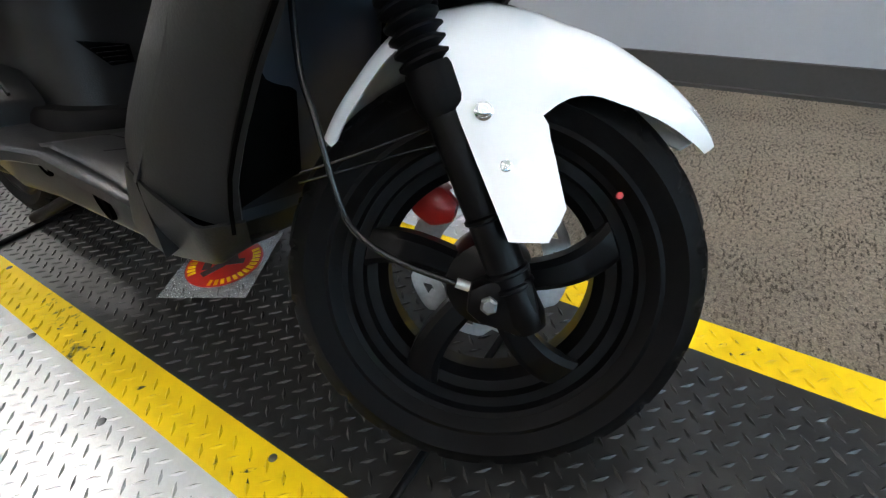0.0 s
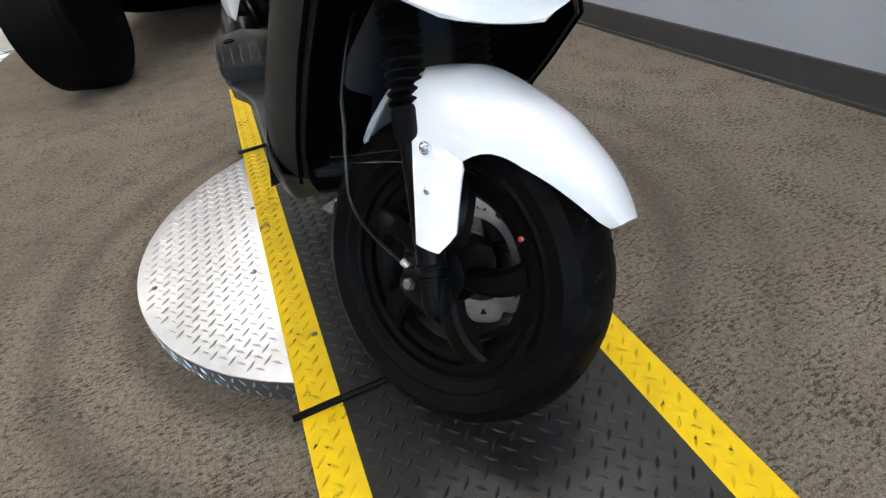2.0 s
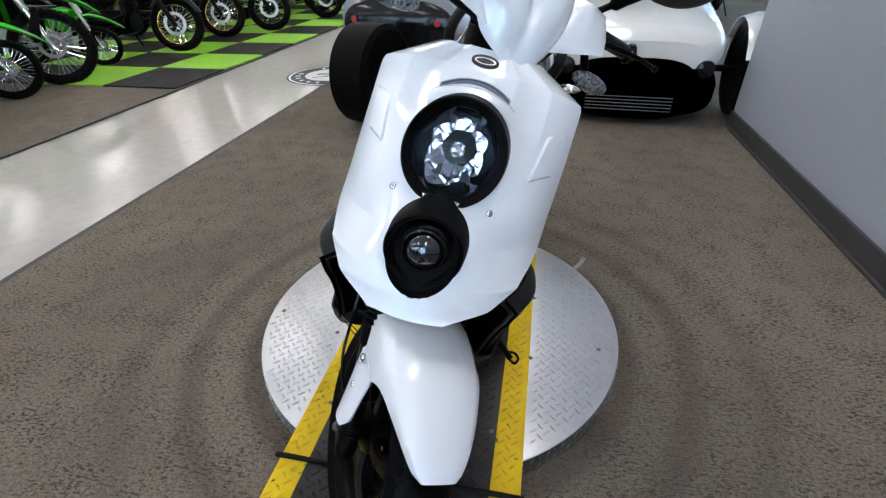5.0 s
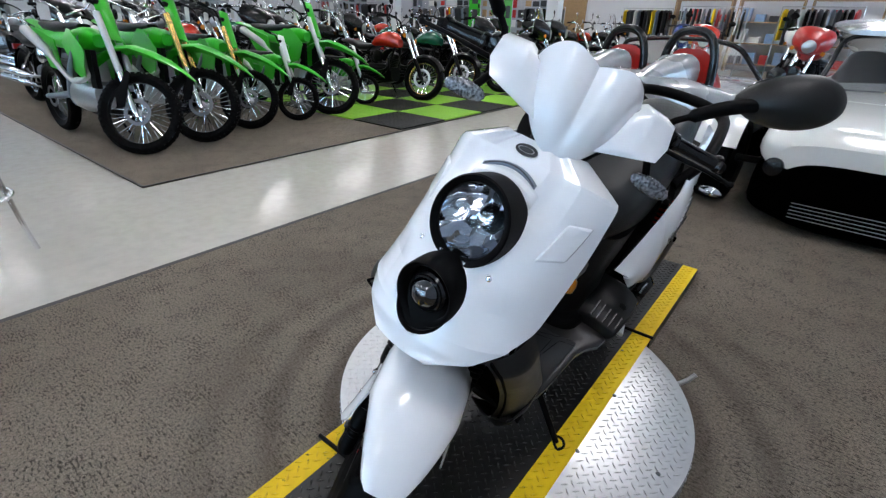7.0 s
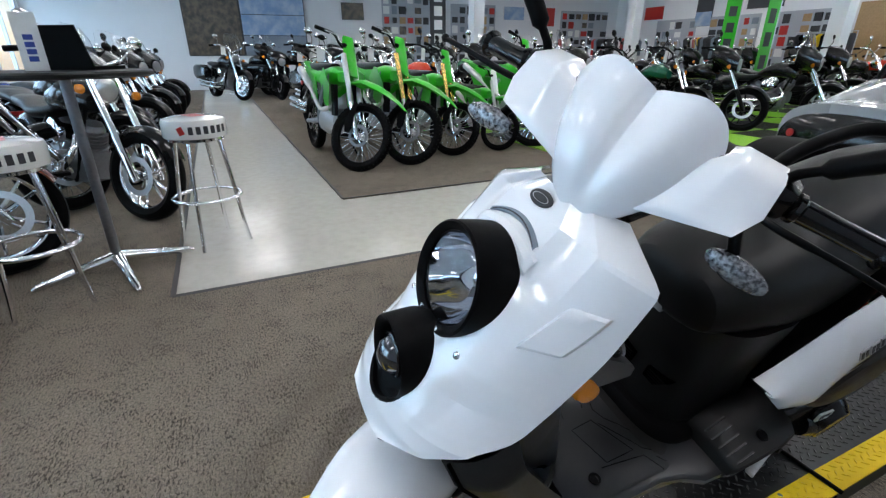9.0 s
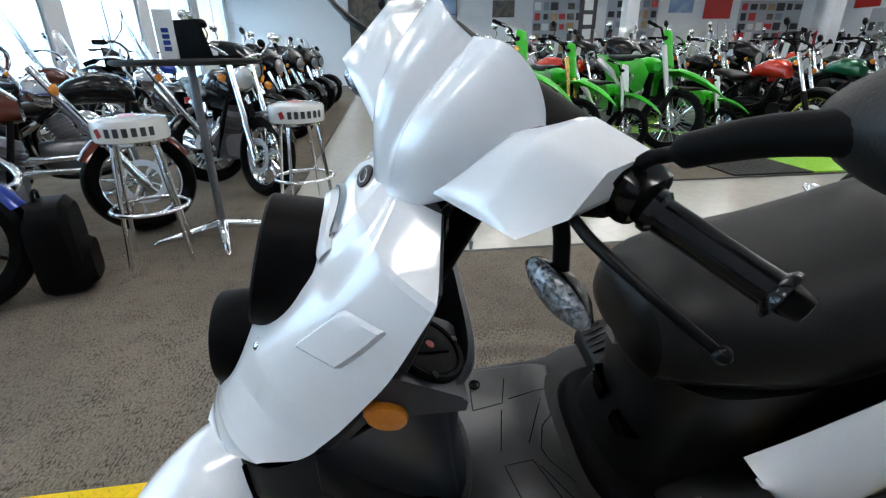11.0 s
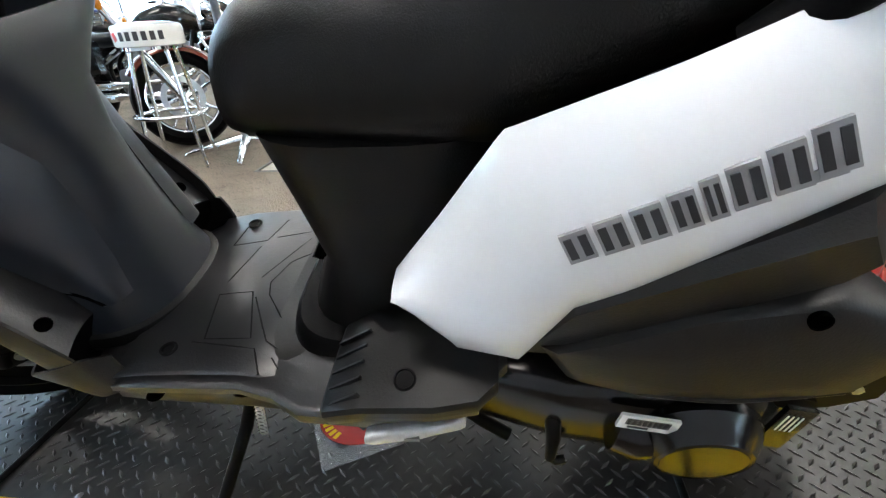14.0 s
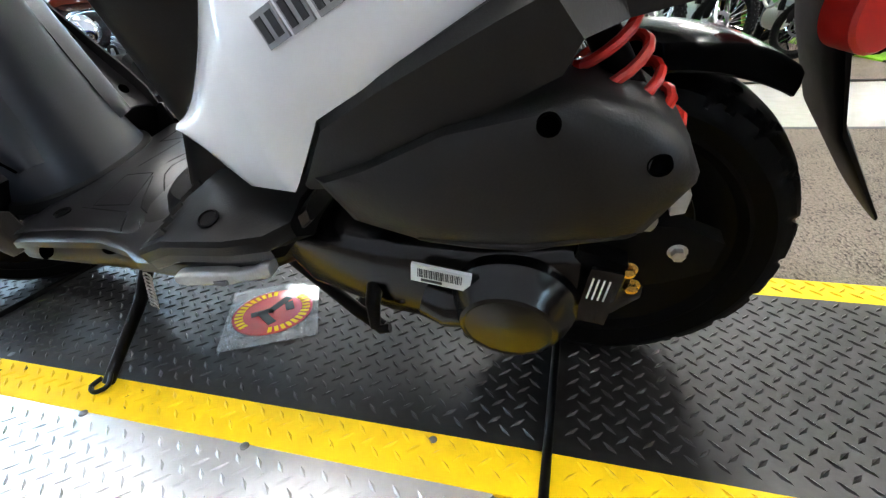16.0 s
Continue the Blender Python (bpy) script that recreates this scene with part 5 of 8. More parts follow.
tube(b, spline([(0.15, -0.4, 0.67), (0.185, -0.47, 0.74), (0.18, -0.6, 0.8), (0.14, -0.74, 0.84), (0, -0.79, 0.85), (-0.14, -0.74, 0.84), (-0.18, -0.6, 0.8), (-0.185, -0.47, 0.74), (-0.15, -0.4, 0.67)], 6), 0.018, 14)
part("grab_rail", b, "black", scooter, "black grab rail round the seat")

# white side panels: outline in y-z, bulging outwards
TOPE = [(-0.123, 0.462), (-0.176, 0.542), (-0.232, 0.63), (-0.30, 0.655), (-0.42, 0.70), (-0.56, 0.745), (-0.74, 0.80)]
BOTE = [(-0.123, 0.4605), (-0.185, 0.40), (-0.245, 0.404), (-0.29, 0.478), (-0.42, 0.545), (-0.56, 0.615), (-0.74, 0.72)]


def side(t, v, s, off=0.0):
    k = t * (len(TOPE) - 1)
    i = min(int(k), len(TOPE) - 2)
    f = k - i
    (a, c), (d, e) = TOPE[i], TOPE[i + 1]
    (g, h), (p, q) = BOTE[i], BOTE[i + 1]
    y1, z1, y0, z0 = a + (d - a) * f, c + (e - c) * f, g + (p - g) * f, h + (q - h) * f
    x = 0.185 + 0.03 * min(1, t * 3) - 0.07 * max(0, (t - 0.55) / 0.45) ** 1.3
    return V((s * (x + 0.016 * math.sin(math.pi * v) ** 0.6 - 0.03 * v * v + off), y0 + (y1 - y0) * v, z0 + (z1 - z0) * v))


for s in (-1, 1):
    b = grid_panel(43, 11, lambda t, v: side(t, v, s))
    sp = part("side_panel", b, "white", scooter, "glossy white rear side panel", solid=0.004 * s, sharp=50)
    # raised name badge: silver-edged plaque with dark strokes
    widths = (0.021, 0.021, 0.021, 0.017, 0.012, 0.021, 0.022, 0.023)
    p0, p1 = V((-0.276, 0.551)), V((-0.456, 0.632))
    d = (p1 - p0).normalized()
    up = V((0.45, 0.9)).normalized()
    run, tot = 0.0, sum(widths) + 0.004 * 8
    skin = [side(i_ / 60, j_ / 16, 1) for i_ in range(61) for j_ in range(17)]
    def skin_x(y, z):
        return sum(v_.x for v_ in sorted(skin, key=lambda v_: (v_.y - y) ** 2 + (v_.z - z) ** 2)[:4]) / 4 + 0.0052
    R2 = Matrix(((1, 0, 0, 0), (0, d.x, up.x, 0), (0, d.y, up.y, 0), (0, 0, 0, 1)))
    for i, w in enumerate(widths):
        c2 = p0 + d * ((run + w / 2) / tot * (p1 - p0).length)
        run += w + 0.004
        hgt, w = 0.021 + 0.011 * i / 7, w * 0.98
        bx = skin_x(c2.x, c2.y)
        R2 = Matrix(((1, 0, (skin_x(c2.x, c2.y + 0.012) - skin_x(c2.x, c2.y - 0.012)) / 0.024 * s, 0), (0, d.x, up.x, 0), (0, d.y, up.y, 0), (0, 0, 0, 1)))
        b = B()
        box(b, (s * bx, c2.x, c2.y), (0.003, w + 0.001, hgt + 0.005), R2)
        part("badge_plate", b, "plaque", sp, "silver badge plate", bevel=0.001)
        mm = Matrix.Translation((s * (bx + 0.0018), c2.x, c2.y)) @ R2
        for u in (-0.27, 0.27):
            b = B()
            box(b, mm @ V((0, u * w, 0)), (0.0016, 0.3 * w, 0.86 * hgt), R2)
            part("badge_bar", b, "ink", sp)
    b = B()
    box(b, (s * skin_x(-0.437, 0.606), -0.437, 0.606), (0.002, 0.034, 0.009), R2)
    part("badge_plate", b, "plaque", sp, bevel=0.0006)
    # dark trim under the panel: a band, a crease, a deep face that ends in a slanted facet, and a thinner bar behind
    TR = [((0.206, -0.25, 0.409), (0.209, -0.252, 0.404), (0.206, -0.254, 0.398)), ((0.214, -0.292, 0.478), (0.22, -0.294, 0.468), (0.212, -0.285, 0.404)), ((0.216, -0.355, 0.512), (0.225, -0.355, 0.502), (0.212, -0.351, 0.435)), ((0.211, -0.45, 0.56), (0.226, -0.451, 0.548), (0.212, -0.444, 0.481)), ((0.207, -0.478, 0.574), (0.226, -0.476, 0.559), (0.215, -0.494, 0.507)), ((0.205, -0.49, 0.58), (0.226, -0.487, 0.563), (0.222, -0.507, 0.533)), ((0.186, -0.513, 0.588), (0.186, -0.512, 0.573), (0.184, -0.537, 0.534))]
    BAR = [((0.188, -0.513, 0.592), (0.187, -0.512, 0.573), (0.184, -0.537, 0.534)), ((0.17, -0.575, 0.618), (0.168, -0.58, 0.592), (0.152, -0.585, 0.535)), ((0.154, -0.64, 0.655), (0.152, -0.64, 0.625), (0.134, -0.635, 0.555)), ((0.122, -0.74, 0.735), (0.12, -0.74, 0.70), (0.1, -0.74, 0.63))]
    for nm, rows in (("lower_trim", TR), ("tail_trim", BAR)):
        b = B()
        loft(b, [[V((s * p_[0], p_[1], p_[2])) for p_ in ((u_[0] - 0.03, u_[1], u_[2] + 0.004), u_, c_, l_, (l_[0] - 0.05, l_[1], l_[2] + 0.004))] for u_, c_, l_ in rows])
        part(nm, b, "grey", scooter, "dark grey trim under the side panel", bevel=0.002, sharp=20)

# rear wheel, engine, airbox
RCN = V((0, -0.545, 0.226))
rw = new("rear_wheel")
rw.parent = scooter
rw["label"] = "black rear wheel with grooved tyre"
tyre(rw, RCN, 0.226, 0.122, 0.156)
rim_mesh(rw, RCN, 0.156, 0.088, 5)
b = B()
lathe(b, [(0.03, -0.012), (0.126, -0.012), (0.13, -0.006), (0.13, 0.02), (0.1, 0.03), (0.03, 0.034)], Matrix.Translation(RCN) @ XAX, 48)
part("brake_drum", b, "paintblack", rw, "black brake drum")
b = B()
out = [(-0.262, 0.415), (-0.292, 0.366), (-0.37, 0.342), (-0.47, 0.338), (-0.57, 0.368), (-0.602, 0.42), (-0.588, 0.452), (-0.558, 0.476), (-0.51, 0.494), (-0.40, 0.47), (-0.31, 0.43)]
n = len(out)
cy, cz = -0.43, 0.425
rings = []
for x, k in ((0.11, 0.97), (0.195, 1.0), (0.212, 0.97), (0.222, 0.88), (0.226, 0.6), (0.228, 0.2)):
    rings.append([V((-x, cy + (y - cy) * k, cz + (z - cz) * k)) for y, z in [p for i in range(n) for p in (out[i], ((out[i][0] + out[(i + 1) % n][0]) / 2, (out[i][1] + out[(i + 1) % n][1]) / 2))]])
loft(b, rings)
ab = part("airbox", b, "grey", scooter, "dark grey textured airbox cover with two holes", sharp=45)
for y, z in ((-0.486, 0.475), (-0.567, 0.441)):
    b = B()
    lathe(b, [(0.0092, -0.004), (0.0092, 0.0015), (0.0085, 0.002), (0.0078, 0.0005), (0.0004, 0.0005)], along((-0.2265 if y > -0.5 else -0.2225, y, z), (-1, 0, 0.05)), 24)
    part("recess", b, "hole", ab, "dark round screw recess")
for pts in (((-0.36, 0.357), (-0.45, 0.354), (-0.56, 0.372)), ((-0.505, 0.455), (-0.52, 0.445), (-0.53, 0.43))):
    b = B()
    (ya, za), (ym, zm), (yb, zb) = pts
    tube(b, spline([(-0.2195, ya, za), (-0.2225, ym, zm), (-0.2175, yb, zb)], 8), [0.001] + [0.0035] * 15 + [0.001], 8)
    part("moulded_crease", b, "grey", ab)
b = B()
rings = []
for y, z, hh, x1 in ((-0.13, 0.30, 0.035, 0.15), (-0.2, 0.285, 0.052, 0.19), (-0.3, 0.27, 0.06, 0.205), (-0.42, 0.265, 0.068, 0.21), (-0.5, 0.275, 0.066, 0.205), (-0.555, 0.265, 0.045, 0.185), (-0.585, 0.255, 0.03, 0.16)):
    rings.append([V((-x1 + 0.06 + x * 1.0, y, z + w)) for x, w in srect(0.06, hh, 24, 4)])
loft(b, rings)
eg = part("engine_case", b, "engine", scooter, "black painted transmission case")
m = along((-0.196, -0.45, 0.259), (-1, 0, -0.12))
b = B()
lathe(b, [(0.07, 0), (0.069, 0.012), (0.061, 0.028), (0.054, 0.036), (0.051, 0.041), (0.047, 0.0425), (0.045, 0.0415), (0.0004, 0.043)], m, 56)
part("round_cover", b, "engine", eg, "round glossy black transmission cover", sharp=20)
b = B()
tube(b, [(-0.2, -0.36, 0.262), (-0.206, -0.385, 0.256), (-0.207, -0.4, 0.255)], [0.03, 0.031, 0.027], 20)
part("cover_neck", b, "engine", eg)
b = B()
SM = Matrix.Translation((-0.227, -0.383, 0.312)) @ rotm(10, "X")
box(b, (0, 0, 0), (0.004, 0.062, 0.023))
lb = part("label_sticker", b, "paper", eg, "white barcode sticker", xf=SM)
b = B()
for k in range(26):
    box(b, (-0.0023, 0.0235 - k * 0.0018, 0.002), (0.0008, 0.0007 + 0.0007 * ((k * 7) % 3) / 2, 0.011))
box(b, (-0.0023, 0.009, -0.0075), (0.0008, 0.022, 0.003))
part("barcode", b, "ink", lb, xf=SM)
b = B()
box(b, (-0.203, -0.537, 0.279), (0.006, 0.031, 0.074), rotm(10, "X"))
part("case_bracket", b, "gloss", eg, "black bracket with small printed lines", bevel=0.004)
b = B()
for k in range(4):
    box(b, (-0.2072, -0.5285 - 0.0052 * k, 0.293 - 0.001 * k), (0.0006, 0.0018, 0.028), rotm(10, "X"))
part("print_block", b, "paper", eg)
b = B()
box(b, (-0.182, -0.535, 0.312), (0.024, 0.05, 0.022), rotm(20, "X"))
part("bracket_arm", b, "paintblack", eg, "black bracket", bevel=0.006)
for y, z in ((-0.566, 0.29), (-0.571, 0.268), (-0.607, 0.317), (-0.575, 0.352)):
    b = B()
    lathe(b, [(0.0095, 0), (0.0095, 0.004), (0.0065, 0.005)], along((-0.168, y, z), (-1, 0, 0)), 16)
    lathe(b, [(0.0065, 0.005), (0.0065, 0.012), (0.004, 0.013)], along((-0.168, y, z), (-1, 0, 0)), 6)
    part("bolt", b, "gold" if z < 0.3 else "steel", eg)
b = B()
plate(b, [(-0.53, 0.33), (-0.55, 0.35), (-0.61, 0.345), (-0.645, 0.33), (-0.64, 0.295), (-0.6, 0.275), (-0.55, 0.26)], -0.172, -0.15)
part("rear_bracket", b, "paintblack", eg, bevel=0.004)
b = B()
plate(b, [(-0.592, 0.362), (-0.604, 0.366), (-0.606, 0.385), (-0.599, 0.394), (-0.591, 0.38)], -0.176, -0.164)
part("bright_lug", b, "silver", eg, "small bright alloy lug", bevel=0.002)
b = B()
tube(b, [(-0.17, -0.29, 0.27), (-0.2, -0.29, 0.262), (-0.215, -0.29, 0.25), (-0.222, -0.288, 0.216)], [0.010, 0.010, 0.009, 0.0065], 12)
tube(b, [(-0.222, -0.288, 0.218), (-0.223, -0.294, 0.212), (-0.221, -0.306, 0.214)], 0.0058, 10)
part("kick_starter", b, "paintblack", scooter, "folded black kick starter")
# shock absorber
b = B()
p, q = V((-0.145, -0.485, 0.58)), V((-0.138, -0.583, 0.40))
tube(b, [p, q], 0.014, 14)
sk = part("shock_absorber", b, "black", scooter, "rear shock absorber with red spring")
d = (q - p)
b = B()
a0 = d.normalized().orthogonal().normalized()
a1 = d.normalized().cross(a0)
tube(b, [p + d * (0.02 + 0.9 * k / 110) + 0.027 * (a0 * math.cos(2 * math.pi * 7.5 * k / 110) + a1 * math.sin(2 * math.pi * 7.5 * k / 110)) for k in range(111)], 0.0048, 8)
part("spring", b, "redspring", sk, "red coil spring")
# rear hugger, tail, plate holder, reflector
b = B()
rings = []
for j in range(15):
    t = j / 14
    a = radians(-8 + 49 * t)
    wd = 0.085 - 0.045 * t ** 2
    ring = []
    for u in (-1, -0.8, -0.4, 0, 0.4, 0.8, 1):
        r = 0.248 + 0.022 * t - 0.02 * abs(u) ** 2.5
        ring.append(RCN + V((wd * u, -r * math.sin(a), r * math.cos(a))))
    rings.append(ring)
loft(b, rings, closed=False)
part("rear_hugger", b, "gloss", scooter, "glossy black rear mudguard over the tyre", solid=0.003)
b = B()
loft(b, [[V((x, y, z + w)) for x, w in srect(hw, hh, 18, 3)] for y, z, hw, hh in ((-0.62, 0.64, 0.09, 0.05), (-0.70, 0.57, 0.075, 0.045), (-0.725, 0.47, 0.07, 0.025), (-0.755, 0.385, 0.06, 0.014), (-0.815, 0.295, 0.05, 0.008), (-0.832, 0.272, 0.04, 0.006))])
part("plate_holder", b, "black", scooter, "black rear plate holder")
for s in (-1, 1):
    b = B()
    lathe(b, [(0.035, -0.02), (0.035, 0.006), (0.032, 0.009), (0.0004, 0.010)], along((s * 0.10, -0.722, 0.51), (s * 0.85, -0.5, 0)), 32)
    part("rear_reflector", b, "red", scooter, "round red reflector")
b = B()
box(b, (0, -0.77, 0.72), (0.17, 0.03, 0.07), rotm(-20, "X"))
part("tail_light", b, "red", scooter, "red tail light", bevel=0.01)
for s in (-1, 1):
    ri = new("rear_indicator")
    ri.parent = scooter
    b = B()
    tube(b, [(s * 0.18, -0.47, 0.66), (s * 0.215, -0.47, 0.67)], 0.008, 10)
    part("stalk", b, "black", ri)
    b = B()
    lathe(b, [(0.0004, -0.035), (0.008, -0.03), (0.014, -0.01), (0.0145, 0.008), (0.012, 0.02), (0.0004, 0.036)], facing((s * 0.245, -0.468, 0.676), (s, 0.1, 0.1), (0, 1, 0)) @ Matrix.Diagonal((1.2, 0.9, 1, 1)), 20)
    part("body", b, "chrome", ri, "bright oval rear indicator")
# exhaust on the right
b = B()
tube(b, [(0.12, -0.15, 0.2), (0.16, -0.3, 0.22), (0.165, -0.36, 0.24), (0.168, -0.62, 0.32), (0.168, -0.7, 0.35)], [0.018, 0.02, 0.05, 0.055, 0.045], 22)
part("exhaust", b, "paintblack", scooter, "black exhaust silencer")

# side stand and centre stand
b = B()
tube(b, [(-0.13, 0.14, 0.205), (-0.17, 0.155, 0.15), (-0.275, 0.185, 0.064)], [0.011, 0.01, 0.009], 12)
ss = part("side_stand", b, "paintblack", scooter, "black side stand, lowered")
b = B()
tube(b, spline([(-0.262, 0.18, 0.08), (-0.284, 0.17, 0.074), (-0.297, 0.185, 0.071), (-0.288, 0.204, 0.068), (-0.272, 0.196, 0.07)], 6), 0.0038, 8)
part("foot_loop", b, "paintblack", ss)
b = B()
tube(b, [V((-0.158, 0.125, 0.195)) + V((-0.02, 0, -0.05)) * (i / 60) + 0.007 * V((0, math.cos(i * 0.9), math.sin(i * 0.9))) for i in range(61)], 0.0013, 6)
part("return_spring", b, "steel", ss)
b = B()
loft(b, [[V((x - 0.012 * (y + 0.13) / 0.05, y, z + w)) for x, w in srect(0.009, hh, 16, 3.5)] for y, z, hh in ((-0.082, 0.308, 0.006), (-0.09, 0.307, 0.0095), (-0.14, 0.303, 0.010), (-0.15, 0.303, 0.0075), (-0.172, 0.306, 0.0085), (-0.182, 0.309, 0.0115), (-0.19, 0.31, 0.008))])
fp = part("pillion_peg", b, "silver", scooter, "folded silver alloy pillion foot peg", xf=Matrix.Translation((-0.245, 0, 0)), bevel=0.001)
b = B()
box(b, (-0.2535, -0.115, 0.3), (0.004, 0.05, 0.006), rotm(-2, "X"))
part("peg_groove", b, "alu_dark", fp, bevel=0.001)
b = B()
tube(b, [(0.08, -0.08, 0.19), (0.12, -0.2, 0.12), (0.13, -0.24, 0.1)], 0.011, 10)
tube(b, [(-0.08, -0.08, 0.19), (-0.12, -0.2, 0.12), (-0.13, -0.24, 0.1)], 0.011, 10)
tube(b, [(-0.12, -0.2, 0.12), (0.12, -0.2, 0.12)], 0.009, 10)
part("centre_stand", b, "paintblack", scooter, "black centre stand, folded up")

# ---- handlebars (turn with the fork) ----
# white cowl: a screen of two lobes with a groove between, and a wing on either side
CTOP = spline([(0.0, 0.33, 1.03), (0.018, 0.327, 1.041), (0.052, 0.317, 1.05), (0.078, 0.308, 1.038), (0.094, 0.303, 1.016), (0.102, 0.302, 0.99)], 8)


def cowl(t, v, off=0.0):
    u = 2 * v - 1
    au = abs(u)
    pos = au * (len(CTOP) - 1)
    i_ = min(int(pos), len(CTOP) - 2)
    xt, yt, zt = CTOP[i_].lerp(CTOP[i_ + 1], pos - i_)
    xb_, yb_, zb_ = 0.056 * au ** 0.8, 0.398 - 0.028 * au ** 2, 0.886 + 0.028 * au ** 1.5
    k = t ** 0.9
    swell = 0.026 * math.sin(math.pi * min(1, t * 1.02)) * (1 - 0.75 * au ** 3)
    dent = -0.02 * math.exp(-(au / 0.2) ** 2) * min(1, t * 1.3) ** 0.8
    x = xb_ + (xt - xb_) * k ** 0.8
    return V((math.copysign(x, u), yb_ + (yt - yb_) * k + swell + dent + off, zb_ + (zt - zb_) * k))
b = grid_panel(33, 61, lambda t, v: cowl(t, v))
cw = part("handlebar_cowl", b, "white", scooter, "glossy white lobed handlebar cowl", solid=-0.004, xf=ST, sharp=60)
b = grid_panel(9, 17, lambda t, v: V(((2 * v - 1) * (0.05 + 0.03 * t), 0.312 - 0.028 * t - 0.02 * abs(2 * v - 1), 0.905 + 0.085 * t)))
part("instrument_panel", b, "black", scooter, "black instrument housing", solid=0.03, xf=ST)
b = B()
loft(b, [[V((x, y + hy * u, z + hz * w)) for u, w in srect(1, 1, 24, 3)] for x, y, z, hy, hz in ((-0.172, 0.268, 0.972, 0.026, 0.026), (-0.15, 0.272, 0.968, 0.036, 0.034), (-0.09, 0.286, 0.962, 0.05, 0.042), (0, 0.292, 0.955, 0.055, 0.05), (0.09, 0.286, 0.962, 0.05, 0.042), (0.15, 0.272, 0.968, 0.036, 0.034), (0.172, 0.268, 0.972, 0.026, 0.026))])
part("rear_cowl", b, "black", scooter, "matt black handlebar cover behind the white cowl", xf=ST)
for s in (-1, 1):
    b = B()
    low = [V((0.054, 0.380, 0.923)), V((0.161, 0.370, 0.953))]
    top = [V((0.094, 0.330, 0.998)), V((0.122, 0.326, 1.013)), V((0.172, 0.304, 1.004))]
    rim = [low[1], V((0.176, 0.335, 0.972)), top[2]]
    def run2(pts, k):
        return pts[0].lerp(pts[1], k * 2) if k < 0.5 else pts[1].lerp(pts[-1], k * 2 - 1)
    def wing(i_, j_):
        u, v = min(max((j_ - 1) / 14, 0), 1), min(max((i_ - 1) / 12, 0), 1)
        lo, hi = low[0].lerp(low[1], u), run2(top, u)
        le, ri = low[0].lerp(top[0], v), run2(rim, v)
        p = lo.lerp(hi, v) + le.lerp(ri, u) - low[0].lerp(low[1], u).lerp(top[0].lerp(top[2], u), v)
        e = min(u * 14, (1 - u) * 14, v * 12, (1 - v) * 12, 2) / 2
        p = p + V((0, 0.0045 * math.sin(math.pi * u) * math.sin(math.pi * v) + 0.004 * math.sin(e * math.pi / 2), 0))
        if i_ in (0, 14) or j_ in (0, 16):
            p = p + V((-0.004, -0.06, -0.003))
        return V((s * p.x, p.y, p.z))
    loft(b, [[wing(i_, j_) for j_ in range(17)] for i_ in range(15)], closed=False)
    part("cowl_wing", b, "white", cw, "flat white wing of the handlebar cowl", xf=ST, sharp=45)
    b = B()
    tube(b, spline([(s * 0.1, 0.29, 0.955), (s * 0.18, 0.268, 0.968), (s * 0.25, 0.253, 0.969 if s < 0 else 0.964), (s * (0.29 if s < 0 else 0.27), 0.246, 0.967 if s < 0 else 0.961)], 5), 0.0125, 14)
    bar = part("handlebar", b, "gloss", scooter, "black handlebar", xf=ST)
    b = B()
    pa, pb = V((s * 0.192, 0.264, 0.971)), V((s * (0.301 if s < 0 else 0.28), 0.243, 0.966 if s < 0 else 0.96))
    dd = (pb - pa).normalized()
    ln = (pb - pa).length
    lathe(b, [(0.0155, 0), (0.019, 0.004), (0.019, 0.01), (0.0152, 0.014), (0.0142, ln * 0.5), (0.0146, ln - 0.008), (0.0195, ln - 0.004), (0.0205, ln), (0.015, ln + 0.002)], along(pa, dd), 28)
    part("grip", b, "gloss", bar, "black rubber grip", xf=ST)
    b = B()
    lathe(b, [(0.0125, ln), (0.0127, ln + 0.004), (0.0112, ln + 0.013), (0.01, ln + 0.017), (0.0072, ln + 0.018), (0.0068, ln + 0.012)], along(pa, dd), 24)
    part("bar_end", b, "paintblack", bar, xf=ST)
    b = B()
    box(b, (s * 0.17, 0.262, 0.974), (0.05, 0.05, 0.046))
    part("switch_block", b, "gloss", bar, "black switch block", bevel=0.012, xf=ST)
    b = B()
    tube(b, spline([(s * 0.17, 0.325, 0.968), (s * 0.2, 0.333, 0.970), (s * 0.255, 0.335, 0.972), (s * 0.306, 0.328, 0.968)], 6), [0.0048] * 10 + [0.004] * 7 + [0.0038] * 2, 12)
    lathe(b, [(0.0004, -0.0065), (0.0046, -0.0045), (0.0065, 0), (0.0046, 0.0045), (0.0004, 0.0065)], Matrix.Translation((s * 0.309, 0.327, 0.968)), 14)
    part("brake_lever", b, "paintblack", bar, "black brake lever", xf=ST)
    ind = new("indicator")
    ind.parent = scooter
    b = B()
    tube(b, [(s * 0.15, 0.315, 0.955), (s * 0.165, 0.318, 0.935), (s * 0.182, 0.324, 0.905)], 0.0075, 10)
    part("stalk", b, "black", ind, xf=ST)
    im = Matrix.Translation((s * 0.192, 0.334, 0.901)) @ rotm(s * 4, "Y")
    b = B()
    lathe(b, [(0.0004, -0.017), (0.010, -0.014), (0.0155, -0.004), (0.016, 0.0)], im @ rotm(-90, "X") @ Matrix.Diagonal((2.5, 1.05, 1.15, 1)), 28)
    part("housing", b, "gloss", ind, xf=ST)
    b = B()
    lathe(b, [(0.016, 0.0), (0.0155, 0.005), (0.011, 0.010), (0.0004, 0.012)], im @ rotm(-90, "X") @ Matrix.Diagonal((2.5, 1.05, 1.15, 1)), 28)
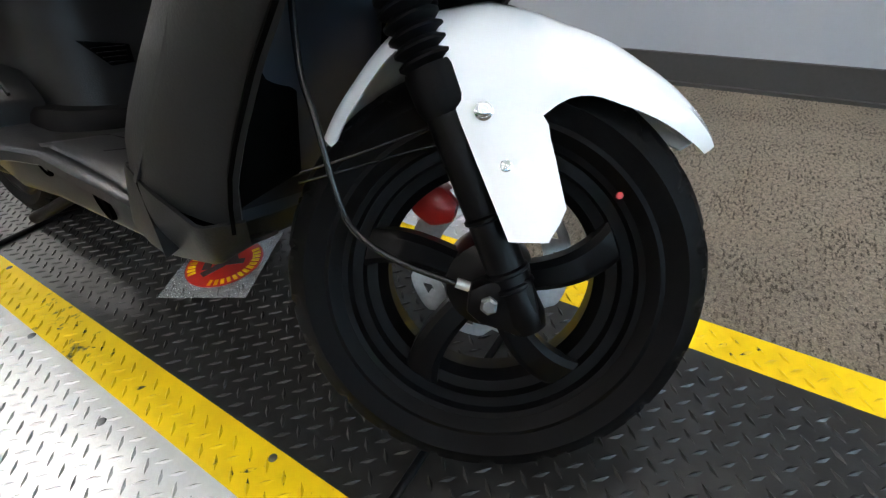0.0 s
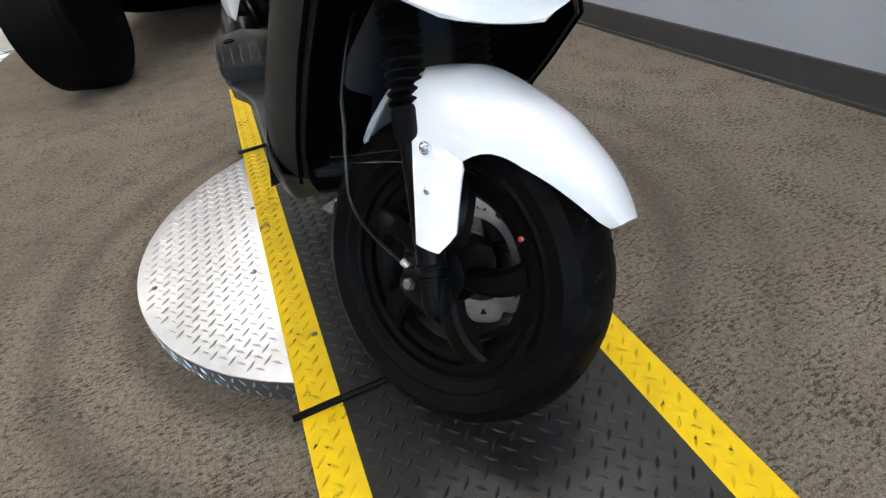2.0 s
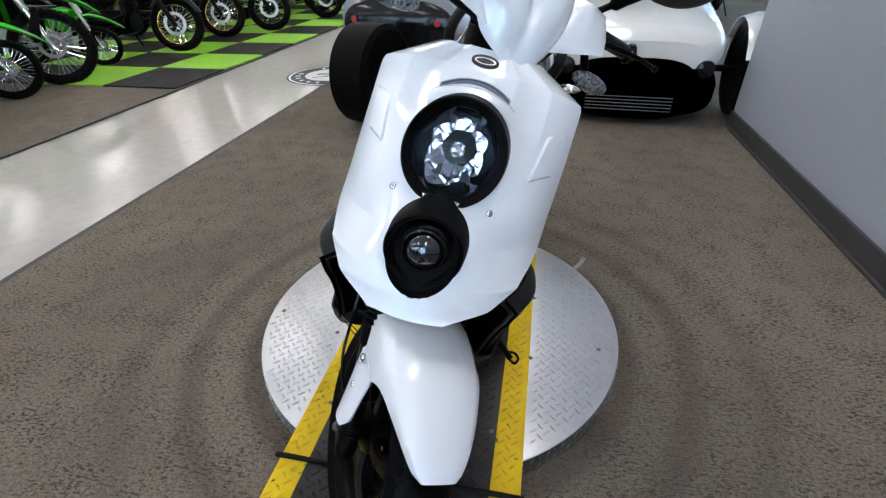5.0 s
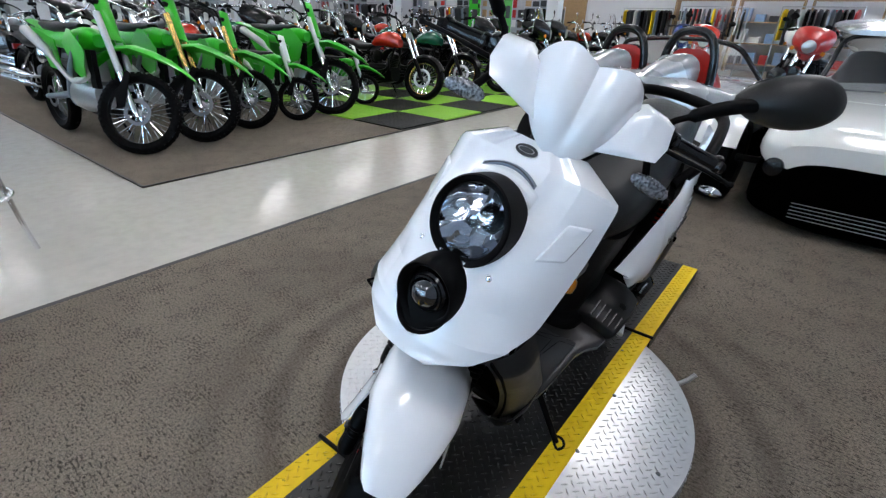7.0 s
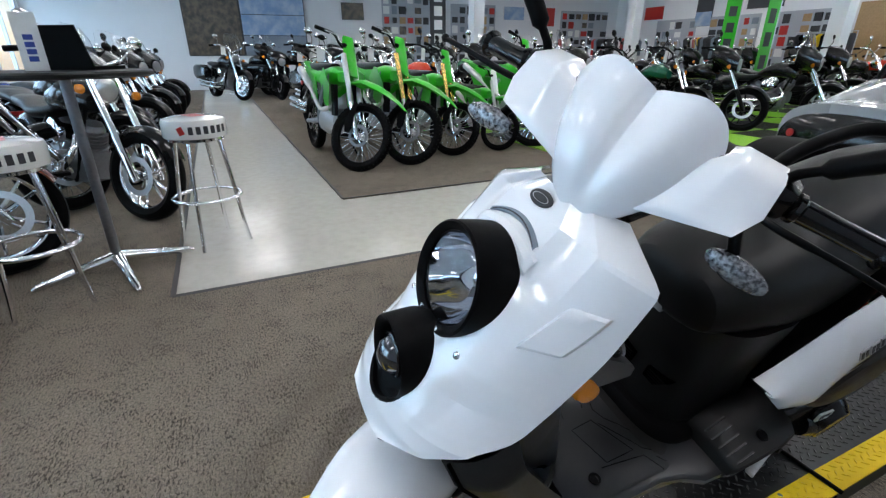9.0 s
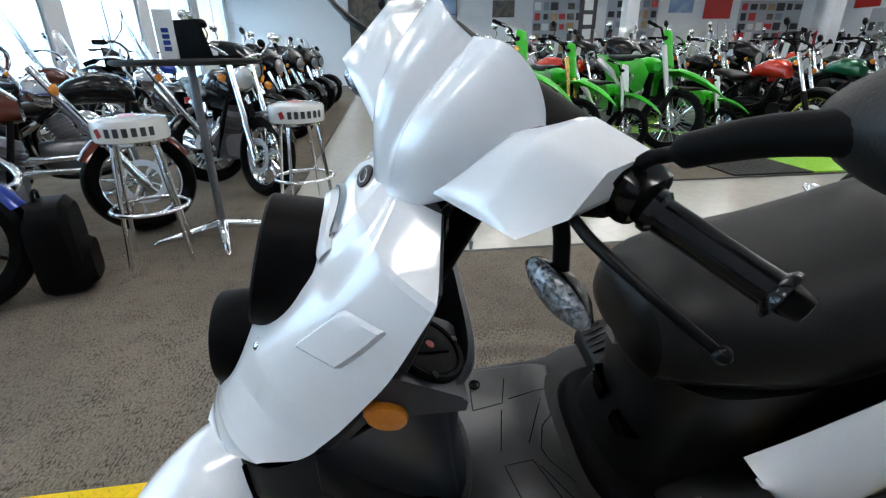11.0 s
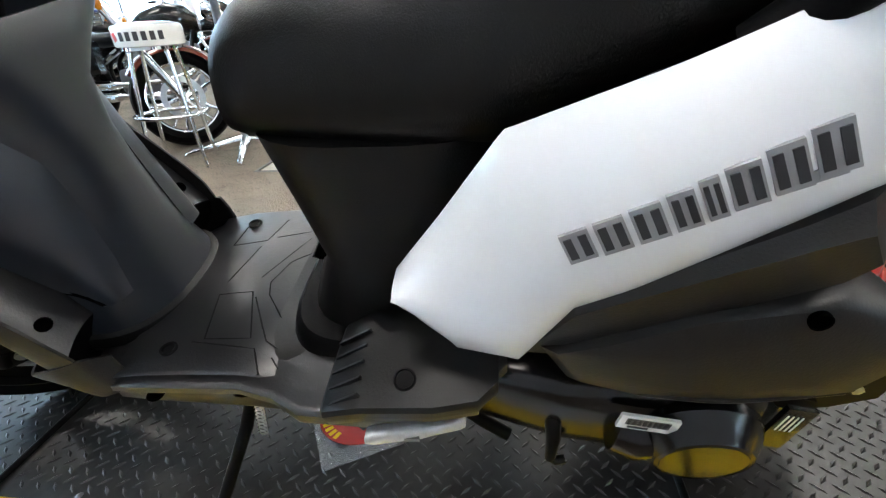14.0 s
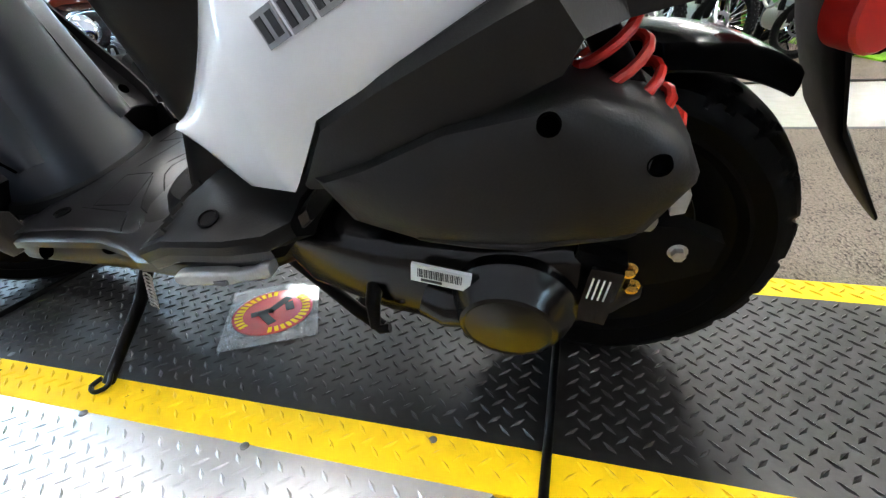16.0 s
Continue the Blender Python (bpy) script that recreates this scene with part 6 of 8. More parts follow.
    part("lens", b, mat("indicator_lens", (0.34, 0.35, 0.37), 0.1, 0.5, 0.9, 190, 0.003, 0.8, (0.05, 0.053, 0.06)), ind, "clear faceted indicator lens", xf=ST)
    mir = new("mirror")
    mir.parent = scooter
    b = B()
    tube(b, spline([(s * 0.172, 0.266, 0.985), (s * 0.175, 0.266, 1.004), (s * 0.192, 0.266, 1.022), (s * 0.24, 0.264, 1.066), (s * 0.3, 0.258, 1.103)], 6), [0.0065] * 9 + [0.006] * 4 + [0.0125] * 3 + [0.013] * 5 + [0.014, 0.016, 0.018, 0.02], 14)
    part("stem", b, "black", mir, "black mirror stem", xf=ST)
    b = B()
    mm = Matrix.Translation((s * 0.32, 0.254, 1.113)) @ rotm(-s * 26, "Y") @ rotm(s * 8, "Z")
    rings = []
    for dpt, k in ((-0.016, 0.96), (-0.012, 1.0), (0.004, 0.97), (0.02, 0.78), (0.032, 0.45), (0.037, 0.15)):
        ring = []
        for i in range(32):
            a = 2 * math.pi * i / 32
            x, z = 0.082 * math.cos(a), 0.046 * math.sin(a)
            z *= 1.0 + 0.25 * x / 0.082 * s * (1 if z > 0 else 0.4)
            ring.append(mm @ V((x * k, dpt, z * k)))
        rings.append(ring)
    loft(b, rings)
    part("shell", b, "grey", mir, "satin black oval mirror shell", xf=ST)
    b = B()
    lathe(b, [(0.0004, 0), (1, 0), (1, 0.001), (0.0004, 0.001)], mm @ Matrix.Translation((0, -0.0175, 0)) @ rotm(90, "X") @ Matrix.Diagonal((0.077, 0.042, 1, 1)), 32)
    part("mirror_glass", b, mat("mirror_glass", (0.85, 0.86, 0.87), 0.02, 1.0, rvar=0), mir, xf=ST)
b = B()
tube(b, [HEAD - AXIS * 0.2, HEAD + AXIS * 0.02, HEAD + AXIS * 0.025, HEAD + AXIS * 0.1], [0.037, 0.037, 0.041, 0.041], 28)
part("steering_cover", b, "black", scooter, "black steering column cover", xf=ST)
b = B()
box(b, (-0.0205, 0.2895, 0.789), (0.03, 0.003, 0.014), rotm(-30, "Z"))
part("white_tag", b, "paper", scooter, xf=ST)
b = B()
tube(b, spline([(-0.1, 0.34, 0.95), (-0.06, 0.36, 0.9), (-0.03, 0.34, 0.82), (-0.02, 0.36, 0.7)], 6), 0.005, 8)
part("brake_hose", b, "gloss", scooter, xf=ST)

# plastic packet with a round printed sticker, on the ramp
film = mat("clear_film", (0.5, 0.51, 0.52), 0.1, 0, 0.5, 45, 0.006, 0.8, (0.3, 0.3, 0.31))
film.node_tree.nodes["Principled BSDF"].inputs["Alpha"].default_value = 0.4
pk = thing("sticker_packet", Matrix.Translation((0.02, 0.03, PL + 0.0035)) @ rotm(28, "Z"), "clear plastic packet with a round red sticker", "packet")
b = B()
box(b, (0, 0, 0), (0.2, 0.17, 0.001))
part("sleeve", b, film, pk)
b = B()
lathe(b, [(0.074, 0.0012), (0.074, 0.0018), (0.0004, 0.0018)], None, 48)
rd = part("round_sticker", b, "red", pk, "red round sticker with yellow rim strokes")
for k in range(34):
    a = 2 * math.pi * k / 34
    if k % 17 < 13:
        b = B()
        box(b, (0.062 * math.cos(a), 0.062 * math.sin(a), 0.0022), (0.015, 0.007, 0.0006), rotm(360 * k / 34, "Z"))
        part("yellow_stroke", b, "yellow", rd)
b = B()
for x, y, l, a in ((-0.02, 0.01, 0.05, 30), (0.02, -0.01, 0.055, -40), (0.0, 0.02, 0.04, 100), (0.01, -0.03, 0.03, 10)):
    box(b, (x, y, 0.0022), (l, 0.016, 0.0006), rotm(a, "Z"))
part("dark_shapes", b, "ink", rd)

# ---- motorcycles of the showroom ----


def bike_wheel(parent, name, c, R, w, rr, look_, xf, rim_mat="chrome"):
    h = new(name)
    h.parent = parent
    m = Matrix.Translation(c) @ XAX
    hw = w / 2
    b = B()
    prof = [(rr, -hw * 0.6), (rr + (R - rr) * 0.45, -hw), (R - 0.018, -hw * 0.85), (R - 0.004, -hw * 0.5), (R, 0), (R - 0.004, hw * 0.5), (R - 0.018, hw * 0.85), (rr + (R - rr) * 0.45, hw), (rr, hw * 0.6)]
    if look_ == "knobby":
        gr = lambda a, i: (0.016 if int(a / (2 * math.pi) * 84) % 2 == (0 if i % 2 else 1) else 0) if 2 <= i <= 6 else 0
        lathe(b, prof, m, 168, gr, closed=True)
    else:
        lathe(b, prof, m, 48, closed=True)
    part("tyre", b, "rubber", h, xf=xf)
    b = B()
    lathe(b, [(rr + 0.006, -hw * 0.55), (rr - 0.008, -hw * 0.5), (rr - 0.014, 0), (rr - 0.008, hw * 0.5), (rr + 0.006, hw * 0.55), (rr - 0.002, 0)], m, 48, closed=True)
    part("rim", b, rim_mat, h, xf=xf)
    b = B()
    lathe(b, [(0.012, -0.055), (0.032, -0.05), (0.03, -0.03), (0.022, 0), (0.03, 0.03), (0.032, 0.05), (0.012, 0.055)], m, 20)
    part("hub", b, "silver" if look_ != "cast" else rim_mat, h, xf=xf)
    b = B()
    if look_ == "cast":
        for k in range(10):
            a = 2 * math.pi * k / 10
            da = 0.12 if k % 2 else -0.12
            tube(b, [m @ V((0.025 * math.cos(a), 0.025 * math.sin(a), 0)), m @ V(((rr - 0.008) * math.cos(a + da), (rr - 0.008) * math.sin(a + da), 0))], [0.013, 0.009], 6)
    else:
        for k in range(36):
            a = 2 * math.pi * k / 36
            s = 1 if k % 2 else -1
            o = 0.5 * (1 if k % 4 < 2 else -1)
            tube(b, [m @ V((0.03 * math.cos(a + o), 0.03 * math.sin(a + o), s * 0.035)), m @ V(((rr - 0.006) * math.cos(a), (rr - 0.006) * math.sin(a), 0))], 0.0034, 4, cap=False)
    tagged(part("spokes", b, "chrome" if look_ != "cast" else rim_mat, h, xf=xf), kind="stuff")
    b = B()
    rd_ = rr * (0.42 if look_ == "knobby" else 0.6)
    lathe(b, [(rd_ * 0.72, hw + 0.012), (rd_, hw + 0.012), (rd_, hw + 0.016), (rd_ * 0.72, hw + 0.016)], m, 36, closed=True)
    part("brake_disc", b, "alu_dark" if look_ == "knobby" else "steel", h, xf=xf)
    return h


def steer_m(head, deg, rake):
    ax = V((0, -math.sin(radians(rake)), math.cos(radians(rake))))
    return Matrix.Translation(head) @ Matrix.Rotation(radians(deg), 4, ax) @ Matrix.Translation(-V(head))


def sweep(b, rows, k=16, e=2.6):
    """A rounded body from rows of (y, z, half width, half height)."""
    loft(b, [[V((x, y, z + w)) for x, w in srect(hw, hh, k, e)] for y, z, hw, hh in rows])


def dirt_bike(m, k=1.0, steer=45, forks="gold", label="lime green motocross bike with knobby tyres", plate_mat="green"):
    """Faces +y with the front tyre's contact at the origin; k scales the whole."""
    t = thing("dirt_bike", m @ Matrix.Scale(k, 4), label, "dirt bike", "green dirt bikes in a row")
    R, wb = 0.345, 1.47
    fc_, rc = V((0, 0, R)), V((0, -wb, R * 0.96))
    S = steer_m((0, -0.42, 0.95), steer, 26)
    bike_wheel(t, "front_wheel", fc_, R, 0.085, 0.262, "knobby", S, "paintblack")
    bike_wheel(t, "rear_wheel", rc, R * 0.96, 0.11, 0.235, "knobby", None, "paintblack")
    d = V((0, -math.sin(radians(26)), math.cos(radians(26))))
    for s in (-1, 1):
        p = fc_ + V((s * 0.095, 0.0, 0))
        b = B()
        tube(b, [p - d * 0.05, p + d * 0.02, p + d * 0.1, p + d * 0.34], [0.02, 0.027, 0.022, 0.024], 12)
        fk = part("fork_leg", b, "chrome" if forks != "black" else "paintblack", t, xf=S)
        b = B()
        tube(b, [p + d * 0.33, p + d * 0.34, p + d * 0.82], [0.024, 0.027, 0.027], 14)
        part("upper_tube", b, forks, fk, xf=S)
        b = B()
        plate(b, [(0.04, 0.22), (0.055, 0.5), (0.02, 0.52), (-0.045, 0.3), (-0.02, 0.2)], 0.0, 0.006, Matrix.Translation(fc_ + V((s * 0.125, -0.1, -0.2))))
        part("fork_guard", b, "black", fk, bevel=0.002, xf=S)
    b = B()
    rings = []
    for y, z, hw, dp in ((0.42, 0.69, 0.03, 0.01), (0.34, 0.75, 0.058, 0.025), (0.2, 0.825, 0.076, 0.045), (0.05, 0.875, 0.085, 0.055), (-0.1, 0.9, 0.088, 0.055), (-0.23, 0.87, 0.085, 0.05), (-0.34, 0.79, 0.07, 0.03), (-0.4, 0.7, 0.05, 0.02)):
        rings.append([V((hw * u, y, z - dp * abs(u) ** 1.6)) for u in (-1, -0.7, -0.35, 0, 0.35, 0.7, 1)])
    loft(b, rings, closed=False)
    part("front_mudguard", b, "green", t, "lime green front mudguard", solid=0.005, xf=S)
    b = B()
    loft(b, [[V((x, -0.225 - 0.46 * (z - 0.8) + 0.075 * (1 - (x / hw) ** 2), z)) for x in (-hw, -hw * 0.75, -hw * 0.4, 0, hw * 0.4, hw * 0.75, hw)] for z, hw in ((0.9, 0.05), (0.97, 0.075), (1.07, 0.098), (1.17, 0.1), (1.24, 0.085), (1.27, 0.055))], closed=False)
    part("number_plate", b, plate_mat, t, "blank front plate", solid=0.006, xf=S)
    b = B()
    tube(b, spline([(-0.4, -0.5, 1.20), (-0.24, -0.42, 1.215), (-0.13, -0.39, 1.15), (0.13, -0.39, 1.15), (0.24, -0.42, 1.215), (0.4, -0.5, 1.20)], 5), 0.012, 10)
    hb = part("handlebar", b, "black", t, xf=S)
    for s in (-1, 1):
        b = B()
        tube(b, [(s * 0.28, -0.44, 1.21), (s * 0.41, -0.505, 1.2)], 0.018, 12)
        part("grip", b, "rubber", hb, xf=S)
        b = B()
        tube(b, spline([(s * 0.24, -0.4, 1.21), (s * 0.27, -0.37, 1.205), (s * 0.38, -0.41, 1.19)], 4), 0.006, 8)
        part("lever", b, "silver", hb, xf=S)
    b = B()
    box(b, (0, -0.385, 1.165), (0.2, 0.05, 0.05))
    part("bar_pad", b, "black", hb, bevel=0.015, xf=S)
    for s in (-1, 1):
        b = B()
        q = [(-0.14, 0.8), (-0.2, 0.64), (-0.36, 0.54), (-0.56, 0.62), (-0.72, 0.84), (-0.56, 0.96), (-0.32, 0.95)]
        n = len(q)
        add(b, [V((s * (0.1 + 0.075 * (1 if i in (0, 1, 6) else 0.2)), y - 0.1, z)) for i, (y, z) in enumerate(q)] + [V((s * 0.155, -0.46, 0.77))], [(i, (i + 1) % n, n) for i in range(n)])
        part("shroud", b, "green", t, "lime green radiator shroud", solid=0.005 * s)
        b = B()
        q = [(-0.95, 0.6), (-1.0, 0.86), (-1.25, 0.92), (-1.55, 0.96), (-1.45, 0.84), (-1.2, 0.62)]
        n = len(q)
        add(b, [V((s * (0.11 - 0.02 * (i in (3, 4))), y, z)) for i, (y, z) in enumerate(q)], [tuple(range(n))])
        part("side_panel", b, "green", t, "lime green side panel", solid=0.008 * s)
        b = B()
        tube(b, [(s * 0.09, -0.86, 0.42), (s * 0.1, -1.15, 0.37), (s * 0.09, -wb - 0.04, R * 0.96)], [0.03, 0.028, 0.022], 10)
        part("swingarm", b, "slate", t)
        b = B()
        tube(b, spline([(s * 0.05, -0.5, 0.95), (s * 0.13, -0.62, 0.75), (s * 0.12, -0.85, 0.45), (s * 0.1, -0.8, 0.33)], 5), 0.022, 8)
        part("frame_beam", b, "slate", t)
        b = B()
        box(b, (s * 0.095, -0.33, 0.66), (0.04, 0.1, 0.3))
        part("radiator", b, "black", t, bevel=0.008)
    b = B()
    sweep(b, ((-0.36, 0.88, 0.05, 0.05), (-0.44, 0.88, 0.085, 0.09), (-0.56, 0.88, 0.095, 0.1), (-0.7, 0.87, 0.095, 0.09), (-0.85, 0.86, 0.095, 0.08), (-1.1, 0.87, 0.105, 0.08), (-1.35, 0.91, 0.095, 0.055), (-1.52, 0.95, 0.06, 0.03)), 20, 2.8)
    part("bodywork", b, "green", t, "lime green tank and tail bodywork")
    b = B()
    sweep(b, ((-0.6, 0.985, 0.05, 0.02), (-0.75, 0.97, 0.08, 0.04), (-1.0, 0.955, 0.1, 0.05), (-1.25, 0.96, 0.095, 0.045), (-1.42, 0.985, 0.06, 0.02)))
    part("seat", b, "seat", t)
    b = B()
    loft(b, [[V((hw * u, y, z - 0.02 * abs(u) ** 2)) for u in (-1, -0.5, 0, 0.5, 1)] for y, z, hw in ((-1.2, 0.95, 0.1), (-1.5, 0.99, 0.09), (-1.78, 1.02, 0.05))], closed=False)
    part("rear_mudguard", b, "green", t, "lime green rear mudguard", solid=0.006)
    b = B()
    sweep(b, ((-0.45, 0.42, 0.08, 0.1), (-0.62, 0.42, 0.13, 0.14), (-0.85, 0.43, 0.13, 0.13), (-0.95, 0.45, 0.08, 0.09)), 16, 3.5)
    part("engine", b, "silver", t)
    b = B()
    box(b, (0, -0.56, 0.66), (0.15, 0.16, 0.24), rotm(12, "X"))
    part("cylinder", b, "silver", t, bevel=0.02)
    b = B()
    tube(b, spline([(0.06, -0.46, 0.7), (0.13, -0.38, 0.6), (0.17, -0.6, 0.55), (0.17, -0.95, 0.72)], 6) + [V((0.17, -1.05, 0.78)), V((0.16, -1.45, 0.92))], [0.02] * 19 + [0.04, 0.045], 12)
    part("exhaust", b, "silver", t)
    b = B()
    tube(b, [(-0.12, -0.8, 0.36), (-0.3, -0.82, 0.03), (-0.33, -0.8, 0.005)], 0.011, 8)
    part("side_stand", b, "black", t)
    return t


def street_bike(m, tank="gloss", rim="chrome", look_="cast", fairing=False, bags=False, chrome=True, steer=25, label="black cruiser motorcycle with chrome engine", shield=False, cat="motorcycle", bob=1.0):
    """Faces +y with the front tyre's contact at the origin."""
    t = thing("motorcycle", m, label, cat, "parked showroom motorcycles")
    bright = "chrome" if chrome else "paintblack"
    R, wb = 0.315, 1.55
    fc_, rc = V((0, 0, R)), V((0, -wb, R))
    S = steer_m((0, -0.48, 0.9), steer, 30)
    bike_wheel(t, "front_wheel", fc_, R, 0.12, 0.225, look_, S, rim)
    bike_wheel(t, "rear_wheel", rc, R, 0.17, 0.205, look_, None, rim)
    d = V((0, -math.sin(radians(30)), math.cos(radians(30))))
    for s in (-1, 1):
        p = fc_ + V((s * 0.1, 0, 0))
        b = B()
        tube(b, [p - d * 0.04, p, p + d * 0.3], [0.024, 0.03, 0.028], 12)
        fk = part("fork_leg", b, bright, t, xf=S)
        b = B()
        tube(b, [p + d * 0.29, p + d * 0.78], 0.022, 12)
        part("upper_tube", b, "chrome", fk, xf=S)
        b = B()
        tube(b, spline([(s * 0.02, -0.47, 1.0), (s * 0.12, -0.46, 1.06), (s * 0.26, -0.55, 1.10), (s * 0.36, -0.68, 1.07)], 5), 0.0125, 10)
        hb = part("handlebar", b, bright, t, xf=S)
        b = B()
        tube(b, [(s * 0.31, -0.62, 1.085), (s * 0.38, -0.7, 1.065)], 0.019, 12)
        part("grip", b, "rubber", hb, xf=S)
        mr = B()
        tube(mr, spline([(s * 0.28, -0.56, 1.1), (s * 0.31, -0.5, 1.18), (s * 0.36, -0.5, 1.24)], 4), 0.006, 8)
        mi = part("mirror", mr, bright, t, xf=S)
        b = B()
        lathe(b, [(0.0004, 0.02), (0.03, 0.014), (0.045, 0.0), (0.045, -0.006), (0.0004, -0.006)], along((s * 0.37, -0.5, 1.26), (0, 1, 0.1)) @ Matrix.Diagonal((1.3, 0.9, 1, 1)), 20)
        part("shell", b, bright, mi, xf=S)
        b = B()
        lathe(b, [(0.012, -0.02), (0.03, 0), (0.03, 0.02), (0.0004, 0.03)], along((s * 0.2, -0.32, 0.86), (0, 1, 0)), 16)
        part("indicator", b, "orange", t, xf=S)
    b = B()
    rings = []
    for j in range(13):
        a = radians(25 + 125 * j / 12)
        rings.append([fc_ + V((0.075 * u, (R + 0.03 - 0.05 * abs(u) ** 3) * math.cos(a), (R + 0.03 - 0.05 * abs(u) ** 3) * math.sin(a))) for u in (-1, -0.8, -0.4, 0, 0.4, 0.8, 1)])
    loft(b, rings, closed=False)
    part("front_mudguard", b, tank if tank in ("maroon", "bluep") else "gloss", t, solid=0.004, xf=S)
    b = B()
    rings = []
    for j in range(13):
        a = radians(40 + 130 * j / 12)
        rings.append([rc + V((0.1 * u, (R + 0.045 - 0.06 * abs(u) ** 3) * math.cos(a), (R + 0.045 - 0.06 * abs(u) ** 3) * math.sin(a))) for u in (-1, -0.8, -0.4, 0, 0.4, 0.8, 1)])
    loft(b, rings, closed=False)
    part("rear_mudguard", b, tank if tank in ("maroon", "bluep") else "gloss", t, solid=0.004)
    if not fairing:
        hl = new("headlight")
        hl.parent = t
        mh = along((0, -0.36, 0.88), (0, 1, -0.05))
        b = B()
        lathe(b, [(0.0004, -0.09), (0.05, -0.08), (0.085, -0.03), (0.092, 0.02), (0.096, 0.03), (0.086, 0.034)], mh, 28)
        part("shell", b, bright, hl, xf=S)
        b = B()
        lathe(b, [(0.086, 0.03), (0.06, 0.042), (0.0004, 0.048)], mh, 28)
        part("lens", b, "steel", hl, xf=S)
    else:
        b = B()
        sweep(b, ((-0.22, 0.93, 0.12, 0.1), (-0.3, 0.96, 0.2, 0.15), (-0.42, 1.0, 0.26, 0.17), (-0.55, 1.04, 0.27, 0.14)), 24, 2.6)
        fa = part("fairing", b, tank, t, "batwing fairing", xf=S)
        b = B()
        lathe(b, [(0.09, -0.02), (0.09, 0.012), (0.06, 0.022), (0.0004, 0.026)], along((0, -0.215, 0.92), (0, 1, 0)), 28)
        part("headlight", b, "steel", fa, xf=S)
    if shield:
        b = B()
        loft(b, [[V((x, -0.36 - 0.35 * (z - 1.0) + 0.05 * (1 - (x / hw) ** 2), z)) for x in (-hw, -hw * 0.6, 0, hw * 0.6, hw)] for z, hw in ((1.0, 0.18), (1.15, 0.24), (1.32, 0.2), (1.38, 0.13))], closed=False)
        ob = part("windscreen", b, M["clear"], t, solid=0.004, xf=S)
        ob.visible_shadow = False
    b = B()
    sweep(b, ((-0.47, 0.78, 0.06, 0.06), (-0.55, 0.81, 0.13, 0.11), (-0.7, 0.83, 0.165, 0.115), (-0.88, 0.8, 0.15, 0.09), (-1.0, 0.75, 0.09, 0.05)), 20, 2.3)
    part("fuel_tank", b, tank, t, "glossy fuel tank")
    b = B()
    lathe(b, [(0.03, 0), (0.03, 0.012), (0.0004, 0.016)], Matrix.Translation((0, -0.7, 0.945)), 16)
    part("filler_cap", b, "chrome", t)
    b = B()
    sweep(b, ((-0.92, 0.74, 0.07, 0.03), (-1.05, 0.7, 0.14, 0.05), (-1.25, 0.69, 0.16, 0.055), (-1.4, 0.73, 0.13, 0.06), (-1.62, 0.76, 0.11, 0.045), (-1.74, 0.77, 0.07, 0.02)), 20, 2.6)
    part("seat", b, "seat", t)
    b = B()
    sweep(b, ((-0.55, 0.33, 0.1, 0.1), (-0.68, 0.33, 0.16, 0.14), (-0.95, 0.34, 0.17, 0.14), (-1.15, 0.36, 0.12, 0.1)), 18, 3.2)
    part("crankcase", b, "alu_dark" if chrome else "paintblack", t)
    for tilt, y in ((24, -0.68), (-24, -0.92)):
        b = B()
        dd = V((0, math.sin(radians(tilt)), math.cos(radians(tilt))))
        lathe(b, [v for q in range(7) for v in ((0.075, 0.05 + q * 0.026), (0.095, 0.052 + q * 0.026), (0.095, 0.064 + q * 0.026), (0.075, 0.066 + q * 0.026))] + [(0.08, 0.24), (0.06, 0.28)], along((0, y, 0.38), dd), 20)
        part("cylinder", b, "alu_dark" if chrome else "paintblack", t, "finned cylinder")
    b = B()
    lathe(b, [(0.09, 0), (0.09, 0.04), (0.07, 0.055), (0.0004, 0.06)], along((0.13, -0.8, 0.58), (1, 0, 0)), 28)
    part("air_cleaner", b, bright, t)
    for dz in (0, 0.09):
        b = B()
        tube(b, spline([(0.1, -0.62, 0.55), (0.19, -0.55, 0.42), (0.2, -0.8, 0.26 + dz), (0.21, -1.1, 0.25 + dz)], 5) + [V((0.215, -1.2, 0.25 + dz)), V((0.22, -1.85, 0.28 + dz))], [0.022] * 16 + [0.04, 0.045], 12)
        part("exhaust", b, bright, t)
    for s in (-1, 1):
        b = B()
        tube(b, spline([(s * 0.03, -0.5, 0.85), (s * 0.1, -0.58, 0.5), (s * 0.13, -0.7, 0.22), (s * 0.13, -1.1, 0.22), (s * 0.1, -1.2, 0.5), (s * 0.09, -1.0, 0.7)], 5), 0.017, 8)
        part("frame_tube", b, "paintblack", t)
        b = B()
        tube(b, [(s * 0.14, -1.1, 0.6), (s * 0.14, -wb, R)], [0.025, 0.02], 8)
        part("shock", b, bright, t)
        b = B()
        box(b, (s * 0.26, -0.62, 0.29), (0.12, 0.07, 0.025))
        part("footpeg", b, "rubber", t, bevel=0.006)
        if bags:
            b = B()
            sweep(b, ((-1.2, 0.55, 0.075, 0.12), (-1.35, 0.56, 0.1, 0.16), (-1.75, 0.56, 0.1, 0.16), (-1.9, 0.57, 0.075, 0.12)), 18, 4)
            part("side_case", b, tank, t, xf=Matrix.Translation((s * 0.28, 0, 0)))
    b = B()
    box(b, (0, -1.9, 0.62), (0.1, 0.04, 0.06))
    part("tail_light", b, "red", t, bevel=0.01)
    b = B()
    tube(b, [(-0.14, -0.8, 0.25), (-0.27, -0.78, 0.012)], 0.011, 8)
    part("side_stand", b, bright, t)
    b = B()
